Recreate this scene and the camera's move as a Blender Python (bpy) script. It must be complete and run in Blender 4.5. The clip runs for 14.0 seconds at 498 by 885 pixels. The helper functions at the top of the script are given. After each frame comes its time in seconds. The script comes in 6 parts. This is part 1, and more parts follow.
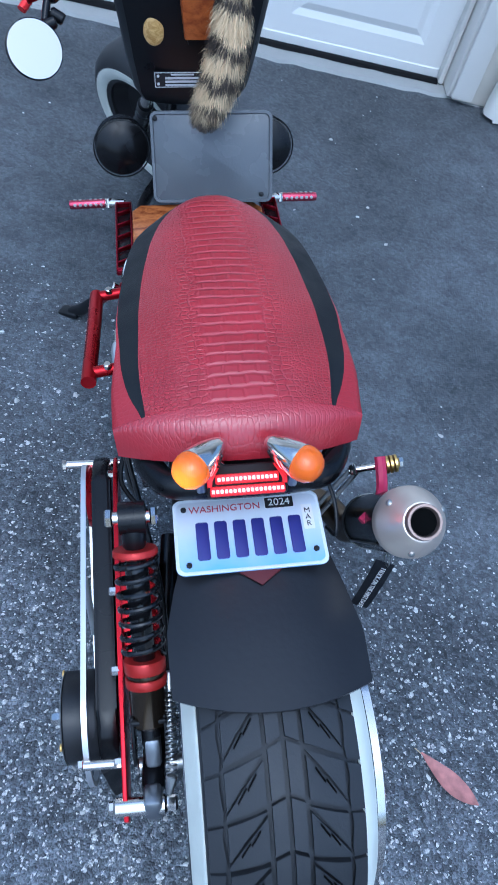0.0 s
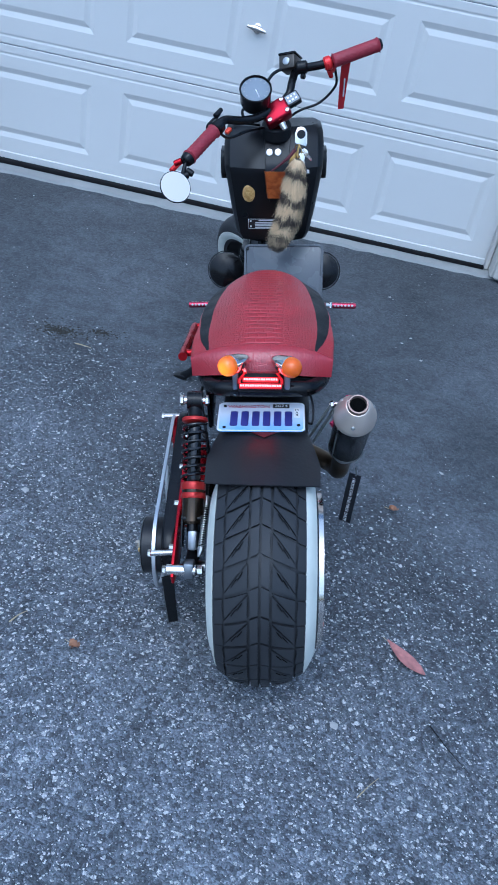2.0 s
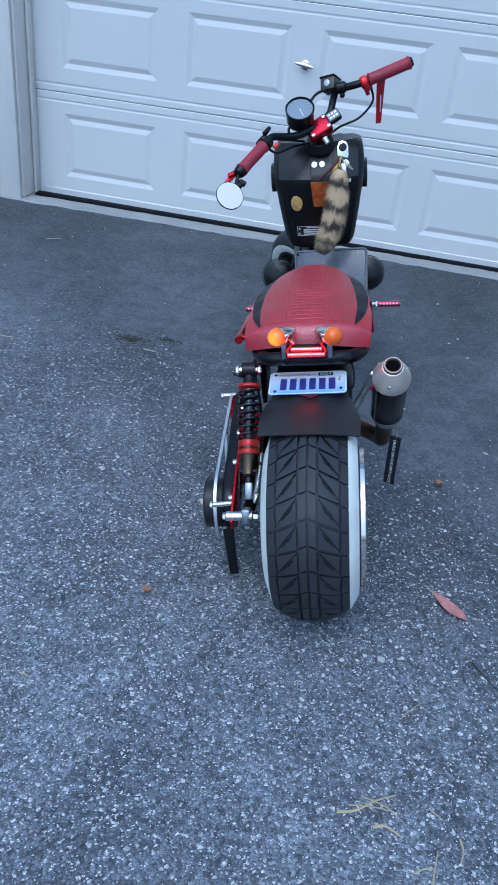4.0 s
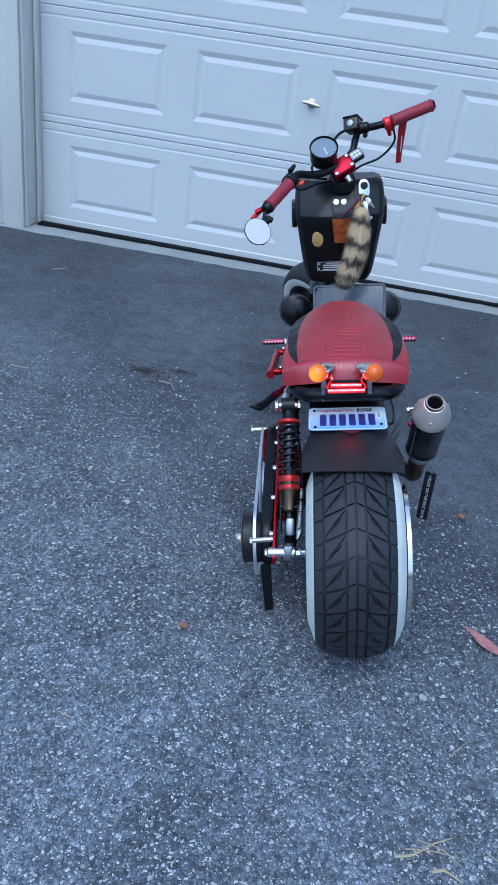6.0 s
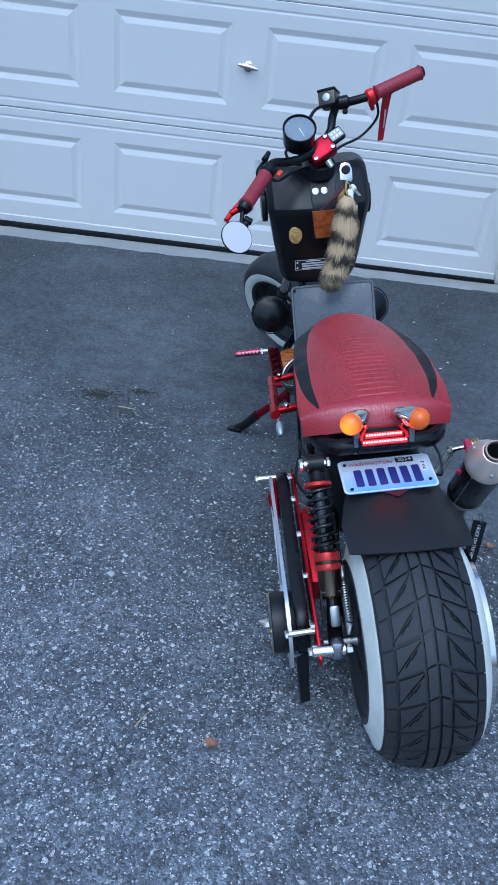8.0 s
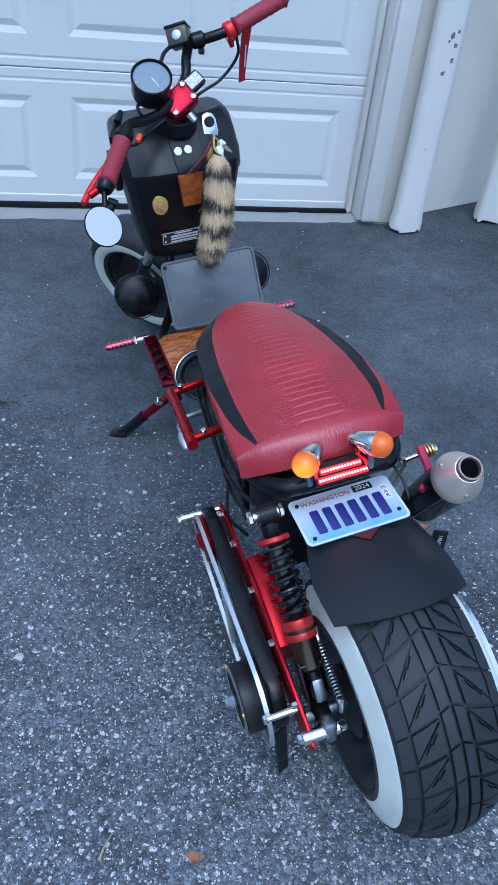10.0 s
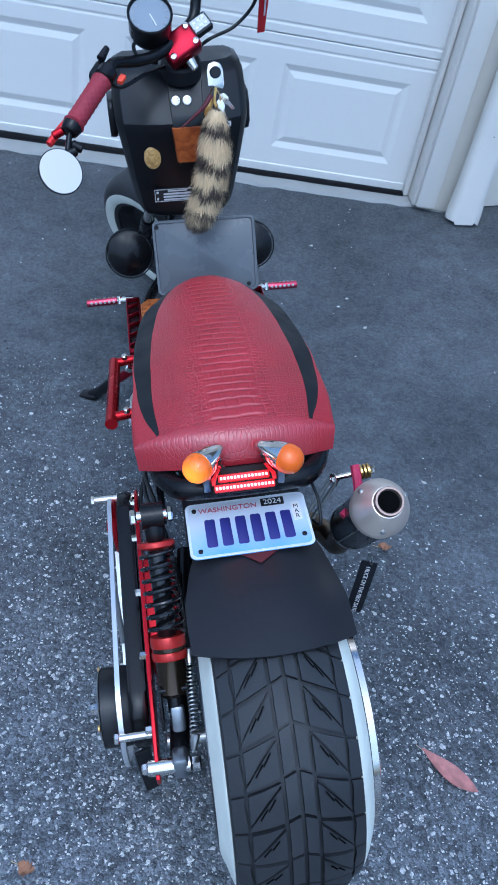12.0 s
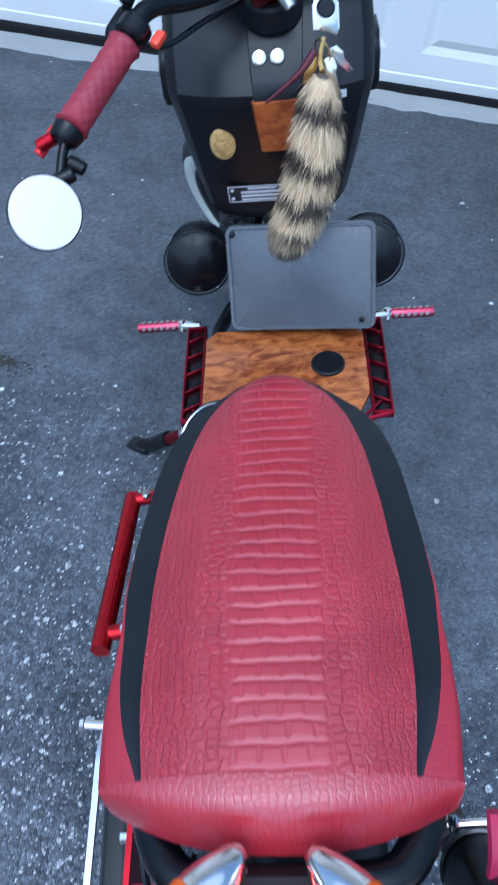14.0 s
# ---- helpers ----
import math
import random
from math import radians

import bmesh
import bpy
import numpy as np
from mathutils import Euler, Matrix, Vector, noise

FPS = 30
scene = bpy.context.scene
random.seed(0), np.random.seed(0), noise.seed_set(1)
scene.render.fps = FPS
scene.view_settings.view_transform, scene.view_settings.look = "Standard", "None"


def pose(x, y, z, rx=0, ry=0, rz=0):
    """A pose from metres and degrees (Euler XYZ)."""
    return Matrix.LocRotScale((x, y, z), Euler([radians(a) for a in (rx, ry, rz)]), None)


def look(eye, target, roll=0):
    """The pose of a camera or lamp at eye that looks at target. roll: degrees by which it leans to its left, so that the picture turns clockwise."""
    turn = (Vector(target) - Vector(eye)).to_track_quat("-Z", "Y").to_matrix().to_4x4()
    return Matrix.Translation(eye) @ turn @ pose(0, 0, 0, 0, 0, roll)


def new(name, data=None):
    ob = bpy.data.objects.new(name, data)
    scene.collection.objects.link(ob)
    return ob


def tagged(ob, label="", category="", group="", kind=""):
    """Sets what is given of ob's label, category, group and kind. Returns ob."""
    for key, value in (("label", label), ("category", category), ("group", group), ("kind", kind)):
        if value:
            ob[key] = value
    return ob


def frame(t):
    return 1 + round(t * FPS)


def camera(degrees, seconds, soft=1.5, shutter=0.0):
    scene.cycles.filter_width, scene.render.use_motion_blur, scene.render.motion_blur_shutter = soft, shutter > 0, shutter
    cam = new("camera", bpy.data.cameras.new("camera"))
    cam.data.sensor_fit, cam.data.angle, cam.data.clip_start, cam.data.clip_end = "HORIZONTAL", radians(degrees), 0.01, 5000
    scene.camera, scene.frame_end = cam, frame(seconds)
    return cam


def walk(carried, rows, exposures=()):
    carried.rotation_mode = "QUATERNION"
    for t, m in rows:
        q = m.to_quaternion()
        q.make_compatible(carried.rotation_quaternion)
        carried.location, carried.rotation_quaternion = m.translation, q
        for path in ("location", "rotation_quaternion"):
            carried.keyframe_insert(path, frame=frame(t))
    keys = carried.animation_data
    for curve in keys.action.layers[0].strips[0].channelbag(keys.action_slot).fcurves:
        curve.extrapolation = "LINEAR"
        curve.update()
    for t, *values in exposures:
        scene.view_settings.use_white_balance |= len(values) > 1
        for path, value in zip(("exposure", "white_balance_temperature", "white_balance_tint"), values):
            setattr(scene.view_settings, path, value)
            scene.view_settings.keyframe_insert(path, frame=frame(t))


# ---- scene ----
cam = camera(35.9, 14.0, shutter=0.2)
PATH = [
    (0, (-0.165, -0.387, 1.207), (0.137, 0.897, -0.296), 18.7),
    (0.2, (-0.108, -0.48, 1.217), (0.087, 0.867, -0.241), 15.0),
    (0.5, (-0.016, -0.623, 1.231), (0.072, 0.811, -0.16), 11.9),
    (0.7, (0.015, -0.709, 1.273), (0.055, 0.783, -0.099), 11.1),
    (1, (0.007, -0.8, 1.27), (0.005, 0.71, -0.041), 11.3),
    (1.5, (-0.028, -1.063, 1.284), (-0.082, 0.514, 0.055), 12.4),
    (2, (0.057, -1.19, 1.314), (-0.048, 0.441, 0.162), 11.5),
    (2.5, (0.22, -1.281, 1.287), (0.038, 0.364, 0.165), 9.1),
    (3, (0.255, -1.354, 1.284), (-0.006, 0.291, 0.178), 7.0),
    (3.5, (0.24, -1.405, 1.286), (-0.066, 0.241, 0.192), 6.1),
    (4, (0.147, -1.44, 1.285), (-0.151, 0.215, 0.203), 6.5),
    (4.2, (0.103, -1.464, 1.293), (-0.186, 0.196, 0.217), 6.9),
    (6.3, (-0.001, -1.46, 1.28), (-0.235, 0.25, 0.27), 7.9),
    (6.5, (-0.001, -1.398, 1.28), (-0.222, 0.313, 0.269), 7.8),
    (7, (0.011, -1.234, 1.267), (-0.185, 0.473, 0.243), 6.9),
    (7.5, (-0.084, -1.158, 1.262), (-0.211, 0.538, 0.21), 6.7),
    (8, (-0.258, -1.099, 1.273), (-0.287, 0.582, 0.191), 6.7),
    (8.2, (-0.294, -1.084, 1.272), (-0.3, 0.591, 0.179), 6.3),
    (10.3, (-0.473, -0.698, 1.285), (-0.042, 0.82, 0.057), 7.5),
    (10.5, (-0.53, -0.675, 1.283), (-0.093, 0.836, 0.047), 8.1),
    (11, (-0.552, -0.65, 1.305), (-0.126, 0.861, 0.066), 9.2),
    (11.5, (-0.332, -0.688, 1.297), (0.044, 0.859, 0.086), 10.6),
    (12, (-0.153, -0.637, 1.261), (0.08, 0.869, -0.034), 12.0),
    (12.3, (-0.094, -0.548, 1.231), (0.075, 0.904, -0.15), 13.2),
    (12.5, (-0.049, -0.449, 1.218), (0.062, 0.924, -0.233), 13.0),
    (12.7, (-0.024, -0.379, 1.209), (0.036, 0.937, -0.306), 13.2),
    (13, (0.016, -0.259, 1.169), (-0.072, 0.96, -0.414), 9.5),
    (13.2, (0.043, -0.186, 1.143), (-0.137, 1.009, -0.427), 7.4),
    (13.5, (0.018, -0.101, 1.138), (-0.231, 1.092, -0.439), 5.7),
    (13.7, (-0.020, -0.067, 1.140), (-0.246, 1.163, -0.407), 5.7),
    (14, (-0.1, 0.031, 1.191), (-0.143, 1.293, -0.36), 8.3),
]
walk(cam, [(t, look(eye, target, roll)) for t, eye, target, roll in PATH], exposures=[(0.0, 0.10, 4390, 2.5), (1.0, -0.05, 4390, 2.5), (2.5, -0.15, 4390, 2.5), (6.3, -0.22, 4390, 2.5), (8.2, -0.22, 4390, 2.5), (11.0, -0.05, 4390, 2.5), (12.0, -0.05, 4390, 2.5), (13.0, 0.15, 4390, 2.5), (14.0, 0.20, 4390, 2.5)])

# ---- world and sun ----
world = bpy.data.worlds.new("overcast_evening")
scene.world = world
world.use_nodes = True
wn = world.node_tree.nodes
wl = world.node_tree.links
sky = wn.new("ShaderNodeTexSky")
sky.sky_type = "NISHITA"
sky.sun_disc = False
sky.sun_elevation = radians(62)
sky.sun_rotation = radians(195)
sky.air_density, sky.dust_density, sky.ozone_density = 1.2, 6.0, 1.0
wl.new(sky.outputs[0], wn["Background"].inputs[0])
wn["Background"].inputs[1].default_value = 0.15
sun = new("sun", bpy.data.lights.new("sun", "SUN"))
sun.data.energy = 1.0
sun.data.angle = radians(115)
sun.data.color = (1.0, 0.95, 0.9)
sun.matrix_world = look((-0.4, -3.4, 6.6), (0, 0, 0))


# ---- materials ----
def nodes_of(name):
    m = bpy.data.materials.new(name)
    m.use_nodes = True
    return m, m.node_tree.nodes, m.node_tree.links, m.node_tree.nodes["Principled BSDF"]


def plain(name, color, rough=0.5, metal=0.0, grain=0.15, scale=60.0, bump=0.1, dist=0.001, coat=0.0, spots=0.0):
    """A painted, moulded or metal surface with fine and coarse variation."""
    m, n, l, b = nodes_of(name)
    co = n.new("ShaderNodeTexCoord")
    fine = n.new("ShaderNodeTexNoise")
    fine.inputs["Scale"].default_value, fine.inputs["Detail"].default_value = scale * 8, 4
    big = n.new("ShaderNodeTexNoise")
    big.inputs["Scale"].default_value, big.inputs["Detail"].default_value = scale * 0.35, 5
    for t in (fine, big):
        l.new(co.outputs["Object"], t.inputs["Vector"])
    mix = n.new("ShaderNodeMix")
    mix.data_type = "RGBA"
    mix.inputs["A"].default_value = (*[c * (1 - grain) for c in color], 1)
    mix.inputs["B"].default_value = (*[min(1, c * (1 + grain) + 0.01 * grain) for c in color], 1)
    l.new(big.outputs["Fac"], mix.inputs["Factor"])
    l.new(mix.outputs["Result"], b.inputs["Base Color"])
    mr = n.new("ShaderNodeMapRange")
    mr.inputs["From Min"].default_value, mr.inputs["From Max"].default_value = 0.3, 0.7
    mr.inputs["To Min"].default_value, mr.inputs["To Max"].default_value = max(0.02, rough * 0.8), min(1, rough * 1.25)
    l.new(big.outputs["Fac"], mr.inputs["Value"])
    l.new(mr.outputs["Result"], b.inputs["Roughness"])
    b.inputs["Metallic"].default_value = metal
    b.inputs["Coat Weight"].default_value = coat
    if max(color) < 0.02:
        b.inputs["Specular IOR Level"].default_value = 0.28
    bp = n.new("ShaderNodeBump")
    bp.inputs["Strength"].default_value, bp.inputs["Distance"].default_value = bump, dist
    l.new(fine.outputs["Fac"], bp.inputs["Height"])
    l.new(bp.outputs["Normal"], b.inputs["Normal"])
    return m


def asphalt():
    """Rolled asphalt: tarred stones of mixed tone, pale bare chips, and a smoother sealed stretch by the garage."""
    m, n, l, b = nodes_of("asphalt")
    co = n.new("ShaderNodeTexCoord")

    def noise_at(scale, detail, rough=0.5):
        t = n.new("ShaderNodeTexNoise")
        t.inputs["Scale"].default_value, t.inputs["Detail"].default_value, t.inputs["Roughness"].default_value = scale, detail, rough
        l.new(co.outputs["Object"], t.inputs["Vector"])
        return t.outputs["Fac"], t.outputs["Color"]

    def calc(op, a, c, d=None):
        t = n.new("ShaderNodeMath")
        t.operation = op
        for k, v in enumerate((a, c, d)):
            if v is None:
                continue
            if isinstance(v, (int, float)):
                t.inputs[k].default_value = v
            else:
                l.new(v, t.inputs[k])
        return t.outputs[0]

    def spread(v, a, c, x, y):
        t = n.new("ShaderNodeMapRange")
        for key, val in (("From Min", a), ("From Max", c), ("To Min", x), ("To Max", y)):
            if isinstance(val, (int, float)):
                t.inputs[key].default_value = val
            else:
                l.new(val, t.inputs[key])
        l.new(v, t.inputs["Value"])
        return t.outputs["Result"]

    def shifted(scale, amount):
        """Coordinates bent by noise, so that the stones are not round."""
        t = n.new("ShaderNodeVectorMath")
        t.operation = "MULTIPLY_ADD"
        t.inputs[1].default_value = (amount, amount, 0.0)
        l.new(noise_at(scale, 2)[1], t.inputs[0])
        l.new(co.outputs["Object"], t.inputs[2])
        return t.outputs[0]

    def stones(scale, vec, feature="F1"):
        t = n.new("ShaderNodeTexVoronoi")
        t.voronoi_dimensions = "2D"
        t.feature = feature
        t.inputs["Scale"].default_value = scale
        l.new(vec, t.inputs["Vector"])
        if feature != "F1":
            return t.outputs["Distance"], None
        c = n.new("ShaderNodeSeparateColor")
        l.new(t.outputs["Color"], c.inputs[0])
        return t.outputs["Distance"], c.outputs
    bent, fine_bent = shifted(70, 0.012), shifted(180, 0.0045)
    d1, c1 = stones(135, bent)
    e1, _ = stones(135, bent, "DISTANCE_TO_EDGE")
    d2, c2 = stones(330, fine_bent)
    d3, c3 = stones(62, fine_bent)
    worn = noise_at(1.6, 6)[0]
    blot = noise_at(3.7, 8, 0.62)[0]
    smear = noise_at(13.0, 8, 0.68)[0]
    grit = noise_at(420, 5)[0]
    sep = n.new("ShaderNodeSeparateXYZ")
    l.new(co.outputs["Object"], sep.inputs[0])
    # how far towards the garage, with a wavering border
    ahead = calc("ADD", calc("MULTIPLY_ADD", sep.outputs["X"], 0.34, sep.outputs["Y"]), calc("MULTIPLY_ADD", worn, 1.4, -0.7))
    seal = spread(ahead, 0.10, 1.02, 0.0, 1.0)
    # pale chips: ragged cores of some stones
    rag = calc("MULTIPLY_ADD", noise_at(520, 3)[0], 0.5, -0.25)

    def chips_of(dist, cols, sure, few, rmax):
        limit = spread(ahead, -0.02, 0.88, sure, few)
        size = spread(cols[1], 0.0, 1.0, rmax * 0.35, rmax)
        inside = calc("LESS_THAN", calc("ADD", dist, rag), size)
        return calc("MULTIPLY", calc("GREATER_THAN", cols[0], limit), inside)
    pale = calc("MAXIMUM", calc("MAXIMUM", chips_of(d1, c1, 0.900, 0.9994, 0.55), chips_of(d2, c2, 0.915, 0.9999, 0.66)), chips_of(d3, c3, 0.950, 0.9996, 0.36))
    tar = n.new("ShaderNodeMix")
    tar.data_type = "RGBA"
    tar.inputs["A"].default_value = (0.072, 0.079, 0.090, 1)
    tar.inputs["B"].default_value = (0.160, 0.171, 0.190, 1)
    l.new(spread(worn, 0.3, 0.72, 0.0, 1.0), tar.inputs["Factor"])
    rough_way = spread(seal, 0.0, 1.0, 1.0, 0.45)
    tone = calc("MULTIPLY", spread(c1[2], 0.0, 1.0, 0.50, 1.45), spread(c2[2], 0.0, 1.0, 0.50, 1.45))
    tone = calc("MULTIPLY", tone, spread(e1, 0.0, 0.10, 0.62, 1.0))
    tone = calc("MULTIPLY_ADD", calc("SUBTRACT", tone, 0.95), rough_way, 1.02)
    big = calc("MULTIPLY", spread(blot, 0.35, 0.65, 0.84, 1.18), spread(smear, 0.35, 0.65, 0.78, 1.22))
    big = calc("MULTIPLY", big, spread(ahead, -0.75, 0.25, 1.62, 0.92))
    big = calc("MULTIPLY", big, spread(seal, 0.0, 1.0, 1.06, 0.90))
    # darker still over the last stretch before the garage door, with a blotched border
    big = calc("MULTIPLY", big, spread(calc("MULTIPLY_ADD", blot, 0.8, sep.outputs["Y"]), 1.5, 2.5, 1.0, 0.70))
    toned = n.new("ShaderNodeVectorMath")
    toned.operation = "SCALE"
    l.new(tar.outputs["Result"], toned.inputs[0])
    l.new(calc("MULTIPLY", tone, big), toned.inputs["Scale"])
    stone = n.new("ShaderNodeMix")
    stone.data_type = "RGBA"
    stone.inputs["A"].default_value = (0.38, 0.38, 0.38, 1)
    stone.inputs["B"].default_value = (0.86, 0.86, 0.84, 1)
    l.new(c2[1], stone.inputs["Factor"])
    speck = n.new("ShaderNodeMix")
    speck.data_type = "RGBA"
    l.new(pale, speck.inputs["Factor"])
    l.new(toned.outputs[0], speck.inputs["A"])
    l.new(stone.outputs["Result"], speck.inputs["B"])
    l.new(speck.outputs["Result"], b.inputs["Base Color"])
    l.new(spread(c1[1], 0.0, 1.0, 0.55, 0.9), b.inputs["Roughness"])
    h = calc("MULTIPLY_ADD", spread(e1, 0.0, 0.40, 0.0, 0.45), spread(c1[0], 0.0, 1.0, 0.4, 1.2), calc("MULTIPLY_ADD", grit, 0.8, noise_at(150, 3)[0]))
    h = calc("MULTIPLY_ADD", d2, -0.35, h)
    bp = n.new("ShaderNodeBump")
    bp.inputs["Distance"].default_value = 0.0045
    l.new(spread(seal, 0.0, 1.0, 1.0, 0.55), bp.inputs["Strength"])
    l.new(h, bp.inputs["Height"])
    l.new(bp.outputs["Normal"], b.inputs["Normal"])
    return m


def croc(name="croc_leather", swing=None):
    """Dyed leather embossed with crocodile scales: wide bars along the spine, small beads to the sides."""
    m, n, l, b = nodes_of(name)
    co = n.new("ShaderNodeTexCoord")
    spot = co.outputs["Object"]
    if swing:
        # skirts and rear panel: the pattern runs along their own faces, fine scales only
        raw = n.new("ShaderNodeSeparateXYZ")
        l.new(spot, raw.inputs[0])
        com = n.new("ShaderNodeCombineXYZ")
        rise = n.new("ShaderNodeMath")
        rise.operation = "MULTIPLY_ADD"
        rise.inputs[1].default_value = -1.0 if swing == "X" else 0.25
        l.new(raw.outputs["Y" if swing == "X" else "X"], rise.inputs[0])
        l.new(raw.outputs["Z"], rise.inputs[2])
        l.new(raw.outputs[swing], com.inputs[0])
        l.new(rise.outputs[0], com.inputs[1])
        spot = com.outputs[0]
    warp = n.new("ShaderNodeTexNoise")
    warp.inputs["Scale"].default_value = 16
    l.new(spot, warp.inputs["Vector"])
    add = n.new("ShaderNodeVectorMath")
    add.operation = "MULTIPLY_ADD"
    add.inputs[1].default_value = (0.015, 0.014, 0.0)
    l.new(warp.outputs["Color"], add.inputs[0])
    l.new(spot, add.inputs[2])
    sep = n.new("ShaderNodeSeparateXYZ")
    l.new(add.outputs[0], sep.inputs[0])
    ab = n.new("ShaderNodeMath")
    ab.operation = "ABSOLUTE"
    l.new(sep.outputs["X"], ab.inputs[0])

    def scales(w, h, off, mortar):
        t = n.new("ShaderNodeTexBrick")
        t.inputs["Scale"].default_value = 1.0
        t.inputs["Brick Width"].default_value, t.inputs["Row Height"].default_value = w, h
        t.inputs["Mortar Size"].default_value, t.inputs["Mortar Smooth"].default_value = mortar, 1.0
        t.offset = off
        sh = n.new("ShaderNodeVectorMath")
        sh.operation = "ADD"
        sh.inputs[1].default_value = (w / 2, 0.0, 0.0)
        l.new(add.outputs[0], sh.inputs[0])
        l.new(sh.outputs[0], t.inputs["Vector"])
        return t

    def beads(w, h, groove):
        """Irregular small scales: 1 in the grooves, 0 on the scales."""
        mp = n.new("ShaderNodeMapping")
        mp.inputs["Scale"].default_value = (1 / w, 1 / h, 1)
        l.new(add.outputs[0], mp.inputs["Vector"])
        v = n.new("ShaderNodeTexVoronoi")
        v.voronoi_dimensions = "2D"
        v.feature = "DISTANCE_TO_EDGE"
        v.inputs["Scale"].default_value, v.inputs["Randomness"].default_value = 1.0, 0.62
        l.new(mp.outputs[0], v.inputs["Vector"])
        r = n.new("ShaderNodeMapRange")
        r.inputs["From Min"].default_value, r.inputs["From Max"].default_value = 0.0, groove
        r.inputs["To Min"].default_value, r.inputs["To Max"].default_value = 0.78, 0.0
        l.new(v.outputs["Distance"], r.inputs["Value"])
        return r.outputs["Result"]
    wide, mid, fine = scales(0.0860, 0.0165, 0.0, 0.0044), beads(0.0115, 0.0075, 0.17), beads(0.0066, 0.0046, 0.20)
    cross = scales(0.0205, 0.0165, 0.27, 0.0036)
    weak = n.new("ShaderNodeMath")
    weak.operation = "MULTIPLY"
    weak.inputs[1].default_value = 0.50
    l.new(cross.outputs["Fac"], weak.inputs[0])
    top = n.new("ShaderNodeMath")
    top.operation = "MAXIMUM"
    l.new(wide.outputs["Fac"], top.inputs[0])
    l.new(weak.outputs[0], top.inputs[1])
    last = top.outputs[0]
    for other, a, b_ in ((mid, 0.034, 0.048), (fine, 0.056, 0.080)) if not swing else ((mid, -9, -8), (fine, -9, -8)):
        side = n.new("ShaderNodeMapRange")
        side.inputs["From Min"].default_value, side.inputs["From Max"].default_value = a, b_
        l.new(ab.outputs[0], side.inputs["Value"])
        seam = n.new("ShaderNodeMix")
        l.new(side.outputs["Result"], seam.inputs["Factor"])
        l.new(last, seam.inputs["A"])
        l.new(other, seam.inputs["B"])
        last = seam.outputs["Result"]
    tone = n.new("ShaderNodeTexNoise")
    tone.inputs["Scale"].default_value, tone.inputs["Detail"].default_value = 14, 6
    l.new(co.outputs["Object"], tone.inputs["Vector"])
    skin = n.new("ShaderNodeMix")
    skin.data_type = "RGBA"
    skin.inputs["A"].default_value = (0.25, 0.011, 0.019, 1)
    skin.inputs["B"].default_value = (0.45, 0.026, 0.040, 1)
    l.new(tone.outputs["Fac"], skin.inputs["Factor"])
    fin = n.new("ShaderNodeMix")
    fin.data_type = "RGBA"
    fin.inputs["B"].default_value = (0.58, 0.15, 0.17, 1)
    k = n.new("ShaderNodeMath")
    k.operation = "MULTIPLY"
    k.inputs[1].default_value = 0.12 if swing else 0.40
    pw = n.new("ShaderNodeMath")
    pw.operation = "POWER"
    pw.inputs[1].default_value = 3.5
    l.new(last, pw.inputs[0])
    l.new(pw.outputs[0], k.inputs[0])
    l.new(k.outputs[0], fin.inputs["Factor"])
    l.new(skin.outputs["Result"], fin.inputs["A"])
    l.new(fin.outputs["Result"], b.inputs["Base Color"])
    b.inputs["Roughness"].default_value = 0.27 if swing == "X" else 0.36
    b.inputs["Specular IOR Level"].default_value = 0.75 if swing == "X" else 0.5
    b.inputs["Coat Weight"].default_value, b.inputs["Coat Roughness"].default_value = 0.2, 0.35
    bp = n.new("ShaderNodeBump")
    bp.invert = True
    bp.inputs["Strength"].default_value, bp.inputs["Distance"].default_value = 0.25 if swing else 0.85, 0.0017
    lines = n.new("ShaderNodeTexNoise")
    lines.inputs["Scale"].default_value, lines.inputs["Detail"].default_value = 1.0, 3
    ls = n.new("ShaderNodeMapping")
    ls.inputs["Scale"].default_value = (420, 60, 60)
    l.new(co.outputs["Object"], ls.inputs["Vector"])
    l.new(ls.outputs[0], lines.inputs["Vector"])
    ht = n.new("ShaderNodeMath")
    ht.operation = "MULTIPLY_ADD"
    ht.inputs[1].default_value = 0.02
    l.new(lines.outputs["Fac"], ht.inputs[0])
    l.new(last, ht.inputs[2])
    l.new(ht.outputs[0], bp.inputs["Height"])
    l.new(bp.outputs["Normal"], b.inputs["Normal"])
    return m


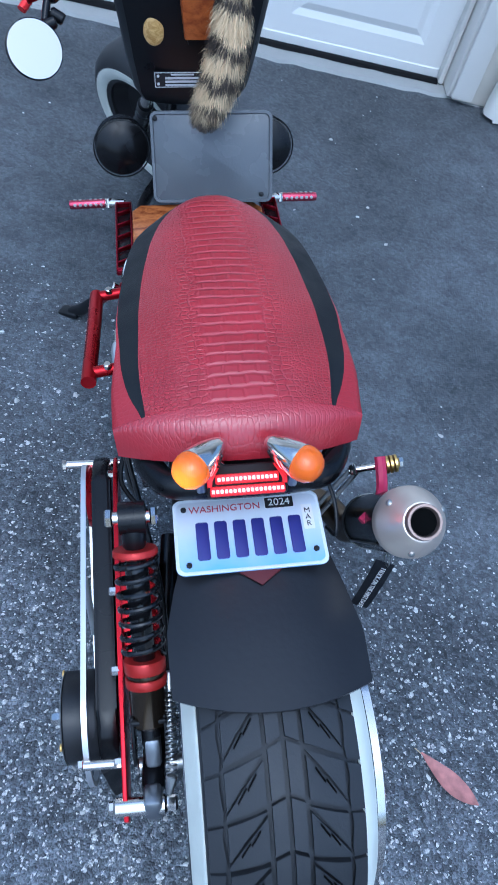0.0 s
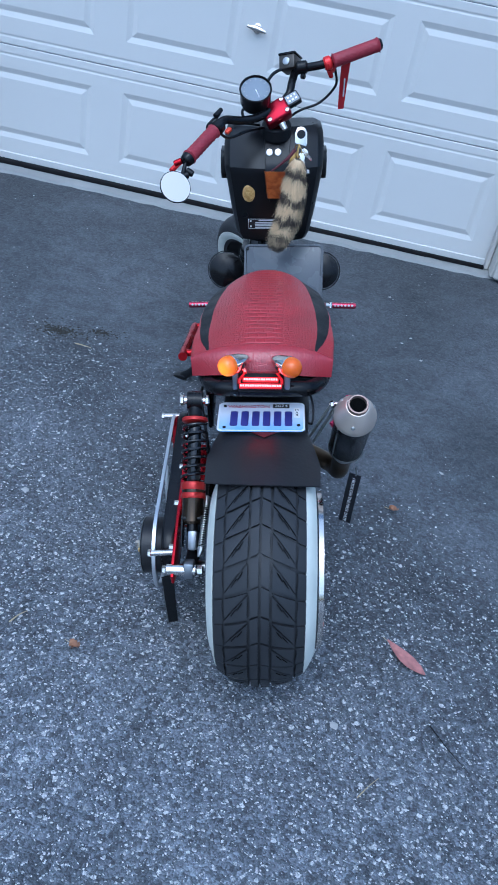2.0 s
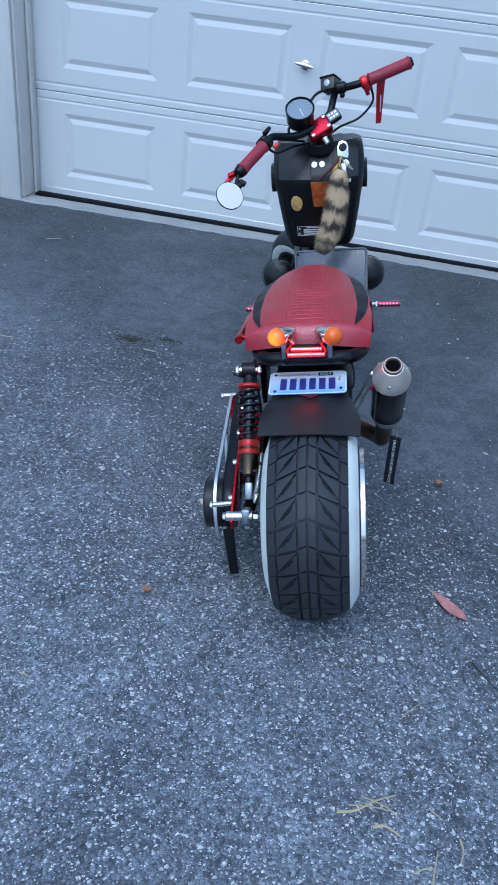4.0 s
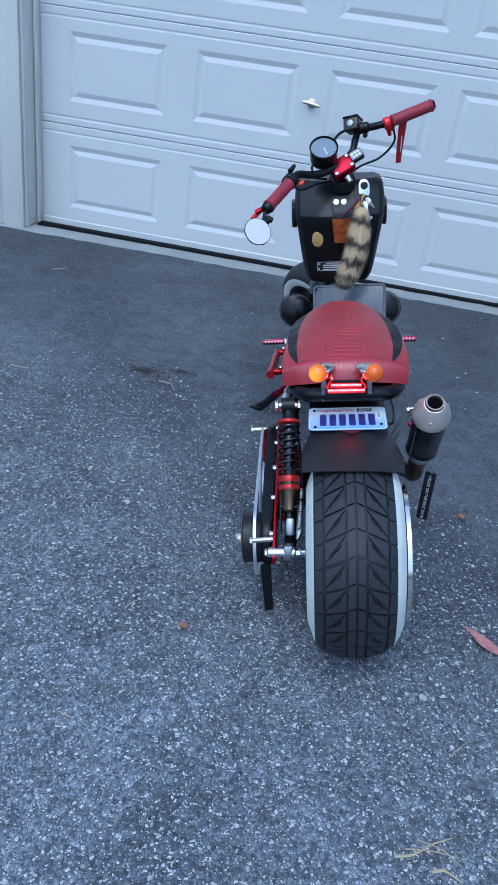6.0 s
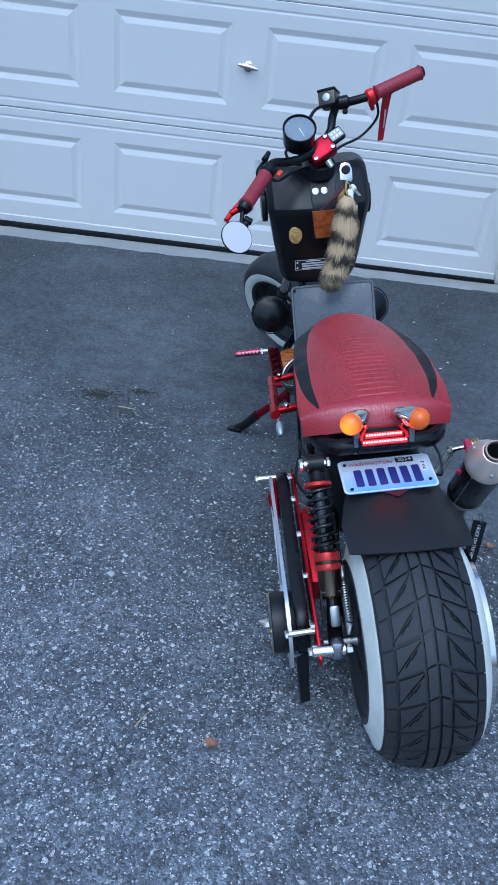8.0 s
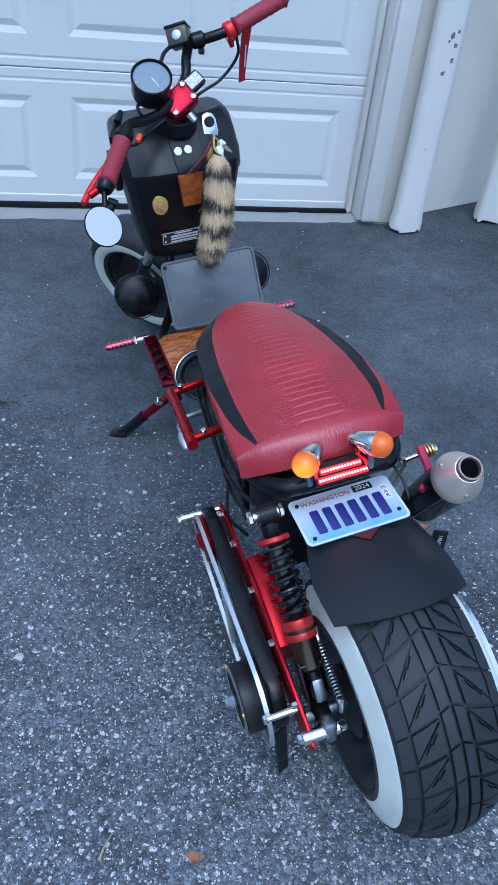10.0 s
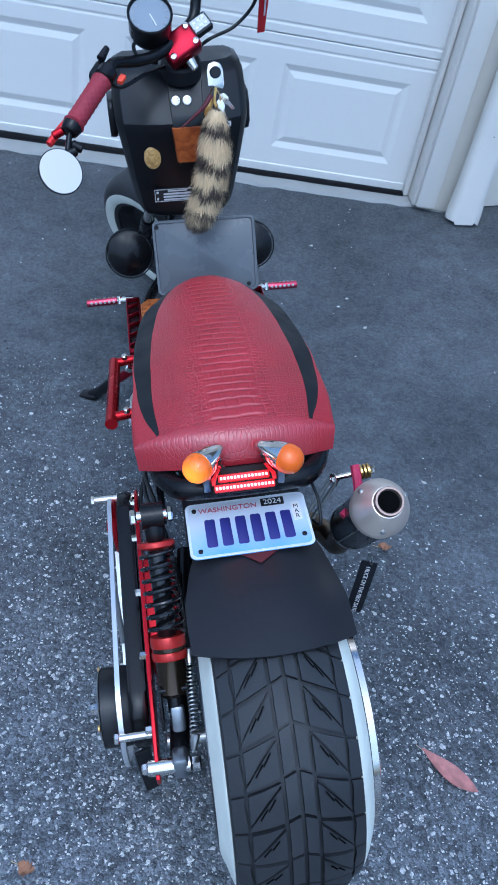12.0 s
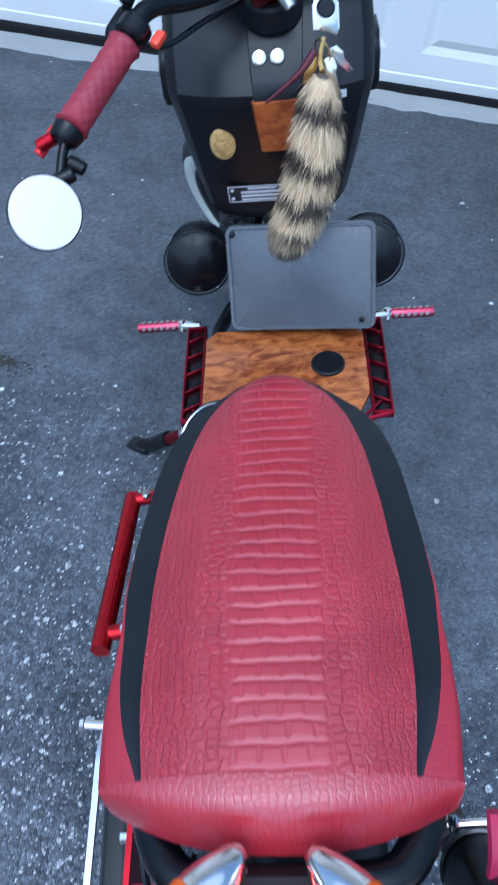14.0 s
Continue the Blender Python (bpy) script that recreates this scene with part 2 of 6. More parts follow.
def burl(name, a, c, rough=0.25, sc=22):
    m, n, l, b = nodes_of(name)
    co = n.new("ShaderNodeTexCoord")
    mp = n.new("ShaderNodeMapping")
    mp.inputs["Scale"].default_value = (1.0, 2.2, 1.4)
    l.new(co.outputs["Object"], mp.inputs["Vector"])
    g = n.new("ShaderNodeTexNoise")
    g.inputs["Scale"].default_value, g.inputs["Detail"].default_value, g.inputs["Distortion"].default_value = sc, 8, 1.2
    f = n.new("ShaderNodeTexNoise")
    f.inputs["Scale"].default_value, f.inputs["Detail"].default_value = sc * 8, 5
    l.new(mp.outputs[0], g.inputs["Vector"])
    l.new(mp.outputs[0], f.inputs["Vector"])
    ad = n.new("ShaderNodeMath")
    ad.operation = "MULTIPLY_ADD"
    ad.inputs[1].default_value = 0.35
    l.new(f.outputs["Fac"], ad.inputs[0])
    l.new(g.outputs["Fac"], ad.inputs[2])
    r = n.new("ShaderNodeValToRGB")
    r.color_ramp.elements[0].position, r.color_ramp.elements[0].color = 0.52, (*a, 1)
    r.color_ramp.elements[1].position, r.color_ramp.elements[1].color = 0.82, (*c, 1)
    l.new(ad.outputs[0], r.inputs[0])
    l.new(r.outputs[0], b.inputs["Base Color"])
    b.inputs["Roughness"].default_value = rough
    b.inputs["Coat Weight"].default_value = 0.3
    return m


def glow(name, color, strength):
    m, n, l, b = nodes_of(name)
    b.inputs["Base Color"].default_value = (*color, 1)
    b.inputs["Emission Color"].default_value = (*color, 1)
    b.inputs["Emission Strength"].default_value = strength
    return m


def lens(name, color, lit=0.0):
    m, n, l, b = nodes_of(name)
    co = n.new("ShaderNodeTexCoord")
    w = n.new("ShaderNodeTexWave")
    w.inputs["Scale"].default_value, w.inputs["Distortion"].default_value = 140, 1
    l.new(co.outputs["Object"], w.inputs["Vector"])
    bp = n.new("ShaderNodeBump")
    bp.inputs["Strength"].default_value, bp.inputs["Distance"].default_value = 0.08, 0.001
    l.new(w.outputs["Fac"], bp.inputs["Height"])
    l.new(bp.outputs["Normal"], b.inputs["Normal"])
    b.inputs["Base Color"].default_value = (*color, 1)
    b.inputs["Roughness"].default_value = 0.12
    b.inputs["Subsurface Weight"].default_value = 0.15
    b.inputs["Emission Color"].default_value = (*color, 1)
    b.inputs["Emission Strength"].default_value = lit
    b.inputs["Subsurface Radius"].default_value = (0.02, 0.008, 0.002)
    b.inputs["Coat Weight"].default_value = 0.25
    return m


def lit_lens(name, color, light, bulb, strength):
    """A coloured lens with a bulb close behind it: it glows most where the bulb is nearest."""
    m = lens(name, color)
    n, l, b = m.node_tree.nodes, m.node_tree.links, m.node_tree.nodes["Principled BSDF"]
    co = n.new("ShaderNodeTexCoord")
    d = n.new("ShaderNodeVectorMath")
    d.operation = "DISTANCE"
    d.inputs[1].default_value = bulb
    l.new(co.outputs["Object"], d.inputs[0])
    mr = n.new("ShaderNodeMapRange")
    mr.interpolation_type = "SMOOTHSTEP"
    mr.inputs["From Min"].default_value, mr.inputs["From Max"].default_value = 0.009, 0.023
    mr.inputs["To Min"].default_value, mr.inputs["To Max"].default_value = strength, 0.08
    l.new(d.outputs["Value"], mr.inputs["Value"])
    l.new(mr.outputs["Result"], b.inputs["Emission Strength"])
    b.inputs["Emission Color"].default_value = (*light, 1)
    return m


def carbon():
    m, n, l, b = nodes_of("carbon_weave")
    co = n.new("ShaderNodeTexCoord")
    c = n.new("ShaderNodeTexChecker")
    c.inputs["Scale"].default_value = 420
    c.inputs["Color1"].default_value, c.inputs["Color2"].default_value = (0.003, 0.003, 0.004, 1), (0.010, 0.010, 0.011, 1)
    l.new(co.outputs["Object"], c.inputs["Vector"])
    l.new(c.outputs["Color"], b.inputs["Base Color"])
    b.inputs["Roughness"].default_value = 0.22
    b.inputs["Specular IOR Level"].default_value = 0.35
    return m


def plate_print():
    """White sheet whose print fades to sky blue towards its lower edge."""
    m, n, l, b = nodes_of("plate_print")
    co = n.new("ShaderNodeTexCoord")
    sep = n.new("ShaderNodeSeparateXYZ")
    l.new(co.outputs["Object"], sep.inputs[0])
    r = n.new("ShaderNodeValToRGB")
    mr = n.new("ShaderNodeMapRange")
    mr.inputs["From Min"].default_value, mr.inputs["From Max"].default_value = 0.128, 0.228
    cloud = n.new("ShaderNodeTexNoise")
    cloud.inputs["Scale"].default_value, cloud.inputs["Detail"].default_value = 26, 4
    l.new(co.outputs["Object"], cloud.inputs["Vector"])
    ad = n.new("ShaderNodeMath")
    ad.operation = "MULTIPLY_ADD"
    ad.inputs[1].default_value = 0.03
    l.new(cloud.outputs["Fac"], ad.inputs[0])
    l.new(sep.outputs["Y"], ad.inputs[2])
    l.new(ad.outputs[0], mr.inputs["Value"])
    l.new(mr.outputs["Result"], r.inputs[0])
    e = r.color_ramp.elements
    e[0].position, e[0].color = 0.12, (0.17, 0.40, 0.80, 1)
    e[1].position, e[1].color = 0.80, (0.66, 0.70, 0.78, 1)
    l.new(r.outputs[0], b.inputs["Base Color"])
    b.inputs["Roughness"].default_value = 0.35
    return m


def fur_mat():
    m, n, l, b = nodes_of("fur")
    co = n.new("ShaderNodeTexCoord")
    at = n.new("ShaderNodeVertexColor")
    at.layer_name = "tint"
    l.new(at.outputs["Color"], b.inputs["Base Color"])
    b.inputs["Roughness"].default_value = 0.7
    return m


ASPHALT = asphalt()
CROC = croc()
CROC_SIDE = croc("croc_leather_side", "Y")
CROC_REAR = croc("croc_leather_rear", "X")
BLACK = plain("black_plastic", (0.004, 0.0045, 0.006), 0.33, 0, 0.3, 40, 0.08)
BLACK.node_tree.nodes["Principled BSDF"].inputs["Specular IOR Level"].default_value = 0.36
GLOSS = plain("gloss_black_enamel", (0.006, 0.006, 0.007), 0.14, 0, 0.3, 30, 0.03, coat=0.5)
SATIN = plain("satin_black_paint", (0.004, 0.004, 0.005), 0.26, 0, 0.3, 30, 0.06, coat=0.03)
VINYL = plain("black_vinyl", (0.009, 0.010, 0.012), 0.5, 0, 0.3, 60, 0.35)
RUBBER = plain("tyre_rubber", (0.020, 0.021, 0.024), 0.55, 0, 0.45, 40, 0.3)
WHITEWALL = plain("whitewall_rubber", (0.76, 0.77, 0.68), 0.6, 0, 0.26, 40, 0.3)
FLAPM = plain("mudflap_sheet", (0.012, 0.012, 0.014), 0.34, 0, 0.5, 14, 0.3)
FLAPM.node_tree.nodes["Principled BSDF"].inputs["Specular IOR Level"].default_value = 0.42
PADM = plain("grey_black_cover", (0.118, 0.125, 0.136), 0.26, 0, 0.25, 25, 0.25)
CHROME = plain("chrome", (0.82, 0.77, 0.71), 0.12, 1, 0.08, 40, 0.03)
STEEL = plain("brushed_steel", (0.55, 0.54, 0.52), 0.3, 1, 0.15, 50, 0.1)
LOCKM = plain("dull_lock_metal", (0.30, 0.30, 0.30), 0.35, 0.8, 0.3, 60, 0.1)
ALLOY = plain("cast_alloy", (0.36, 0.37, 0.39), 0.38, 1, 0.2, 50, 0.2)
SILVER = plain("silver_guard", (0.68, 0.69, 0.71), 0.35, 0.85, 0.12, 30, 0.06)
RED = plain("red_anodised", (0.44, 0.008, 0.018), 0.28, 0.85, 0.2, 30, 0.05)
REDP = plain("red_paint", (0.40, 0.007, 0.013), 0.26, 0.8, 0.2, 30, 0.05)
REDGRIP = plain("red_rubber_grip", (0.28, 0.024, 0.040), 0.55, 0, 0.2, 60, 0.2)
ORANGE_RED = plain("red_collar", (0.42, 0.020, 0.016), 0.35, 0.4, 0.2, 40, 0.08)
GUNMETAL = plain("gunmetal_rim", (0.085, 0.088, 0.095), 0.36, 0.85, 0.35, 24, 0.12)
BRONZE = plain("heat_tinted_pipe", (0.15, 0.11, 0.07), 0.35, 1, 0.3, 30, 0.1)
GOLD = plain("gold_metal", (0.75, 0.50, 0.16), 0.3, 1, 0.2, 40, 0.08)
DARKMETAL = plain("dark_engine_metal", (0.018, 0.018, 0.02), 0.45, 0.3, 0.4, 30, 0.25)
WOOD = burl("burl_wood_deck", (0.17, 0.036, 0.008), (0.50, 0.165, 0.036))
WOOD2 = burl("burl_wood_strip", (0.27, 0.055, 0.012), (0.50, 0.135, 0.028), 0.3, 30)
MIRROR = plain("mirror_glass", (0.95, 0.83, 0.73), 0.02, 1, 0.01, 10, 0.0)
MAROON_AN = plain("maroon_anodised", (0.29, 0.010, 0.026), 0.32, 0.95, 0.25, 40, 0.05)
PEGM = plain("pink_red_anodised", (0.58, 0.085, 0.135), 0.25, 0.95, 0.2, 60, 0.05)
DARKRED = plain("deep_red_paint", (0.075, 0.003, 0.006), 0.4, 0.1, 0.2, 30, 0.05)
# black for the sooty outlet, and for shade painted as the tyre's sipes
SOOT_SIPE = plain("soot_and_sipe_black", (0.003, 0.003, 0.003), 0.95, 0, 0.3, 40, 0.2)
SOOT_SIPE.node_tree.nodes["Principled BSDF"].inputs["Specular IOR Level"].default_value = 0.0
SIGNAL_BULB = (-0.0770, 0.1880, 0.5790)
AMBER = lens("amber_lens", (0.80, 0.145, 0.002), 0.03)
AMBERLIT = lit_lens("amber_lens_lit", (0.80, 0.145, 0.002), (1.0, 0.225, 0.003), SIGNAL_BULB, 2.3)
LED = glow("red_led", (1.0, 0.030, 0.022), 30)
CONEM = plain("blasted_alloy_cone", (0.80, 0.70, 0.60), 0.40, 0.75, 0.22, 40, 0.2)
SMOKED = plain("smoked_lamp_housing", (0.007, 0.003, 0.003), 0.6, 0, 0.2, 30, 0.05)
LEDRED = lens("red_lens", (0.34, 0.002, 0.004), 1.6)
LEDRED.node_tree.nodes["Principled BSDF"].inputs["Roughness"].default_value = 0.45
LEDRED.node_tree.nodes["Principled BSDF"].inputs["Coat Weight"].default_value = 0.0
GAUGEM = plain("gauge_glass", (0.20, 0.23, 0.27), 0.08, 0, 0.1, 20, 0.0, coat=1.0)
DOORM = plain("white_door_paint", (0.715, 0.700, 0.668), 0.45, 0, 0.03, 3, 0.12, 0.0006)
TRIMM = plain("white_trim_paint", (0.72, 0.69, 0.63), 0.5, 0, 0.10, 6, 0.3, 0.001)
WALLM = plain("off_white_wall_paint", (0.70, 0.66, 0.58), 0.6, 0, 0.10, 5, 0.3, 0.001)
CONC = plain("concrete", (0.32, 0.32, 0.305), 0.85, 0, 0.3, 12, 0.6, 0.003)
BARE = plain("weathered_bare_metal", (0.17, 0.155, 0.145), 0.8, 0.0, 0.5, 60, 0.4)
SEAL = plain("door_seal_rubber", (0.005, 0.005, 0.006), 0.6, 0, 0.3, 30, 0.2)
SEAL.node_tree.nodes["Principled BSDF"].inputs["Specular IOR Level"].default_value = 0.08
WHITEP = plain("plate_white", (0.70, 0.74, 0.80), 0.35, 0, 0.04, 20, 0.03)
NAVY = plain("plate_navy", (0.03, 0.03, 0.18), 0.4, 0, 0.1, 20, 0.02)
MAROON = plain("plate_red_print", (0.35, 0.04, 0.08), 0.4, 0, 0.1, 20, 0.02)
INK = plain("black_print", (0.01, 0.01, 0.012), 0.5, 0, 0.1, 20, 0.02)
WHITEINK = plain("white_print", (0.75, 0.75, 0.75), 0.5, 0, 0.05, 20, 0.02)
LEAFPINK = plain("dry_pink_leaf", (0.44, 0.19, 0.17), 0.6, 0, 0.75, 160, 0.5)
LEAFBROWN = plain("dry_brown_leaf", (0.32, 0.16, 0.085), 0.7, 0, 0.4, 50, 0.4)
STRAW = plain("dry_straw", (0.48, 0.40, 0.24), 0.7, 0, 0.25, 40, 0.2)
STONE = plain("pale_stone", (0.50, 0.49, 0.47), 0.8, 0, 0.3, 60, 0.5)
FUR = fur_mat()


# ---- mesh helpers ----
def part(name, bm, material, parent=None, label="", sharp=38, smooth=True):
    """Links a bmesh as one mesh object under a thing or a part."""
    bmesh.ops.remove_doubles(bm, verts=bm.verts, dist=0.00002)
    bmesh.ops.recalc_face_normals(bm, faces=bm.faces)
    me = bpy.data.meshes.new(name)
    bm.to_mesh(me)
    bm.free()
    me.materials.append(material)
    if smooth:
        me.polygons.foreach_set("use_smooth", [True] * len(me.polygons))
        me.set_sharp_from_angle(angle=radians(sharp))
    ob = new(name, me)
    if parent is not None:
        ob.parent = parent
    if label:
        ob["label"] = label
    return ob


def basis(z, hint=(0, 0, 1)):
    z = Vector(z).normalized()
    h = Vector(hint)
    if abs(z.dot(h.normalized())) > 0.98:
        h = Vector((1, 0, 0))
    x = h.cross(z).normalized()
    return x, z.cross(x), z


def ring_join(bm, rings, closed=True, cap0=True, cap1=True):
    vs = [[bm.verts.new(p) for p in r] for r in rings]
    k = len(vs[0])
    for a, b in zip(vs, vs[1:]):
        for i in range(k if closed else k - 1):
            j = (i + 1) % k
            bm.faces.new((a[i], a[j], b[j], b[i]))
    if cap0 and closed:
        bm.faces.new(vs[0][::-1])
    if cap1 and closed:
        bm.faces.new(vs[-1])
    return vs


def lathe(bm, profile, origin, axis, segs=32, cap0=True, cap1=True, hint=(0, 0, 1)):
    """profile: (radius, height along the axis)."""
    x, y, z = basis(axis, hint)
    o = Vector(origin)
    rings = []
    for r, h in profile:
        r = max(r, 1e-5)
        rings.append([o + z * h + (x * math.cos(a) + y * math.sin(a)) * r for a in (2 * math.pi * i / segs for i in range(segs))])
    ring_join(bm, rings, True, cap0, cap1)
    return bm


def rod(bm, p0, p1, r0, r1=None, segs=14, chamfer=0.12):
    r1 = r0 if r1 is None else r1
    d = Vector(p1) - Vector(p0)
    L = d.length
    c = min(chamfer * min(r0, r1) * 2, L * 0.2)
    return lathe(bm, [(r0 - c, 0), (r0, c), (r1, L - c), (r1 - c, L)], p0, d, segs)


def curve_points(pts, steps=6):
    P = [Vector(p) for p in pts]
    P = [P[0] * 2 - P[1]] + P + [P[-1] * 2 - P[-2]]
    out = []
    for i in range(1, len(P) - 2):
        for s in range(steps):
            t = s / steps
            a, b, c, d = P[i - 1], P[i], P[i + 1], P[i + 2]
            out.append(0.5 * (2 * b + (c - a) * t + (2 * a - 5 * b + 4 * c - d) * t * t + (3 * b - a - 3 * c + d) * t ** 3))
    out.append(P[-2])
    return out


def tube(bm, pts, r, segs=10, steps=6, smooth=True):
    P = curve_points(pts, steps) if smooth else [Vector(p) for p in pts]
    rings = []
    x = None
    for i, p in enumerate(P):
        d = (P[min(i + 1, len(P) - 1)] - P[max(i - 1, 0)]).normalized()
        if x is None:
            x = basis(d)[0]
        x = (x - d * x.dot(d)).normalized()
        y = d.cross(x)
        rr = r(i / (len(P) - 1)) if callable(r) else r
        rings.append([p + (x * math.cos(a) + y * math.sin(a)) * rr for a in (2 * math.pi * k / segs for k in range(segs))])
    ring_join(bm, rings)
    return bm


def block(bm, centre, size, rot=None, bevel=0.003, segs=2):
    m = Matrix.Translation(centre) @ (rot.to_4x4() if rot else Matrix.Identity(4)) @ Matrix.Diagonal((*size, 1))
    g = bmesh.ops.create_cube(bm, size=1, matrix=m)
    if bevel:
        es = {e for v in g["verts"] for e in v.link_edges}
        bmesh.ops.bevel(bm, geom=list(es), offset=min(bevel, min(size) * 0.45), segments=segs, profile=0.5, affect="EDGES")
    return bm


def axes(u, v):
    """A turn whose x is u and whose y lies along v."""
    u = Vector(u).normalized()
    w = u.cross(Vector(v)).normalized()
    return Matrix((u, w.cross(u), w)).transposed()


def plate(bm, outline, origin, u, v, thick, bevel=0.0):
    """A flat sheet: outline in the plane of u and v at origin, thick along u x v, centred."""
    u, v = Vector(u).normalized(), Vector(v).normalized()
    w = u.cross(v)
    o = Vector(origin)
    b0 = [bm.verts.new(o + u * a + v * c - w * thick / 2) for a, c in outline]
    b1 = [bm.verts.new(o + u * a + v * c + w * thick / 2) for a, c in outline]
    k = len(outline)
    f0 = bm.faces.new(b0[::-1])
    f1 = bm.faces.new(b1)
    for i in range(k):
        bm.faces.new((b0[i], b0[(i + 1) % k], b1[(i + 1) % k], b1[i]))
    if bevel:
        bmesh.ops.bevel(bm, geom=list(f0.edges) + list(f1.edges), offset=bevel, segments=2, profile=0.5, affect="EDGES")
    return bm


def rounded(w, h, r, n=5):
    out = []
    for cx, cy, a0 in ((w / 2 - r, h / 2 - r, 0), (-w / 2 + r, h / 2 - r, 90), (-w / 2 + r, -h / 2 + r, 180), (w / 2 - r, -h / 2 + r, 270)):
        for i in range(n + 1):
            a = radians(a0 + 90 * i / n)
            out.append((cx + r * math.cos(a), cy + r * math.sin(a)))
    return out


def lerp_table(table, t):
    for (a, x), (b, y) in zip(table, table[1:]):
        if t <= b:
            k = (t - a) / (b - a) if b > a else 0
            k = max(0.0, min(1.0, k))
            return x + (y - x) * k
    return table[-1][1]


def lettering(name, text, size, m, material, parent, depth=0.0004):
    """Built-in lettering turned into a mesh, centred on the origin of m."""
    c = bpy.data.curves.new(name, "FONT")
    c.body, c.size, c.extrude = text, size, depth
    c.align_x, c.align_y = "CENTER", "CENTER"
    tmp = bpy.data.objects.new(name, c)
    scene.collection.objects.link(tmp)
    me = bpy.data.meshes.new_from_object(tmp.evaluated_get(bpy.context.evaluated_depsgraph_get()))
    bpy.data.objects.remove(tmp)
    me.materials.clear()
    me.materials.append(material)
    ob = new(name, me)
    me.transform(m)
    ob.parent = parent
    return ob


# ---- the setting ----
DOOR_L, DOOR_R, DOOR_Y, FACE_Y = -1.95, 0.80, 2.60, 2.44
ROW = 0.545

bm = bmesh.new()
bmesh.ops.create_grid(bm, x_segments=40, y_segments=40, size=150)
for v in bm.verts:
    v.co.z = 0.0
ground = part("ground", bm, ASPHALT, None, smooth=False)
tagged(ground, "worn grey asphalt driveway with pale stone chips, darker and smoother by the garage", "driveway", kind="structure")

bm = bmesh.new()
rnd = random.Random(4)
xs = [DOOR_L - 0.3 + i * 0.06 for i in range(56)]
top, low, back = [], [], []
for x in xs:
    k = (x - DOOR_L) / (DOOR_R - DOOR_L)
    y = 2.415 + 0.060 * k + rnd.uniform(-0.010, 0.010)
    low.append(bm.verts.new((x, y - 0.008, 0.0)))
    top.append(bm.verts.new((x, y, 0.012 + rnd.uniform(-0.003, 0.002))))
    back.append(bm.verts.new((x, 2.72, 0.012)))
for i in range(len(xs) - 1):
    bm.faces.new((low[i], low[i + 1], top[i + 1], top[i]))
    bm.faces.new((top[i], top[i + 1], back[i + 1], back[i]))
sill = part("sill", bm, CONC, None)
tagged(sill, "narrow chipped concrete strip under the garage door", "concrete sill", kind="structure")

# garage door: one thing, a part for each hinged section
garage_door = new("garage_door")
tagged(garage_door, "closed white sectional garage door with raised panels", "garage door", kind="structure")
COLS = (-1.518, -0.852, -0.190, 0.430)


def door_section(k):
    z0, z1 = k * ROW + 0.010 * (k == 0), (k + 1) * ROW
    bm = bmesh.new()
    PW, PH = 0.512, 0.326
    zc = k * ROW + 0.280
    # grid lines: panels leave holes that the raised fields fill
    xl = [DOOR_L + 0.002]
    for c in COLS:
        xl += [c - PW / 2, c + PW / 2]
    xl.append(DOOR_R - 0.002)
    g = 0.0024
    zl = [(z0, 0.0), (z0 + 0.012, 0.0), (zc - PH / 2, 0), (zc + PH / 2, 0)]
    zt = z1
    ribs = [(zt - 0.050, 0.0), (zt - 0.044, g), (zt - 0.040, g), (zt - 0.034, 0.0), (zt - 0.005, 0.0), (zt - 0.0012, 0.0030)]
    zl += ribs
    if k:
        low_ribs = [(z0 + 0.0012, 0.0030), (z0 + 0.005, 0.0), (z0 + 0.030, 0.0), (z0 + 0.036, g), (z0 + 0.040, g), (z0 + 0.046, 0.0)]
        zl = low_ribs + zl[2:]
    else:
        zl = [(z0, -0.004), (z0 + 0.034, -0.004), (z0 + 0.038, 0.0)] + zl[2:]
    V = [[bm.verts.new((x, DOOR_Y + d, z)) for x in xl] for z, d in zl]
    pz = [z for z, d in zl]
    lowi = min(range(len(pz)), key=lambda i: abs(pz[i] - (zc - PH / 2)))
    for i in range(len(V) - 1):
        for j in range(len(xl) - 1):
            if i == lowi and j % 2 == 1:
                continue
            bm.faces.new((V[i][j], V[i][j + 1], V[i + 1][j + 1], V[i + 1][j]))
    bm.normal_update()
    for f in bm.faces:
        if f.normal.y > 0:
            f.normal_flip()
    fields = []
    for c in COLS:
        rings = []
        for inset, d in ((0, 0), (0.0015, 0.0006), (0.0225, 0.0074), (0.0250, 0.0076), (0.0465, 0.0006), (0.0490, 0.0)):
            w, h = PW / 2 - inset, PH / 2 - inset
            rings.append([Vector((c - w, DOOR_Y + d, zc - h)), Vector((c + w, DOOR_Y + d, zc - h)), Vector((c + w, DOOR_Y + d, zc + h)), Vector((c - w, DOOR_Y + d, zc + h))])
        fields.append(bmesh.new())
        ring_join(fields[-1], rings, True, False, True)
    ob = part("door_section", bm, DOORM, garage_door, sharp=4)
    for f in fields:
        part("raised_panel", f, DOORM, ob, sharp=4)
    # the skin faces the drive and has its depth behind it
    if sum(p.normal.y * p.area for p in ob.data.polygons) > 0:
        ob.data.flip_normals()
    sm = ob.modifiers.new("skin", "SOLIDIFY")
    sm.thickness, sm.offset, sm.use_rim = 0.02, -1, False
    return ob


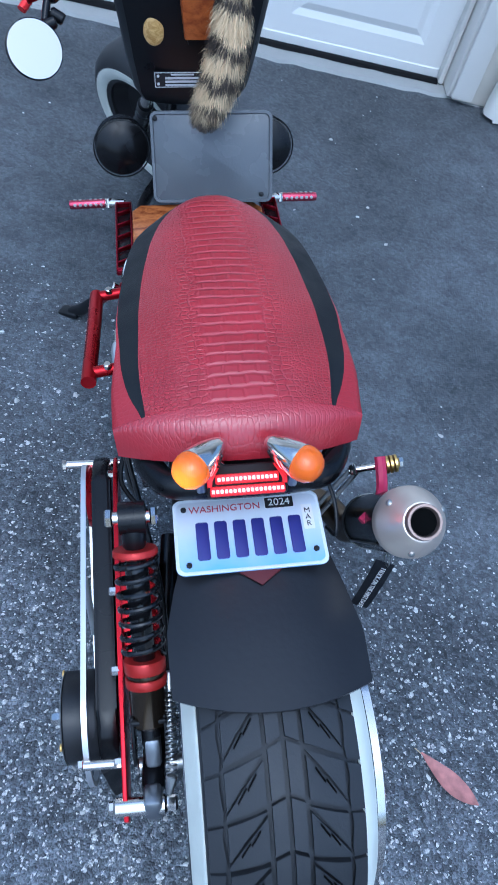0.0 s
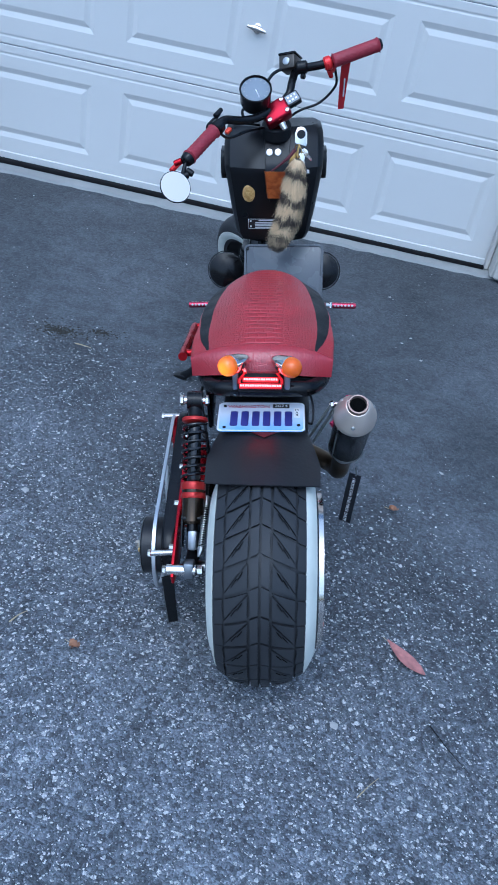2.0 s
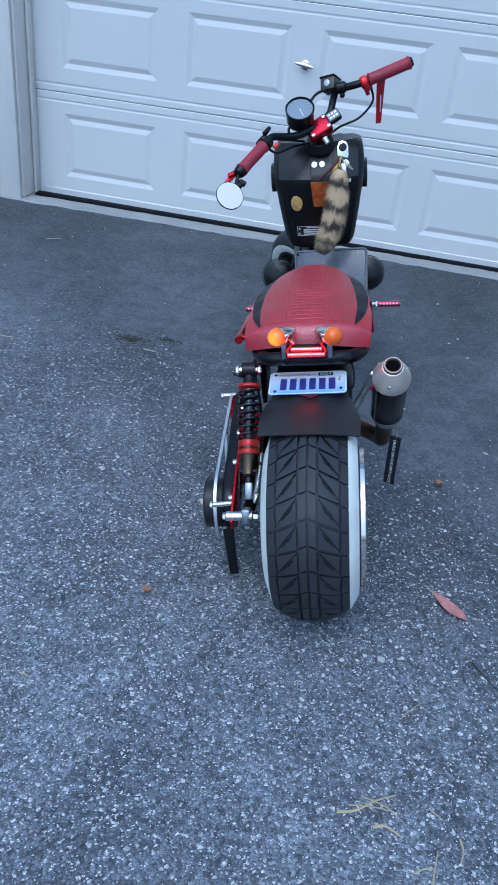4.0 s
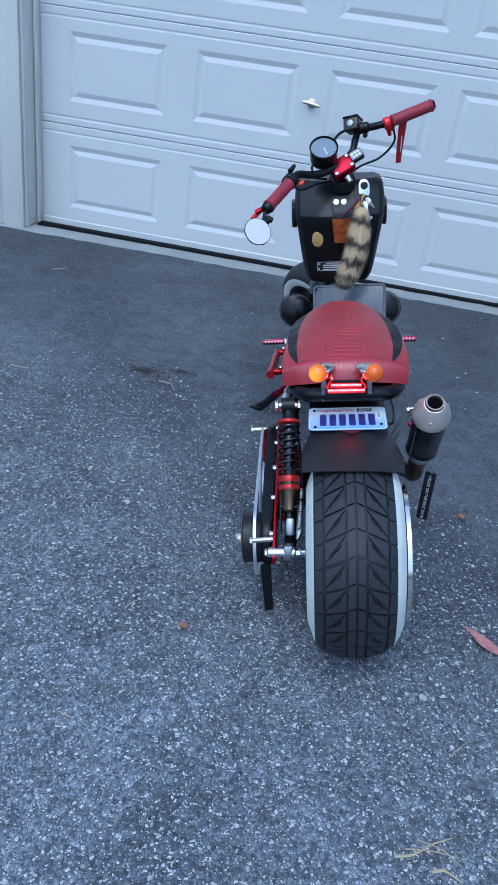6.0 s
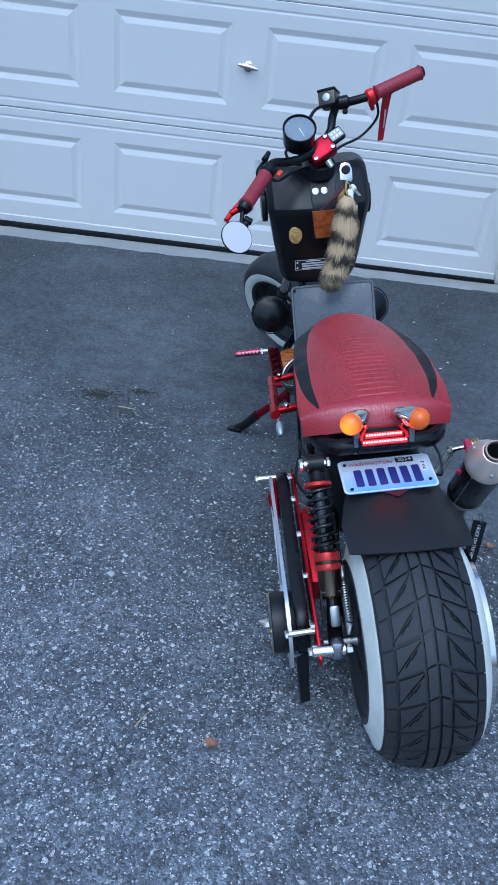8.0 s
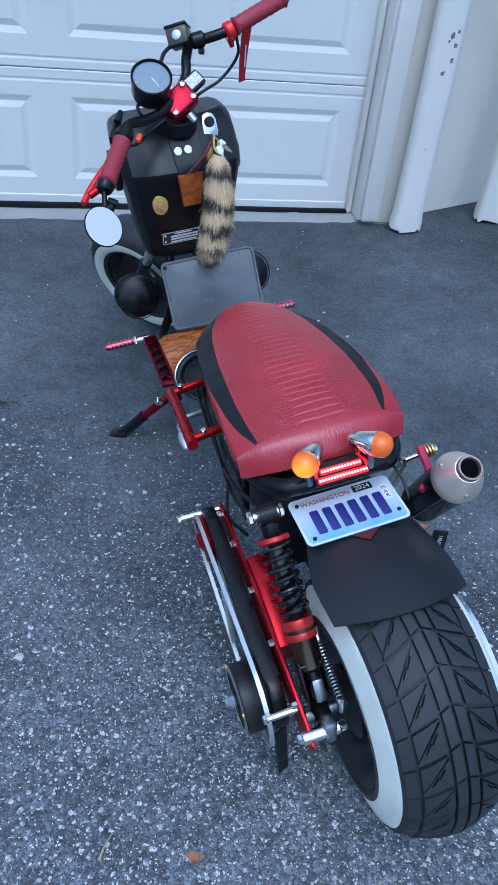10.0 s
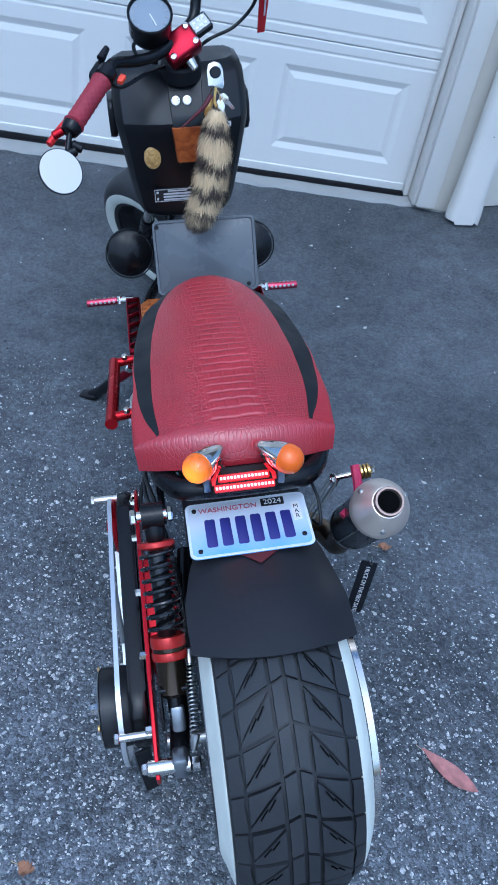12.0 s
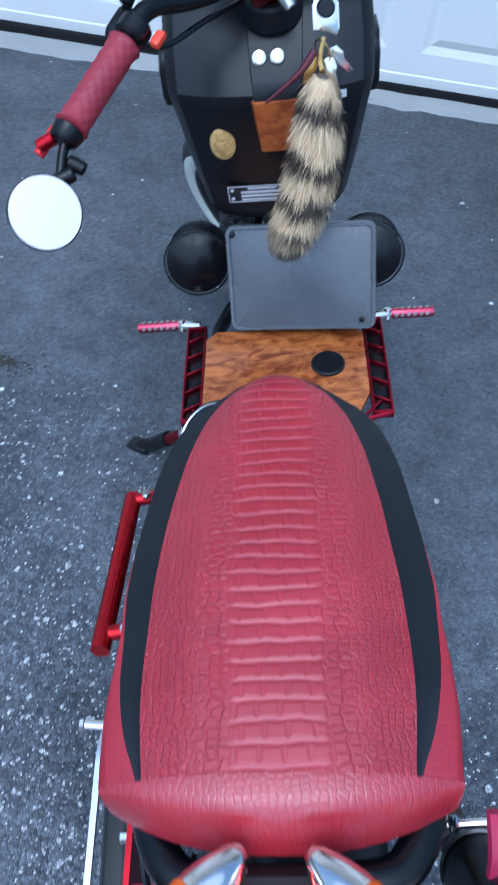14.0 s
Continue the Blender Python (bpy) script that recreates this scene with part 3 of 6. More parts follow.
for k in range(4):
    door_section(k)
bm = bmesh.new()
tube(bm, [(DOOR_L, DOOR_Y + 0.012, 0.018), (-1.2, DOOR_Y + 0.012, 0.018), (0, DOOR_Y + 0.012, 0.017), (DOOR_R, DOOR_Y + 0.012, 0.016)], 0.014, 8, 4)
ring_join(bm, [[Vector((x, DOOR_Y - 0.006 - w * t, 0.0122 + 0.010 * (1 - (2 * t - 1) ** 4))) for t in (0, 0.08, 0.25, 0.5, 0.75, 0.92, 1)] for x, w in ((DOOR_L + 0.026, 0.085), (-1.2, 0.075), (-0.5, 0.065), (0.2, 0.058), (DOOR_R - 0.028, 0.05))], True)
part("bottom_seal", bm, SEAL, garage_door, "black rubber bottom seal")
# lock handle in the middle of the second section
hz = 0.828
bm = bmesh.new()
lathe(bm, [(0.021, 0), (0.021, 0.004), (0.014, 0.008), (0.010, 0.022), (0.0, 0.023)], (-0.515, DOOR_Y, hz), (0, -1, 0), 20)
door_handle = part("door_handle", bm, CHROME, garage_door, "chrome turning handle")
bm = bmesh.new()
rot = Euler((0, radians(8), 0)).to_matrix()
rings = []
for t in (-1, -0.9, -0.5, -0.2, 0, 0.2, 0.5, 0.9, 1):
    w = 0.0065 + 0.004 * (1 - abs(t)) - 0.003 * (abs(t) == 1)
    rings.append([Vector((-0.515, DOOR_Y - 0.026, hz)) + rot @ Vector((0.046 * t, 0.005 * math.cos(a), w * math.sin(a))) for a in (2 * math.pi * i / 10 for i in range(10))])
ring_join(bm, rings)
part("grip_bar", bm, CHROME, door_handle)


def slab(name, lo, hi, material, label, category, bev=0.006, kind="structure"):
    bm = bmesh.new()
    block(bm, [(a + b) / 2 for a, b in zip(lo, hi)], [b - a for a, b in zip(lo, hi)], None, bev)
    return tagged(part(name, bm, material), label, category, kind=kind)


WALL_TOP = 2.9
slab("wall_left", (-4.6, FACE_Y, 0), (DOOR_L - 0.02, FACE_Y + 0.22, WALL_TOP), WALLM, "off-white painted garage wall beside the door", "wall")
slab("wall_lintel", (DOOR_L - 0.018, FACE_Y + 0.002, 4 * ROW - 0.03), (DOOR_R + 0.018, FACE_Y + 0.22, WALL_TOP), WALLM, "off-white painted wall over the garage door", "wall")
slab("wall_right", (DOOR_R + 0.02, FACE_Y + 0.02, 0.005), (1.02, FACE_Y + 0.22, WALL_TOP), WALLM, "off-white painted wall corner by the garage door", "wall")
slab("garage_roof", (-4.7, FACE_Y - 0.3, WALL_TOP + 0.002), (4.2, FACE_Y + 4.5, WALL_TOP + 0.16), TRIMM, "white eave board of the garage roof", "roof")
# side wall that stands back at an angle
bm = bmesh.new()
a, c = Vector((1.00, 2.52, 0)), Vector((3.6, 3.72, 0))
d = (c - a).normalized()
nrm = Vector((-d.y, d.x, 0))
P = [a, c, c + nrm * 0.18, a + nrm * 0.18]
ring_join(bm, [[p + Vector((0, 0, 0.004)) for p in P], [p + Vector((0, 0, WALL_TOP - 0.002)) for p in P]])
tagged(part("wall_side", bm, WALLM), "off-white painted side wall with chipped spots", "wall", kind="structure")
# trims and stops of the opening
slab("trim_left", (DOOR_L - 0.125, FACE_Y - 0.024, 0.004), (DOOR_L - 0.008, FACE_Y - 0.002, 2.35), TRIMM, "white painted wooden door trim board", "trim")
slab("jamb_left", (DOOR_L - 0.0195, FACE_Y, 0.013), (DOOR_L + 0.004, DOOR_Y - 0.004, 2.3), TRIMM, "white painted door jamb", "jamb")
slab("stop_left", (DOOR_L + 0.006, DOOR_Y - 0.05, 0.014), (DOOR_L + 0.024, DOOR_Y - 0.006, 2.28), TRIMM, "narrow white weather strip of the garage door", "weather strip", 0.004)
slab("jamb_right", (DOOR_R - 0.004, FACE_Y + 0.020, 0.013), (DOOR_R + 0.0195, DOOR_Y - 0.004, 2.3), TRIMM, "white painted door jamb with a broken foot", "jamb")
slab("stop_right", (DOOR_R - 0.026, DOOR_Y - 0.05, 0.014), (DOOR_R - 0.006, DOOR_Y - 0.006, 2.28), TRIMM, "narrow white weather strip of the garage door", "weather strip", 0.004)
slab("trim_right", (DOOR_R + 0.006, FACE_Y - 0.008, 0.02), (DOOR_R + 0.088, FACE_Y + 0.018, 2.35), TRIMM, "white painted wooden door trim board", "trim")


def corner_post(cx, cy, seed, flakes, label):
    """A square white post with rounded edges, a torn foot and flaked paint."""
    bm = bmesh.new()
    rg = random.Random(seed)
    rings = []
    for z in (0.012, 0.05, 0.12, 0.3, 0.9, 1.6, 2.3, WALL_TOP - 0.01):
        s = 1.0 + (0.08 if z < 0.06 else 0)
        ring = []
        for x, y in rounded(0.126 * s, 0.085, 0.034, 5):
            ring.append(Vector((cx + x + rg.uniform(-1, 1) * (0.004 if z < 0.2 else 0.001), cy + y, z + (rg.uniform(-0.008, 0.012) if z < 0.02 else 0))))
        rings.append(ring)
    ring_join(bm, rings)
    post = part("post", bm, TRIMM)
    tagged(post, label, "post", "white posts before the side wall")
    for x, z, s in flakes:
        bm = bmesh.new()
        k = 9
        ring = [(s * rg.uniform(0.5, 1.2) * math.cos(6.283 * i / k), 1.3 * s * rg.uniform(0.5, 1.2) * math.sin(6.283 * i / k)) for i in range(k)]
        plate(bm, ring, (cx + x, cy - 0.0428, z), (1, 0, 0), (0, 0, 1), 0.0012)
        part("paint_chip", bm, BARE, post, "bare dark spot where paint has flaked")


corner_post(0.998, 2.385, 8, ((0.004, 0.800, 0.010), (0.024, 0.765, 0.009), (0.022, 0.715, 0.010), (0.026, 0.815, 0.006), (-0.006, 0.780, 0.005), (-0.004, 0.665, 0.011), (-0.004, 0.372, 0.003)), "square white post with a torn foot and flaked paint")
corner_post(1.468, 2.520, 9, (), "square white post with a torn foot")


# ---- the scooter ----
# everything of it is written in its own axes: x to its right, y ahead, z up, from the rear tyre's foot
STAND = pose(0.100, -0.052, 0.0, 0, -10.0, 8.0)
scooter = new("scooter")
scooter.matrix_world = STAND
tagged(scooter, "custom black and red scooter with fat whitewall tyre on its stand", "scooter")
AX = Vector((0, 0, 0.2255))


def P(name, bm, material, parent=scooter, label="", sharp=38, smooth=True):
    return part(name, bm, material, parent, label, sharp, smooth)


# -- rear wheel
def wheel_lathe(bm, prof, centre, ax=(1, 0, 0), segs=72):
    """prof: (offset along the axle, radius), closed."""
    x, y, z = basis(ax)
    rings = []
    for i in range(segs):
        a = 2 * math.pi * i / segs
        rd = x * math.cos(a) + y * math.sin(a)
        rings.append([Vector(centre) + z * o + rd * r for o, r in prof])
    vs = [[bm.verts.new(p) for p in r] for r in rings]
    k = len(prof)
    for i in range(segs):
        a, b = vs[i], vs[(i + 1) % segs]
        for j in range(k):
            jj = (j + 1) % k
            bm.faces.new((a[j], a[jj], b[jj], b[j]))


right = [(0.104, 0.132), (0.1085, 0.146), (0.1035, 0.160), (0.0985, 0.168), (0.0915, 0.185), (0.084, 0.1965), (0.078, 0.2015), (0.06, 0.2105), (0.03, 0.2210), (0.0, 0.2245)]
left = [(0.097, 0.132), (0.099, 0.146), (0.0950, 0.159), (0.0920, 0.168), (0.0875, 0.1835), (0.0845, 0.1945), (0.081, 0.2005), (0.06, 0.2105), (0.03, 0.2210), (0.0, 0.2245)]
prof = right + [(-o, r) for o, r in left[-2::-1]] + [(-0.085, 0.120), (0.085, 0.120)]
bm = bmesh.new()
wheel_lathe(bm, prof, AX, segs=96)
rear_tyre = P("rear_tyre", bm, RUBBER, scooter, "very wide black road tyre with whitewalls", 60)
for ring in ([(-0.1010, 0.1500), (-0.0985, 0.160), (-0.0940, 0.1705), (-0.0895, 0.1850), (-0.0870, 0.1925), (-0.0855, 0.1945), (-0.082, 0.191), (-0.085, 0.182), (-0.090, 0.166)],
             [(0.1022, 0.1695), (0.0985, 0.1775), (0.0935, 0.1875), (0.0850, 0.2005), (0.0815, 0.2035), (0.080, 0.199), (0.090, 0.185), (0.0965, 0.1695)]):
    bm = bmesh.new()
    wheel_lathe(bm, ring, AX, segs=96)
    P("whitewall", bm, WHITEWALL, rear_tyre, "white sidewall ring, slightly scuffed", 50)


def crown(x):
    x = abs(x)
    return lerp_table([(0, 0.2245), (0.03, 0.2210), (0.06, 0.2105), (0.078, 0.2015), (0.086, 0.1965), (0.095, 0.188)], x)


def tread():
    """Blocks between the grooves, directional: ribs in the middle, cut wedges to the sides, shoulders."""
    bm = bmesh.new()
    N = 27
    per = 2 * math.pi * 0.2195 / N
    H = 0.0075

    def at(s, x, h):
        a = s / 0.2195
        r = crown(x) + h
        return AX + Vector((x, -r * math.sin(a), r * math.cos(a)))

    def piece(left, right, cols=3, hgt=H):
        rows = []
        n = len(left)
        for (s0, x0), (s1, x1) in zip(left, right):
            rows.append([(s0 + (s1 - s0) * c / cols, x0 + (x1 - x0) * c / cols) for c in range(cols + 1)])
        topv = [[bm.verts.new(at(s, x, hgt)) for s, x in r] for r in rows]
        for i in range(n - 1):
            for c in range(cols):
                bm.faces.new((topv[i][c], topv[i][c + 1], topv[i + 1][c + 1], topv[i + 1][c]))
        loop = [(rows[0][c], topv[0][c]) for c in range(cols + 1)] + [(rows[i][cols], topv[i][cols]) for i in range(1, n)] \
            + [(rows[n - 1][c], topv[n - 1][c]) for c in range(cols - 1, -1, -1)] + [(rows[i][0], topv[i][0]) for i in range(n - 2, 0, -1)]
        lowv = [bm.verts.new(at(s, x * 1.004, -0.0015)) for (s, x), t in loop]
        k = len(loop)
        for i in range(k):
            j = (i + 1) % k
            bm.faces.new((loop[i][1], lowv[i], lowv[j], loop[j][1]))

    def side(s0, sg):
        def chev(x):
            # grooves run back from the middle to the shoulder
            return 0.42 * abs(x) if abs(x) < 0.03 else 0.0126 + 0.36 * (abs(x) - 0.03)
        g = 0.0042

        def line(xa, xb, off, n=3):
            return [(s0 + off + chev(xa + (xb - xa) * i / n), sg * (xa + (xb - xa) * i / n)) for i in range(n + 1)]
        # rib by the centre line
        n = 4
        piece([(s0 + chev(0.0018) + g / 2 + (per - g) * i / n, sg * 0.0026) for i in range(n + 1)],
              [(s0 + chev(0.0165) + g / 2 + (per - g) * i / n, sg * 0.0168) for i in range(n + 1)], 2)
        # wedge pair cut by a slanting groove
        xa, xb = 0.0218, 0.0620
        lead = [(s0 + chev(xa) + g, sg * xa), (s0 + chev(0.045) + g, sg * 0.045), (s0 + chev(0.0615) + g, sg * 0.0615)]
        diag = [(s0 + chev(xa) + per * 0.10, sg * (xa + 0.001)), (s0 + chev(0.045) + per * 0.45, sg * 0.045), (s0 + chev(0.0615) + per * 0.80, sg * 0.0615)]
        piece(lead, diag, 3)
        diag2 = [(s0 + chev(xa) + per * 0.10 + 0.0040, sg * xa), (s0 + chev(0.045) + per * 0.45 + 0.0044, sg * 0.045), (s0 + chev(xb) + per * 0.80 + 0.0040, sg * xb)]
        tail = [(s0 + per + chev(xa) - g / 2, sg * xa), (s0 + per + chev(0.045) - g / 2, sg * 0.045), (s0 + per + chev(xb) - g / 2, sg * xb)]
        piece(diag2, tail, 3)
        # shoulder, split every period
        n = 4
        piece([(s0 + chev(0.073) + g / 2 + (per - g) * i / n, sg * (0.0660 + 0.0014 * math.sin(6.28 * i / n))) for i in range(n + 1)],
              [(s0 + chev(0.0865) + g / 2 + (per - g) * i / n, sg * 0.0815) for i in range(n + 1)], 2, 0.0045)

    for k in range(N):
        side(k * per, 1)
        side(k * per, -1)
    # sipes aren't cut in: near-black strips over the blocks stand for their shade
    sipe_strips = bmesh.new()
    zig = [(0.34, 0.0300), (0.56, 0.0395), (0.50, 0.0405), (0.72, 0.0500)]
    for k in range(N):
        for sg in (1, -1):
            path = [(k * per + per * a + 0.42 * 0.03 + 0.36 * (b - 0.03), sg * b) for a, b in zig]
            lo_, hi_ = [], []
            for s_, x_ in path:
                lo_.append(sipe_strips.verts.new(at(s_ - 0.0010, x_ + 0.0005 * sg, H + 0.0005)))
                hi_.append(sipe_strips.verts.new(at(s_ + 0.0010, x_ - 0.0005 * sg, H + 0.0005)))
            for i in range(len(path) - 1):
                sipe_strips.faces.new((lo_[i], lo_[i + 1], hi_[i + 1], hi_[i]))
    return bm, sipe_strips


tread_bm, sipe_bm = tread()
P("tread", tread_bm, RUBBER, rear_tyre, "directional tread blocks, lightly worn", 35)
tagged(P("sipe_pattern", sipe_bm, SOOT_SIPE, rear_tyre, "", 35, False), kind="stuff")

bm = bmesh.new()
wheel_lathe(bm, [(0.106, 0.157), (0.1150, 0.156), (0.1172, 0.151), (0.1130, 0.137), (0.106, 0.132), (0.060, 0.122), (0.020, 0.100), (0.010, 0.030), (-0.01, 0.030), (-0.01, 0.100), (0.0, 0.124), (0.085, 0.135)], AX, segs=72)
rear_rim = P("rear_rim", bm, CHROME, scooter, "polished deep-dish rim", 30)
bm = bmesh.new()
wheel_lathe(bm, [(-0.097, 0.151), (-0.1025, 0.1495), (-0.1025, 0.142), (-0.095, 0.133), (-0.092, 0.138)], AX, segs=72)
P("rim_lip", bm, GUNMETAL, rear_rim)
bm = bmesh.new()
wheel_lathe(bm, [(-0.098, 0.133), (-0.092, 0.118), (-0.086, 0.110), (-0.060, 0.095), (-0.052, 0.03), (-0.045, 0.03), (-0.045, 0.12), (-0.085, 0.133)], AX, segs=72)
P("inner_disc", bm, GUNMETAL, rear_rim, "dark brushed wheel face", 30)
bm = bmesh.new()
lathe(bm, [(0.055, 0), (0.06, 0.004), (0.06, 0.03), (0.05, 0.036), (0.03, 0.04)], AX + Vector((-0.055, 0, 0)), (-1, 0, 0), 40)
P("brake_drum", bm, DARKMETAL, rear_rim)
bm = bmesh.new()
rod(bm, AX + Vector((-0.16, 0, 0)), AX + Vector((0.06, 0, 0)), 0.010)
P("axle", bm, STEEL, rear_rim)

# -- mudflap
bm = bmesh.new()


def flap_z(x, y):
    return 0.4662 - (2.3 if x > 0 else 1.9) * x * x - 0.10 * max(0, 0.06 - y) ** 1.3 - 0.10 * max(0, y - 0.14)


def flap_half(y, f):
    if f > 0:
        return f * lerp_table([(-0.03, 0.106), (0.03, 0.109), (0.06, 0.110), (0.11, 0.099), (0.19, 0.078), (0.20, 0.074)], y)
    return f * lerp_table([(-0.03, 0.107), (0.045, 0.110), (0.075, 0.110), (0.125, 0.099), (0.19, 0.078), (0.20, 0.074)], y)


cols, rows_ = 18, 18
grid = {}
for layer, dz in ((0, 0.0), (1, -0.0025)):
    for i in range(rows_ + 1):
        for j in range(cols + 1):
            f = -1 + 2 * j / cols
            x0 = flap_half(0.0, f)
            yb = -0.031 + 2.6 * x0 * x0
            y = yb + (0.20 - yb) * (i / rows_) ** 1.2
            x = flap_half(y, f)
            grid[layer, i, j] = bm.verts.new((x, y, flap_z(x, y) + dz))
for layer in (0, 1):
    for i in range(rows_):
        for j in range(cols):
            q = [grid[layer, i, j], grid[layer, i, j + 1], grid[layer, i + 1, j + 1], grid[layer, i + 1, j]]
            bm.faces.new(q)
for i in range(rows_):
    for j in (0, cols):
        bm.faces.new((grid[0, i, j], grid[0, i + 1, j], grid[1, i + 1, j], grid[1, i, j]))
for j in range(cols):
    for i in (0, rows_):
        bm.faces.new((grid[0, i, j], grid[0, i, j + 1], grid[1, i, j + 1], grid[1, i, j]))
P("mudflap", bm, FLAPM, scooter, "smooth black flexible mudguard sheet over the rear tyre", 50)
bm = bmesh.new()
plate(bm, [(-0.035, 0.05), (0.035, 0.05), (0.027, 0.008), (0.0, -0.013), (-0.027, 0.008)], (0.0, 0.122, 0.4680), (1, 0, 0), (0, 1, -0.05), 0.002, 0.0007)
P("red_tab", bm, DARKRED, scooter, "red painted tab under the number plate")

# -- number plate
PLC, PLU, PLV = Vector((-0.007, 0.178, 0.4715)), Vector((1, 0, 0.01)).normalized(), Vector((0.0, 1.0, 0.03)).normalized()
PLW = PLU.cross(PLV)
bm = bmesh.new()
plate(bm, rounded(0.176, 0.100, 0.010), PLC, PLU, PLV, 0.0016, 0.0005)
number_plate = P("number_plate", bm, plate_print(), scooter, "white and blue motorcycle number plate")
bm = bmesh.new()
oo, ii = rounded(0.176, 0.100, 0.010), rounded(0.168, 0.092, 0.008)
ring_join(bm, [[PLC + PLU * a + PLV * c + PLW * 0.0009 for a, c in oo], [PLC + PLU * a * 0.985 + PLV * c * 0.985 + PLW * 0.0018 for a, c in oo], [PLC + PLU * a + PLV * c + PLW * 0.0012 for a, c in ii]], True, False, False)
P("rim", bm, WHITEP, number_plate)
for i, x in enumerate((-0.055, -0.033, -0.011, 0.011, 0.033, 0.055)):
    bm = bmesh.new()
    plate(bm, rounded(0.0150, 0.050, 0.003, 3), PLC + PLU * x + PLV * -0.008 + PLW * 0.0018, PLU, PLV, 0.0010, 0.0003)
    P("character_bar", bm, NAVY, number_plate)
PLM = Matrix.Translation(PLC + PLU * -0.026 + PLV * 0.0345 + PLW * 0.0012) @ axes(PLU, PLV).to_4x4()
lettering("state_name", "WASHINGTON", 0.0125, PLM, MAROON, number_plate)
bm = bmesh.new()
plate(bm, rounded(0.034, 0.0145, 0.001, 2), PLC + PLU * 0.040 + PLV * 0.037 + PLW * 0.0014, PLU, PLV, 0.0006)
P("year_tab", bm, INK, number_plate, "black year sticker")
lettering("year", "2024", 0.0135, Matrix.Translation(PLC + PLU * 0.040 + PLV * 0.037 + PLW * 0.0019) @ axes(PLU, PLV).to_4x4(), WHITEINK, number_plate, 0.0002)
bm = bmesh.new()
plate(bm, rounded(0.013, 0.034, 0.001, 2), PLC + PLU * 0.072 + PLV * 0.014 + PLW * 0.0014, PLU, PLV, 0.0006)
P("month_tab", bm, WHITEINK, number_plate, "white month sticker with a black edge")
for k, (t, dv) in enumerate((("M", 0.011), ("A", 0.002), ("R", -0.007))):
    lettering("month_letter", t, 0.010, Matrix.Translation(PLC + PLU * 0.072 + PLV * (0.011 + dv) + PLW * 0.0019) @ axes(PLU, PLV).to_4x4() , INK, number_plate, 0.0002)
for x, y in ((-0.075, 0.036), (-0.073, -0.038), (0.075, -0.030)):
    bm = bmesh.new()
    lathe(bm, [(0.0035, 0), (0.0035, 0.002), (0.002, 0.003)], PLC + PLU * x + PLV * y + PLW * 0.0008, PLW, 10)
    P("plate_bolt", bm, INK, number_plate)

# -- tail frame, lamps
bm = bmesh.new()
tube(bm, [(-0.125, 0.40, 0.478), (-0.130, 0.31, 0.492), (-0.105, 0.238, 0.506), (-0.06, 0.220, 0.513), (0.05, 0.220, 0.513), (0.095, 0.238, 0.507), (0.122, 0.31, 0.494), (0.118, 0.40, 0.478)], 0.0165, 14)
P("tail_hoop", bm, SATIN, scooter, "black tubular tail frame")
LAMP = Matrix.Translation((-0.009, 0.203, 0.5320)) @ Matrix.Rotation(radians(-52), 4, "X")
bm = bmesh.new()
block(bm, LAMP @ Vector((0, 0.005, 0.0065)), (0.092, 0.020, 0.036), LAMP.to_3x3(), 0.004)
tail_lamp = P("tail_lamp", bm, SMOKED, scooter, "lit red two-row brake light in a black housing")
for z, wide, count in ((0.0085, 0.072, 14), (-0.0050, 0.085, 17)):
    bm = bmesh.new()
    block(bm, LAMP @ Vector((0, -0.0055, z)), (wide, 0.006, 0.0112), LAMP.to_3x3(), 0.002)
    bar = P("light_bar", bm, LEDRED, tail_lamp, "glowing red lens bar")
    for i in range(count):
        bm = bmesh.new()
        block(bm, LAMP @ Vector(((i - (count - 1) / 2) * 0.0049, -0.0088, z)), (0.0034, 0.002, 0.0042), LAMP.to_3x3(), 0.0006, 1)
        P("led", bm, LED, bar)
for sx in (-1, 1):
    bm = bmesh.new()
    plate(bm, [(sx * 0.0455, 0.000), (sx * 0.0455, 0.009), (sx * 0.0345, 0.023), (sx * 0.0300, 0.023), (sx * 0.0400, 0.007), (sx * 0.0400, 0.000)], LAMP @ Vector((0, -0.0058, 0)), LAMP.to_3x3() @ Vector((1, 0, 0)), LAMP.to_3x3() @ Vector((0, 0, 1)), 0.004, 0.0008)
    P("lens_end", bm, LEDRED, tail_lamp, "slanting red lens end")
for x in (-0.060, 0.044):
    bm = bmesh.new()
    block(bm, (x, 0.212, 0.530), (0.012, 0.014, 0.052), None, 0.003)
    P("lamp_bracket", bm, ALLOY, scooter, "bare alloy lamp bracket")
for s, c in ((-1, Vector((-0.067, 0.200, 0.579))), (1, Vector((0.0465, 0.198, 0.578)))):
    ax = Vector((s * 0.68, -0.70, 0.06)).normalized()
    bm = bmesh.new()
    lathe(bm, [(0.0, -0.048), (0.006, -0.046), (0.011, -0.039), (0.0168, -0.022), (0.0200, -0.006), (0.0205, 0.0), (0.019, 0.001)], c, ax, 28)
    sig = P("turn_signal", bm, CHROME, scooter, "chrome bullet turn signal with amber lens", 50)
    bm = bmesh.new()
    lathe(bm, [(0.0196, 0.0), (0.0210, 0.003), (0.0210, 0.009), (0.0190, 0.017), (0.0140, 0.0235), (0.007, 0.0268), (0.0, 0.0275)], c, ax, 28)
    P("amber_lens", bm, AMBERLIT if s < 0 else AMBER, sig, "amber plastic lens", 50)
    bm = bmesh.new()
    rod(bm, c + ax * -0.02, Vector((c.x * 0.55, 0.222, 0.545)), 0.006, 0.005)
    P("stalk", bm, CHROME, sig)

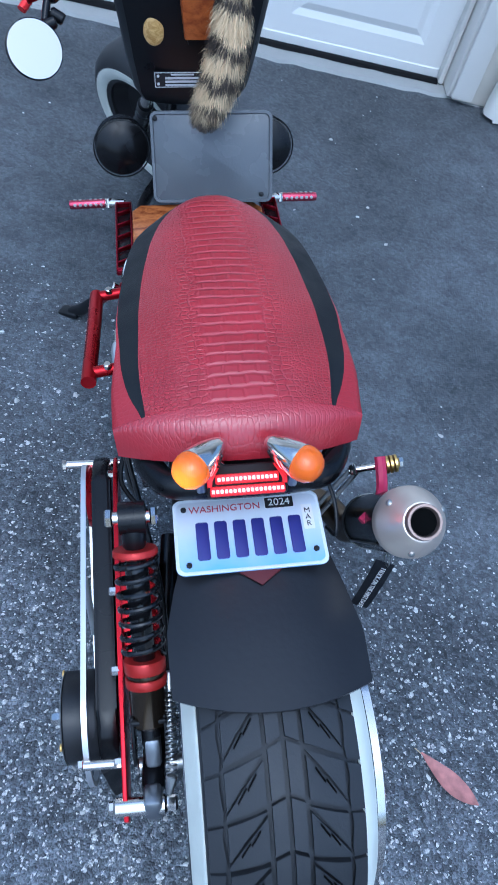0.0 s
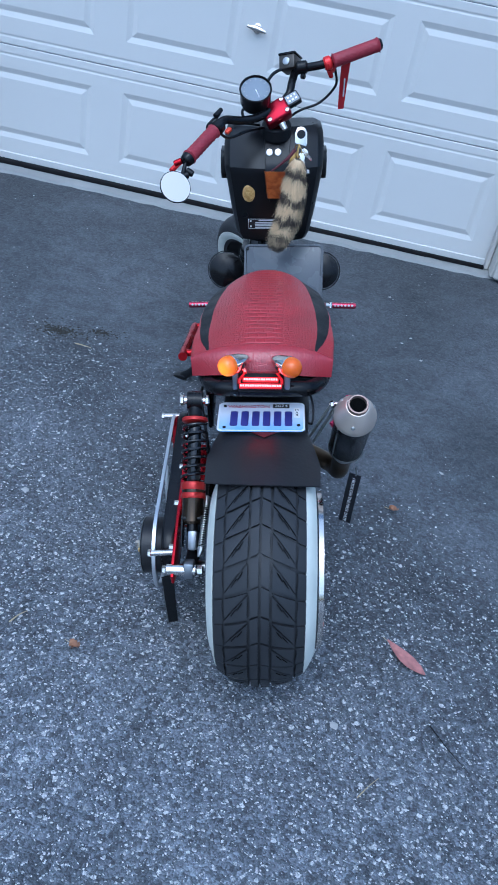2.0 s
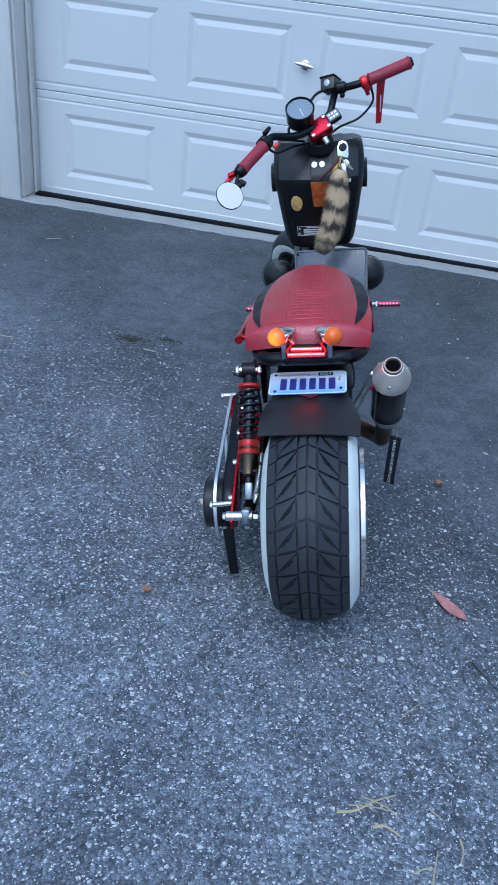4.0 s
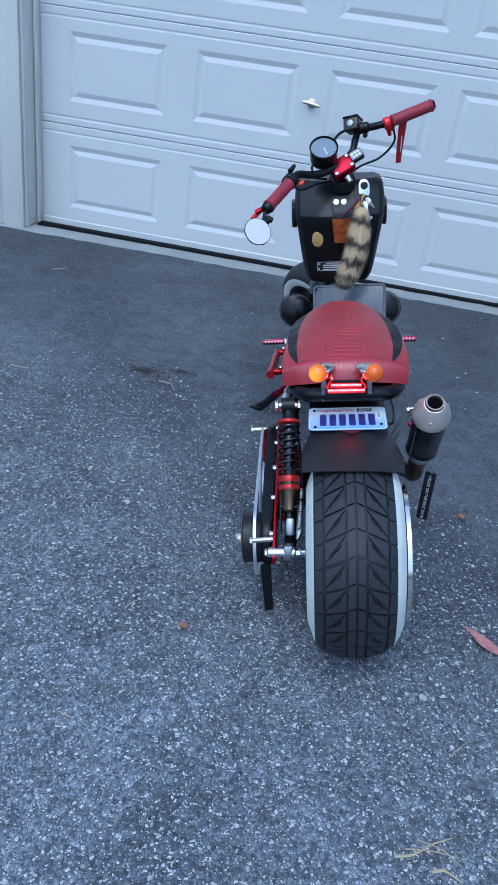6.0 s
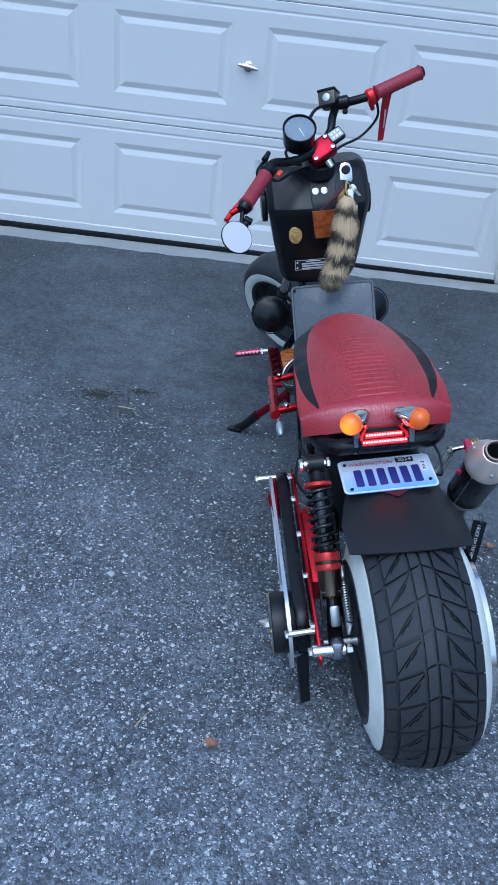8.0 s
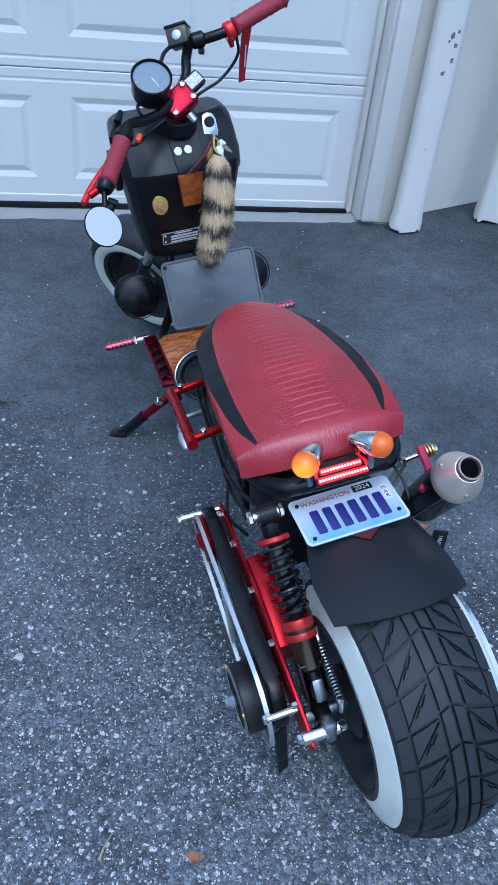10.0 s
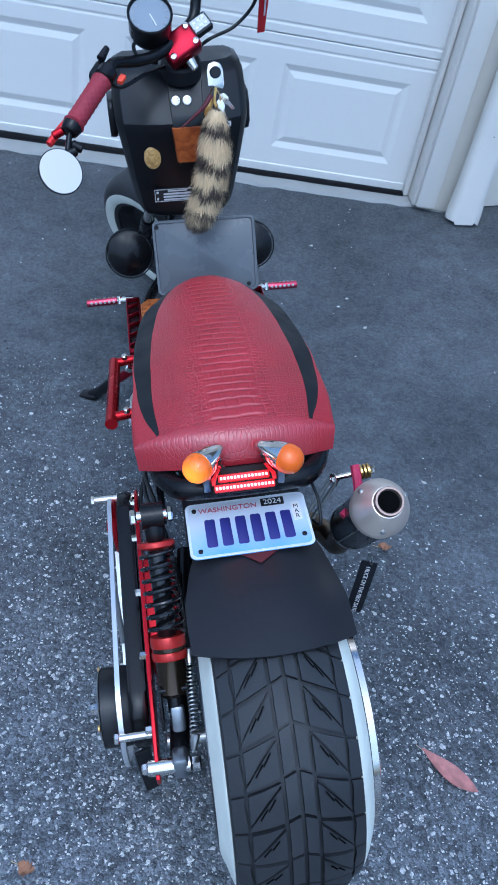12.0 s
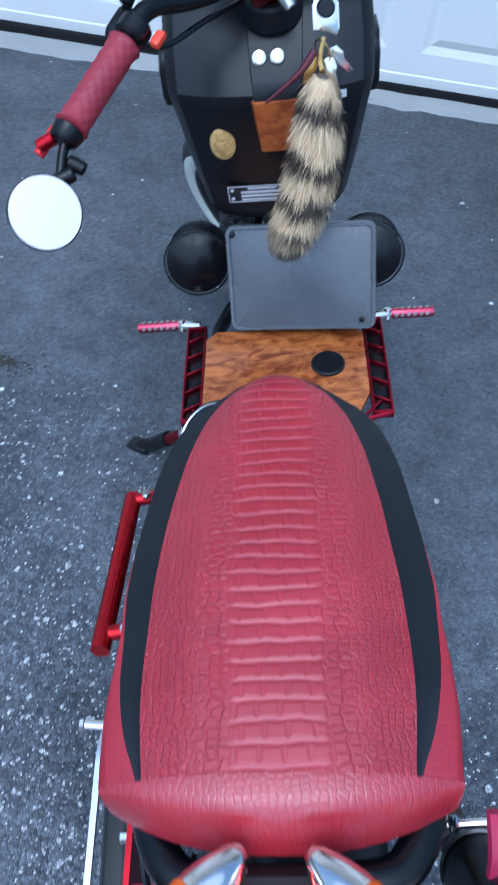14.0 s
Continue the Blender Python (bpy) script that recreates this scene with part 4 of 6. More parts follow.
# -- seat
RED_W = [(0.285, 0.1090), (0.330, 0.1140), (0.370, 0.1150), (0.450, 0.1120), (0.533, 0.1050), (0.612, 0.0940), (0.667, 0.0790), (0.708, 0.0560), (0.729, 0.0320), (0.738, 0.0100)]
BLK_W = [(0.285, 0.1120), (0.300, 0.1210), (0.330, 0.1310), (0.370, 0.1370), (0.450, 0.1380), (0.533, 0.1310), (0.612, 0.1235), (0.667, 0.1120), (0.712, 0.0890), (0.745, 0.0530), (0.756, 0.0180)]
OUT_W = [(0.260, 0.1480), (0.300, 0.1490), (0.340, 0.1490), (0.420, 0.1410), (0.470, 0.1345), (0.556, 0.1320), (0.634, 0.1225), (0.678, 0.1100), (0.723, 0.0830), (0.745, 0.0570), (0.762, 0.0200)]
TOP_Z = [(0.222, 0.5280), (0.232, 0.5490), (0.250, 0.5660), (0.285, 0.5810), (0.350, 0.5900), (0.450, 0.5930), (0.556, 0.5860), (0.634, 0.5765), (0.701, 0.5660), (0.734, 0.5550), (0.754, 0.5380), (0.765, 0.5120)]
LOW_Z = [(0.222, 0.5120), (0.240, 0.5060), (0.280, 0.5000), (0.340, 0.4920), (0.450, 0.4820), (0.612, 0.4700), (0.723, 0.4550), (0.765, 0.4500)]


def soft_table(tab, y, e=0.012):
    return sum(lerp_table(tab, y + k * e) for k in (-1, -0.5, 0, 0.5, 1)) / 5


def seat_rows():
    ys = [0.285]
    ys += [0.285 + 0.470 * i / 40 for i in range(1, 41)] + [0.760, 0.763, 0.765]
    return ys


def seat_point(y, kind, k):
    """kind: which strip across; k from 0 to 1 inside it."""
    r, b, o = soft_table(RED_W, y), soft_table(BLK_W, y), soft_table(OUT_W, y)
    b = max(b, r + 0.0003)
    o = max(o, b + 0.004)
    zt, zl = soft_table(TOP_Z, y, 0.008), lerp_table(LOW_Z, y)
    edge = zt - 0.033 - 0.010 * max(0, min(1, (y - 0.5) / 0.2))

    def top(x):
        return zt - (zt - edge) * (abs(x) / o) ** 2.6
    if kind == 0:
        x = r * k
        return x, top(x)
    if kind == 1:
        x = r + (b - r) * k
        return x, top(x) - 0.0012 * (0 < k < 1)
    if kind == 2:
        x = b + (o - b) * k
        return x, top(x)
    return o - 0.010 * k * k, edge + (zl - edge) * k


def seat_strip(kind, n, ylo=-1.0, yhi=9.0, k0=0.0, k1=1.0, one=0):
    bm = bmesh.new()
    ys = [y for y in seat_rows() if ylo <= y <= yhi]
    for sg in (1, -1) if one == 0 else (one,):
        vs = []
        for y in ys:
            vs.append([])
            for i in range(n + 1):
                a, c = (k(y) if callable(k) else k for k in (k0, k1))
                x, z = seat_point(y, kind, a + (c - a) * i / n)
                vs[-1].append(bm.verts.new((sg * x - 0.009 * (1 - 0.55 * max(0, min(1, (y - 0.5) / 0.2))) * (1 - (x / 0.15) ** 4 * (sg > 0) * max(0, min(1, (y - 0.30) / 0.1))), y, z)))
        for a, c in zip(vs, vs[1:]):
            for i in range(n):
                bm.faces.new((a[i], a[i + 1], c[i + 1], c[i]))
    return bm


def merge(*bms):
    out = bms[0]
    for other in bms[1:]:
        me = bpy.data.meshes.new("tmp")
        other.to_mesh(me)
        other.free()
        out.from_mesh(me)
        bpy.data.meshes.remove(me)
    return out


bm = bmesh.new()
ringlo = []
for y in seat_rows():
    x, z = seat_point(y, 3, 1.0)
    ringlo.append((x, y, z))
vs = [[bm.verts.new((-x - 0.002, y, z + 0.002)), bm.verts.new((x - 0.010, y, z + 0.002))] for x, y, z in ringlo]
vb = [[bm.verts.new((-x + 0.006, y, z - 0.012)), bm.verts.new((x - 0.018, y, z - 0.012))] for x, y, z in ringlo]
for i in range(len(vs) - 1):
    bm.faces.new((vs[i][0], vs[i][1], vs[i + 1][1], vs[i + 1][0]))
    bm.faces.new((vb[i][0], vb[i][1], vb[i + 1][1], vb[i + 1][0]))
    for s in (0, 1):
        bm.faces.new((vs[i][s], vs[i + 1][s], vb[i + 1][s], vb[i][s]))
for i in (0, -1):
    bm.faces.new((vs[i][0], vs[i][1], vb[i][1], vb[i][0]))
seat = P("seat", bm, BLACK, scooter, "long seat in red crocodile-embossed leather with black side bands")
SEAM = 0.285
P("seat_top", seat_strip(0, 12), CROC, seat, "red crocodile-embossed leather top", 70)


def band_edge(y):
    """How far down the side the black band reaches."""
    return max(0.0, min(1.0, (y - 0.46) / 0.19))


def band_side(y):
    return max(0.0, min(1.0, (y - 0.40) / 0.10))


P("seat_band", merge(seat_strip(1, 4, 0.285), seat_strip(2, 4, 0.38, 9, 0.0, band_side), seat_strip(3, 5, 0.455, 9, 0.0, band_edge)), VINYL, seat, "black vinyl band", 70)
for side in (1, -1):
    bm = merge(seat_strip(2, 4, -1, 0.53, band_side, 1.0, side), seat_strip(3, 5, -1, 0.66, band_edge, 1.0, side))
    P("seat_skirt", bm, CROC_SIDE, seat, "red embossed leather skirt", 70)
# rear panel: falls from the cross seam to the lower lip
bm = bmesh.new()
edge = [seat_point(SEAM, k, t) for k, t in ((2, 1), (2, 0.5), (1, 1), (1, 0), (0, 0.8), (0, 0.6), (0, 0.4), (0, 0.2))]
cross = [(-x - 0.009, z) for x, z in edge] + [(-0.009, seat_point(SEAM, 0, 0)[1])] + [(x - 0.009, z) for x, z in edge[::-1]]
rings = []
for k in range(10):
    t = k / 9
    ring = []
    for x, z in cross:
        yb = 0.235 + 0.040 * (abs(x + 0.009) / 0.149) ** 2.2
        zb = 0.537 - 0.028 * (abs(x + 0.009) / 0.149) ** 2
        ring.append(Vector((x * (1 - 0.02 * t), SEAM + (yb - SEAM) * t ** 0.56, z + (zb - z) * t ** 1.55)))
    rings.append(ring)
rings.append([p + Vector((0, 0.010, -0.003)) for p in rings[-1]])
ring_join(bm, rings, False)
P("seat_rear", bm, CROC_REAR, seat, "red embossed rear panel sewn on across the seat", 70)

# -- under the seat: engine, frame rails
bm = bmesh.new()
block(bm, (0.0, 0.48, 0.33), (0.19, 0.40, 0.20), None, 0.03, 3)
block(bm, (0.02, 0.30, 0.30), (0.14, 0.16, 0.14), None, 0.03, 3)
block(bm, (0.0, 0.72, 0.30), (0.20, 0.20, 0.14), None, 0.03, 3)
P("engine", bm, DARKMETAL, scooter, "dark engine block under the seat")
for s in (-1, 1):
    bm = bmesh.new()
    tube(bm, [(s * 0.120, 0.38, 0.478), (s * 0.118, 0.55, 0.455), (s * 0.095, 0.70, 0.42), (s * 0.075, 0.82, 0.33), (s * 0.085, 0.94, 0.255), (s * 0.12, 1.12, 0.255), (s * 0.06, 1.24, 0.30), (s * 0.03, 1.32, 0.45)], 0.0125, 12)
    P("frame_rail", bm, SATIN, scooter, "black tubular frame rail")
bm = bmesh.new()
block(bm, (-0.13, 0.42, 0.40), (0.012, 0.15, 0.14), Euler((radians(12), 0, 0)).to_matrix(), 0.005)
P("side_cover", bm, SATIN, scooter, "black side cover")
FC = Vector((-0.103, 0.800, 0.364))
bm = bmesh.new()
lathe(bm, [(0.050, -0.034), (0.057, -0.028), (0.059, 0.006), (0.056, 0.011), (0.044, 0.013), (0.038, 0.010), (0.034, 0.000), (0.0, -0.002)], FC, (-0.62, -0.25, 1), 36)
cap = P("air_filter", bm, GLOSS, scooter, "round black filter with a bright rim")
bm = bmesh.new()
wheel_lathe(bm, [(0.0115, 0.050), (0.0135, 0.052), (0.0150, 0.050), (0.0135, 0.048)], FC, (-0.62, -0.25, 1), 36)
P("bright_ring", bm, STEEL, cap)

# -- crash bar
bm = bmesh.new()
tube(bm, [(-0.190, 0.658, 0.431), (-0.193, 0.547, 0.448), (-0.197, 0.442, 0.462)], 0.0108, 12, 4)
crash = P("crash_bar", bm, REDP, scooter, "red painted side bar")
for y, z in ((0.651, 0.433), (0.462, 0.460)):
    bm = bmesh.new()
    rod(bm, (-0.194, y, z), (-0.115, y + 0.01, z + 0.004), 0.0085)
    P("bar_leg", bm, REDP, crash)
    bm = bmesh.new()
    rod(bm, (-0.170, y, z + 0.008), (-0.170, y, z + 0.017), 0.006, segs=8)
    P("bar_bolt", bm, CHROME, crash)

# -- deck
bm = bmesh.new()
plate(bm, [(-0.118, 0.28), (0.118, 0.28), (0.136, 0.26), (0.136, 0.12), (0.112, 0.07), (-0.128, 0.06), (-0.136, 0.11), (-0.136, 0.26)], (0, 0.83, 0.278), (1, 0, 0), (0, 1, 0), 0.012, 0.003)
deck = P("footboard", bm, WOOD, scooter, "burl wood footboard, glossy brown")
bm = bmesh.new()
lathe(bm, [(0.028, 0), (0.028, 0.004), (0.026, 0.006), (0.0, 0.006)], (0.072, 1.015, 0.2845), (0, 0, 1), 28)
P("black_cap", bm, BLACK, deck, "round black cap")
for s in (-1, 1):
    bm = bmesh.new()
    for x in (0.1385, 0.1685):
        block(bm, (s * x, 1.020, 0.272), (0.0045, 0.22, 0.016), None, 0.0015)
    for y in (0.912, 1.128):
        block(bm, (s * 0.1535, y, 0.272), (0.034, 0.006, 0.016), None, 0.0015)
    rail = P("deck_rail", bm, MAROON_AN, scooter, "red anodised footboard rail")
    bm = bmesh.new()
    block(bm, (s * 0.1535, 1.020, 0.266), (0.026, 0.21, 0.008), None, 0.001)
    P("rail_floor", bm, SATIN, rail)
    bm = bmesh.new()
    rod(bm, (s * 0.168, 0.912, 0.274), (s * 0.122, 0.898, 0.276), 0.0045, segs=8)
    rod(bm, (s * 0.152, 0.936, 0.276), (s * 0.122, 0.903, 0.277), 0.003, segs=8)
    P("rail_end", bm, MAROON_AN, rail)
    for k in range(5):
        bm = bmesh.new()
        y = 0.940 + k * 0.040
        block(bm, (s * 0.1535, y, 0.2745), (0.031, 0.004, 0.010), Euler((0, 0, s * radians(-28))).to_matrix(), 0.0015)
        P("rung", bm, MAROON_AN, rail)
    bm = bmesh.new()
    rod(bm, (s * 0.148, 1.150, 0.262), (s * 0.192, 1.164, 0.255), 0.0095, segs=14)
    rod(bm, (s * 0.186, 1.157, 0.247), (s * 0.186, 1.166, 0.266), 0.009, segs=12)
    peg = P("footpeg", bm, CHROME, scooter, "folding footpeg with chrome joint")
    bm = bmesh.new()
    lathe(bm, [(0.007, 0), (0.0098, 0.003), (0.0098, 0.072), (0.0085, 0.077), (0.004, 0.078)], (s * 0.192, 1.164, 0.255), (s * 1, 0.02, -0.03), 16)
    p_ = P("peg_sleeve", bm, PEGM, peg, "red anodised drilled sleeve")
    for k in range(6):
        for ang in (20, 110):
            c = Vector((s * (0.202 + k * 0.0110), 1.1643, 0.2545))
            d = Vector((0, -math.cos(radians(ang)), math.sin(radians(ang))))
            bm = bmesh.new()
            lathe(bm, [(0.0034, 0.0), (0.0034, 0.0022), (0.0015, 0.0024)], c + d * 0.0080, d, 8)
            P("peg_hole", bm, STEEL, p_)

# -- side stand
bm = bmesh.new()
tube(bm, [(-0.128, 0.945, 0.228), (-0.160, 0.965, 0.190), (-0.215, 1.0, 0.130), (-0.262, 1.030, 0.076)], lambda t: 0.0125 - 0.002 * t, 12)
stand = P("side_stand", bm, MAROON_AN, scooter, "red side stand with black foot, folded out")
bm = bmesh.new()
tube(bm, [(-0.222, 1.004, 0.124), (-0.262, 1.030, 0.078), (-0.288, 1.046, 0.058)], lambda t: 0.0145 - 0.002 * t, 12)
block(bm, (-0.292, 1.046, 0.0570), (0.050, 0.032, 0.014), axes((-0.85, 0.5, -0.15), (0.5, 0.85, 0)), 0.005)
P("foot", bm, BLACK, stand)
bm = bmesh.new()
rod(bm, (-0.172, 0.962, 0.185), (-0.188, 0.962, 0.195), 0.011, segs=10)
P("pivot_bolt", bm, CHROME, stand)
bm = bmesh.new()
plate(bm, [(-0.02, -0.03), (0.03, -0.03), (0.035, 0.02), (0.0, 0.035), (-0.025, 0.015)], (-0.132, 0.945, 0.232), (0, 1, 0), (0, 0, 1), 0.012, 0.003)
P("stand_bracket", bm, MAROON_AN, stand)

# -- kick lever under the side bar
bm = bmesh.new()
tube(bm, [(-0.105, 0.770, 0.275), (-0.150, 0.765, 0.272), (-0.170, 0.748, 0.266), (-0.172, 0.715, 0.262)], 0.0075, 10)
kick = P("kick_lever", bm, STEEL, scooter, "bare steel kick lever")
bm = bmesh.new()
lathe(bm, [(0.006, 0), (0.0105, 0.004), (0.0120, 0.022), (0.0095, 0.044), (0.004, 0.050)], (-0.172, 0.722, 0.263), (-0.02, -1, -0.1), 16)
P("pedal", bm, SILVER, kick)

# -- rear shock on the left
S0, S1 = Vector((-0.141, 0.192, 0.497)), Vector((-0.138, 0.0, 0.305))
SD = (S1 - S0).normalized()


def along(d):
    return S0 + SD * d


bm = bmesh.new()
lathe(bm, [(0.014, 0.0), (0.014, 0.03), (0.011, 0.034), (0.011, 0.20), (0.011, 0.27)], S0, SD, 20)
shock = P("rear_shock", bm, SATIN, scooter, "black coil-over rear shock with red collars")
bm = bmesh.new()
lathe(bm, [(0.012, 0.034), (0.0250, 0.034), (0.0262, 0.036), (0.0262, 0.041), (0.023, 0.043), (0.012, 0.046)], S0, SD, 28)
P("top_collar", bm, ORANGE_RED, shock, "red top collar")
bm = bmesh.new()
x, y, z = basis(SD)
coil = []
turns, L0, L1 = 7, 0.046, 0.163
for i in range(int(turns * 20) + 1):
    a = 2 * math.pi * i / 20
    coil.append(S0 + z * (L0 + (L1 - L0) * i / (turns * 20)) + (x * math.cos(a) + y * math.sin(a)) * 0.0232)
tube(bm, coil, 0.0033, 8, 1, False)
P("spring", bm, GLOSS, shock, "glossy black coil spring")
bm = bmesh.new()
lathe(bm, [(0.011, 0.05), (0.0135, 0.052), (0.0135, 0.17), (0.012, 0.172)], S0, SD, 20)
P("damper_rod", bm, GLOSS, shock)
for d0, d1 in ((0.165, 0.180), (0.186, 0.197)):
    bm = bmesh.new()
    lathe(bm, [(0.018, d0), (0.0238, d0), (0.0246, d0 + 0.002), (0.0246, d1 - 0.002), (0.0238, d1), (0.018, d1)], S0, SD, 28)
    P("adjuster_ring", bm, ORANGE_RED, shock, "red adjuster ring")
bm = bmesh.new()
lathe(bm, [(0.0225, 0.178), (0.0225, 0.188), (0.0215, 0.190), (0.0215, 0.243), (0.017, 0.248)], S0, SD, 24)
P("damper_body", bm, plain("dark_bronze_body", (0.07, 0.052, 0.036), 0.15, 0.9, 0.2, 30, 0.03), shock, "dark bronze damper body")
bm = bmesh.new()
rod(bm, (-0.168, 0.193, 0.500), (-0.112, 0.192, 0.500), 0.0075, segs=10)
rod(bm, (-0.172, 0.193, 0.500), (-0.163, 0.193, 0.500), 0.011, segs=6)
rod(bm, (-0.121, 0.192, 0.500), (-0.113, 0.192, 0.500), 0.011, segs=6)
P("top_bolt", bm, CHROME, shock)
bm = bmesh.new()
lathe(bm, [(0.010, -0.016), (0.019, -0.015), (0.019, 0.015), (0.010, 0.016)], (-0.141, 0.192, 0.500), (1, 0, 0), 20)
P("top_eye", bm, SATIN, shock)
bm = bmesh.new()
for s in (-1, 1):
    block(bm, (-0.139 + s * 0.019, 0.010, 0.310), (0.004, 0.034, 0.062), Euler((radians(-42), 0, 0)).to_matrix(), 0.002)
block(bm, (-0.139, 0.030, 0.326), (0.042, 0.006, 0.05), Euler((radians(48), 0, 0)).to_matrix(), 0.002)
P("fork_mount", bm, SATIN, shock, "black fork bracket")
bm = bmesh.new()
block(bm, (-0.137, -0.004, 0.300), (0.020, 0.024, 0.040), Euler((radians(-35), 0, 0)).to_matrix(), 0.006)
P("mount_lug", bm, ALLOY, scooter, "bare alloy shock mount")

# -- drive on the left: red plate, belt case, clutch, guard
bm = bmesh.new()
plate(bm, [(0.40, 0.345), (0.385, 0.30), (0.18, 0.235), (-0.03, 0.228), (-0.070, 0.246), (-0.074, 0.268), (-0.05, 0.285), (0.05, 0.312), (0.16, 0.335), (0.24, 0.350), (0.34, 0.358), (0.38, 0.355)], (-0.172, 0, 0), (0, 1, 0), (0, 0, 1), 0.006, 0.0015)
red_plate = P("drive_plate", bm, RED, scooter, "red anodised drive side plate")
for y, z in ((0.375, 0.340), (0.29, 0.345), (0.19, 0.333), (0.09, 0.315), (-0.012, 0.288), (-0.06, 0.272)):
    bm = bmesh.new()
    rod(bm, (-0.172, y, z), (-0.184, y, z), 0.006, segs=6)
    P("plate_bolt", bm, CHROME, red_plate)
bm = bmesh.new()
plate(bm, [(0.246, 0.352), (0.24, 0.25), (0.10, 0.24), (0.088, 0.298), (0.17, 0.346)], (-0.1445, 0, 0), (0, 1, 0), (0, 0, 1), 0.048, 0.004)
P("shroud", bm, REDP, scooter, "red painted engine shroud")


def racetrack(y0, z0, r0, y1, z1, r1, n=14):
    """Outline round two circles of unlike size."""
    d = Vector((y1 - y0, z1 - z0))
    L = d.length
    base = math.atan2(d.y, d.x)
    k = math.acos((r0 - r1) / L)
    out = []
    for i in range(n + 1):
        a = base + k + (2 * math.pi - 2 * k) * i / n
        out.append((y0 + r0 * math.cos(a), z0 + r0 * math.sin(a)))
    for i in range(n + 1):
        a = base - k + 2 * k * i / n
        out.append((y1 + r1 * math.cos(a), z1 + r1 * math.sin(a)))
    return out


bm = bmesh.new()
plate(bm, racetrack(0.07, 0.215, 0.062, 0.375, 0.285, 0.058), (-0.194, 0, 0), (0, 1, 0), (0, 0, 1), 0.026, 0.006)
P("belt_case", bm, SATIN, scooter, "black drive belt case", 30)
bm = bmesh.new()
lathe(bm, [(0.057, 0.0), (0.059, 0.004), (0.059, 0.042), (0.055, 0.046), (0.048, 0.046), (0.045, 0.041), (0.018, 0.041), (0.018, 0.048), (0.008, 0.049)], (-0.207, 0.075, 0.212), (-1, 0, 0), 40)
clutch = P("clutch_bell", bm, DARKMETAL, scooter, "black clutch drum")
bm = bmesh.new()
wheel_lathe(bm, [(0.0440, 0.0592), (0.0462, 0.0555), (0.0468, 0.0500), (0.0455, 0.0490), (0.0440, 0.0500)], (-0.207, 0.075, 0.212), (-1, 0, 0), 40)
P("drum_ring", bm, STEEL, clutch, "bright turned ring")
bm = bmesh.new()
rod(bm, (-0.254, 0.075, 0.212), (-0.272, 0.075, 0.212), 0.010, 0.008, 6)
P("clutch_nut", bm, CHROME, clutch)
for k in range(3):
    a = 2 * math.pi * k / 3 + 0.5
    bm = bmesh.new()
    lathe(bm, [(0.005, 0), (0.005, 0.002), (0.003, 0.003)], (-0.2525, 0.075 + 0.056 * math.cos(a), 0.212 + 0.056 * math.sin(a)), (-1, 0, 0), 10)
    P("drum_rivet", bm, GOLD, clutch)
bm = bmesh.new()
OUTER = racetrack(0.075, 0.212, 0.088, 0.375, 0.285, 0.050, 18)
INNER = racetrack(0.075, 0.212, 0.0815, 0.375, 0.285, 0.0445, 18)
rings = [[Vector((-0.216, y, z)) for y, z in OUTER], [Vector((-0.223, y, z)) for y, z in OUTER], [Vector((-0.223, y, z)) for y, z in INNER], [Vector((-0.216, y, z)) for y, z in INNER], [Vector((-0.216, y, z)) for y, z in OUTER]]
ring_join(bm, rings, True, False, False)
block(bm, (-0.219, 0.215, 0.248), (0.009, 0.008, 0.118), Euler((radians(-14), 0, 0)).to_matrix(), 0.002)
guard = P("belt_guard", bm, SILVER, scooter, "silver tubular belt guard", 40)
for a, b, r in (((-0.248, 0.418, 0.312), (-0.165, 0.410, 0.318), 0.0065), ((-0.226, -0.004, 0.262), (-0.170, -0.008, 0.270), 0.006)):
    bm = bmesh.new()
    rod(bm, a, b, r)
    P("spacer", bm, CHROME, guard)
for c in ((-0.254, 0.418, 0.312), (-0.230, -0.004, 0.262), (-0.222, 0.06, 0.122)):
    bm = bmesh.new()
    rod(bm, c, Vector(c) + Vector((0.008, 0, 0)), 0.008, segs=6)
    P("guard_nut", bm, CHROME, guard)
bm = bmesh.new()
lathe(bm, [(0.046, 0), (0.048, 0.004), (0.044, 0.010), (0.02, 0.014), (0.012, 0.022), (0.0, 0.022)], (-0.207, 0.375, 0.285), (-1, 0, 0), 36)
pulley = P("front_pulley", bm, RED, scooter, "red anodised drive pulley")
for k in range(5):
    a = 2 * math.pi * k / 5
    bm = bmesh.new()
    block(bm, (-0.219, 0.375 + 0.03 * math.cos(a), 0.285 + 0.03 * math.sin(a)), (0.004, 0.026, 0.010), Euler((a, 0, 0)).to_matrix(), 0.002)
    P("vane", bm, DARKMETAL, pulley)
bm = bmesh.new()
plate(bm, [(-0.013, 0.095), (0.013, 0.095), (0.011, 0.02), (0.012, -0.055), (0.006, -0.066), (-0.009, -0.060), (-0.011, 0.0)], (-0.198, 0.02, 0.084), (0.9, 0.4, 0), (0, -0.05, 1), 0.007, 0.002)
P("splash_flap", bm, VINYL, scooter, "black rubber flap hanging under the drive")
bm = bmesh.new()
rod(bm, (-0.186, -0.058, 0.271), (-0.124, -0.060, 0.273), 0.011, segs=16)
rod(bm, (-0.193, -0.058, 0.271), (-0.184, -0.058, 0.271), 0.008, segs=6)
rod(bm, (-0.126, -0.060, 0.273), (-0.112, -0.060, 0.273), 0.009, segs=6)
arm = P("arm_bolt", bm, CHROME, scooter, "chrome spacer bolt")
bm = bmesh.new()
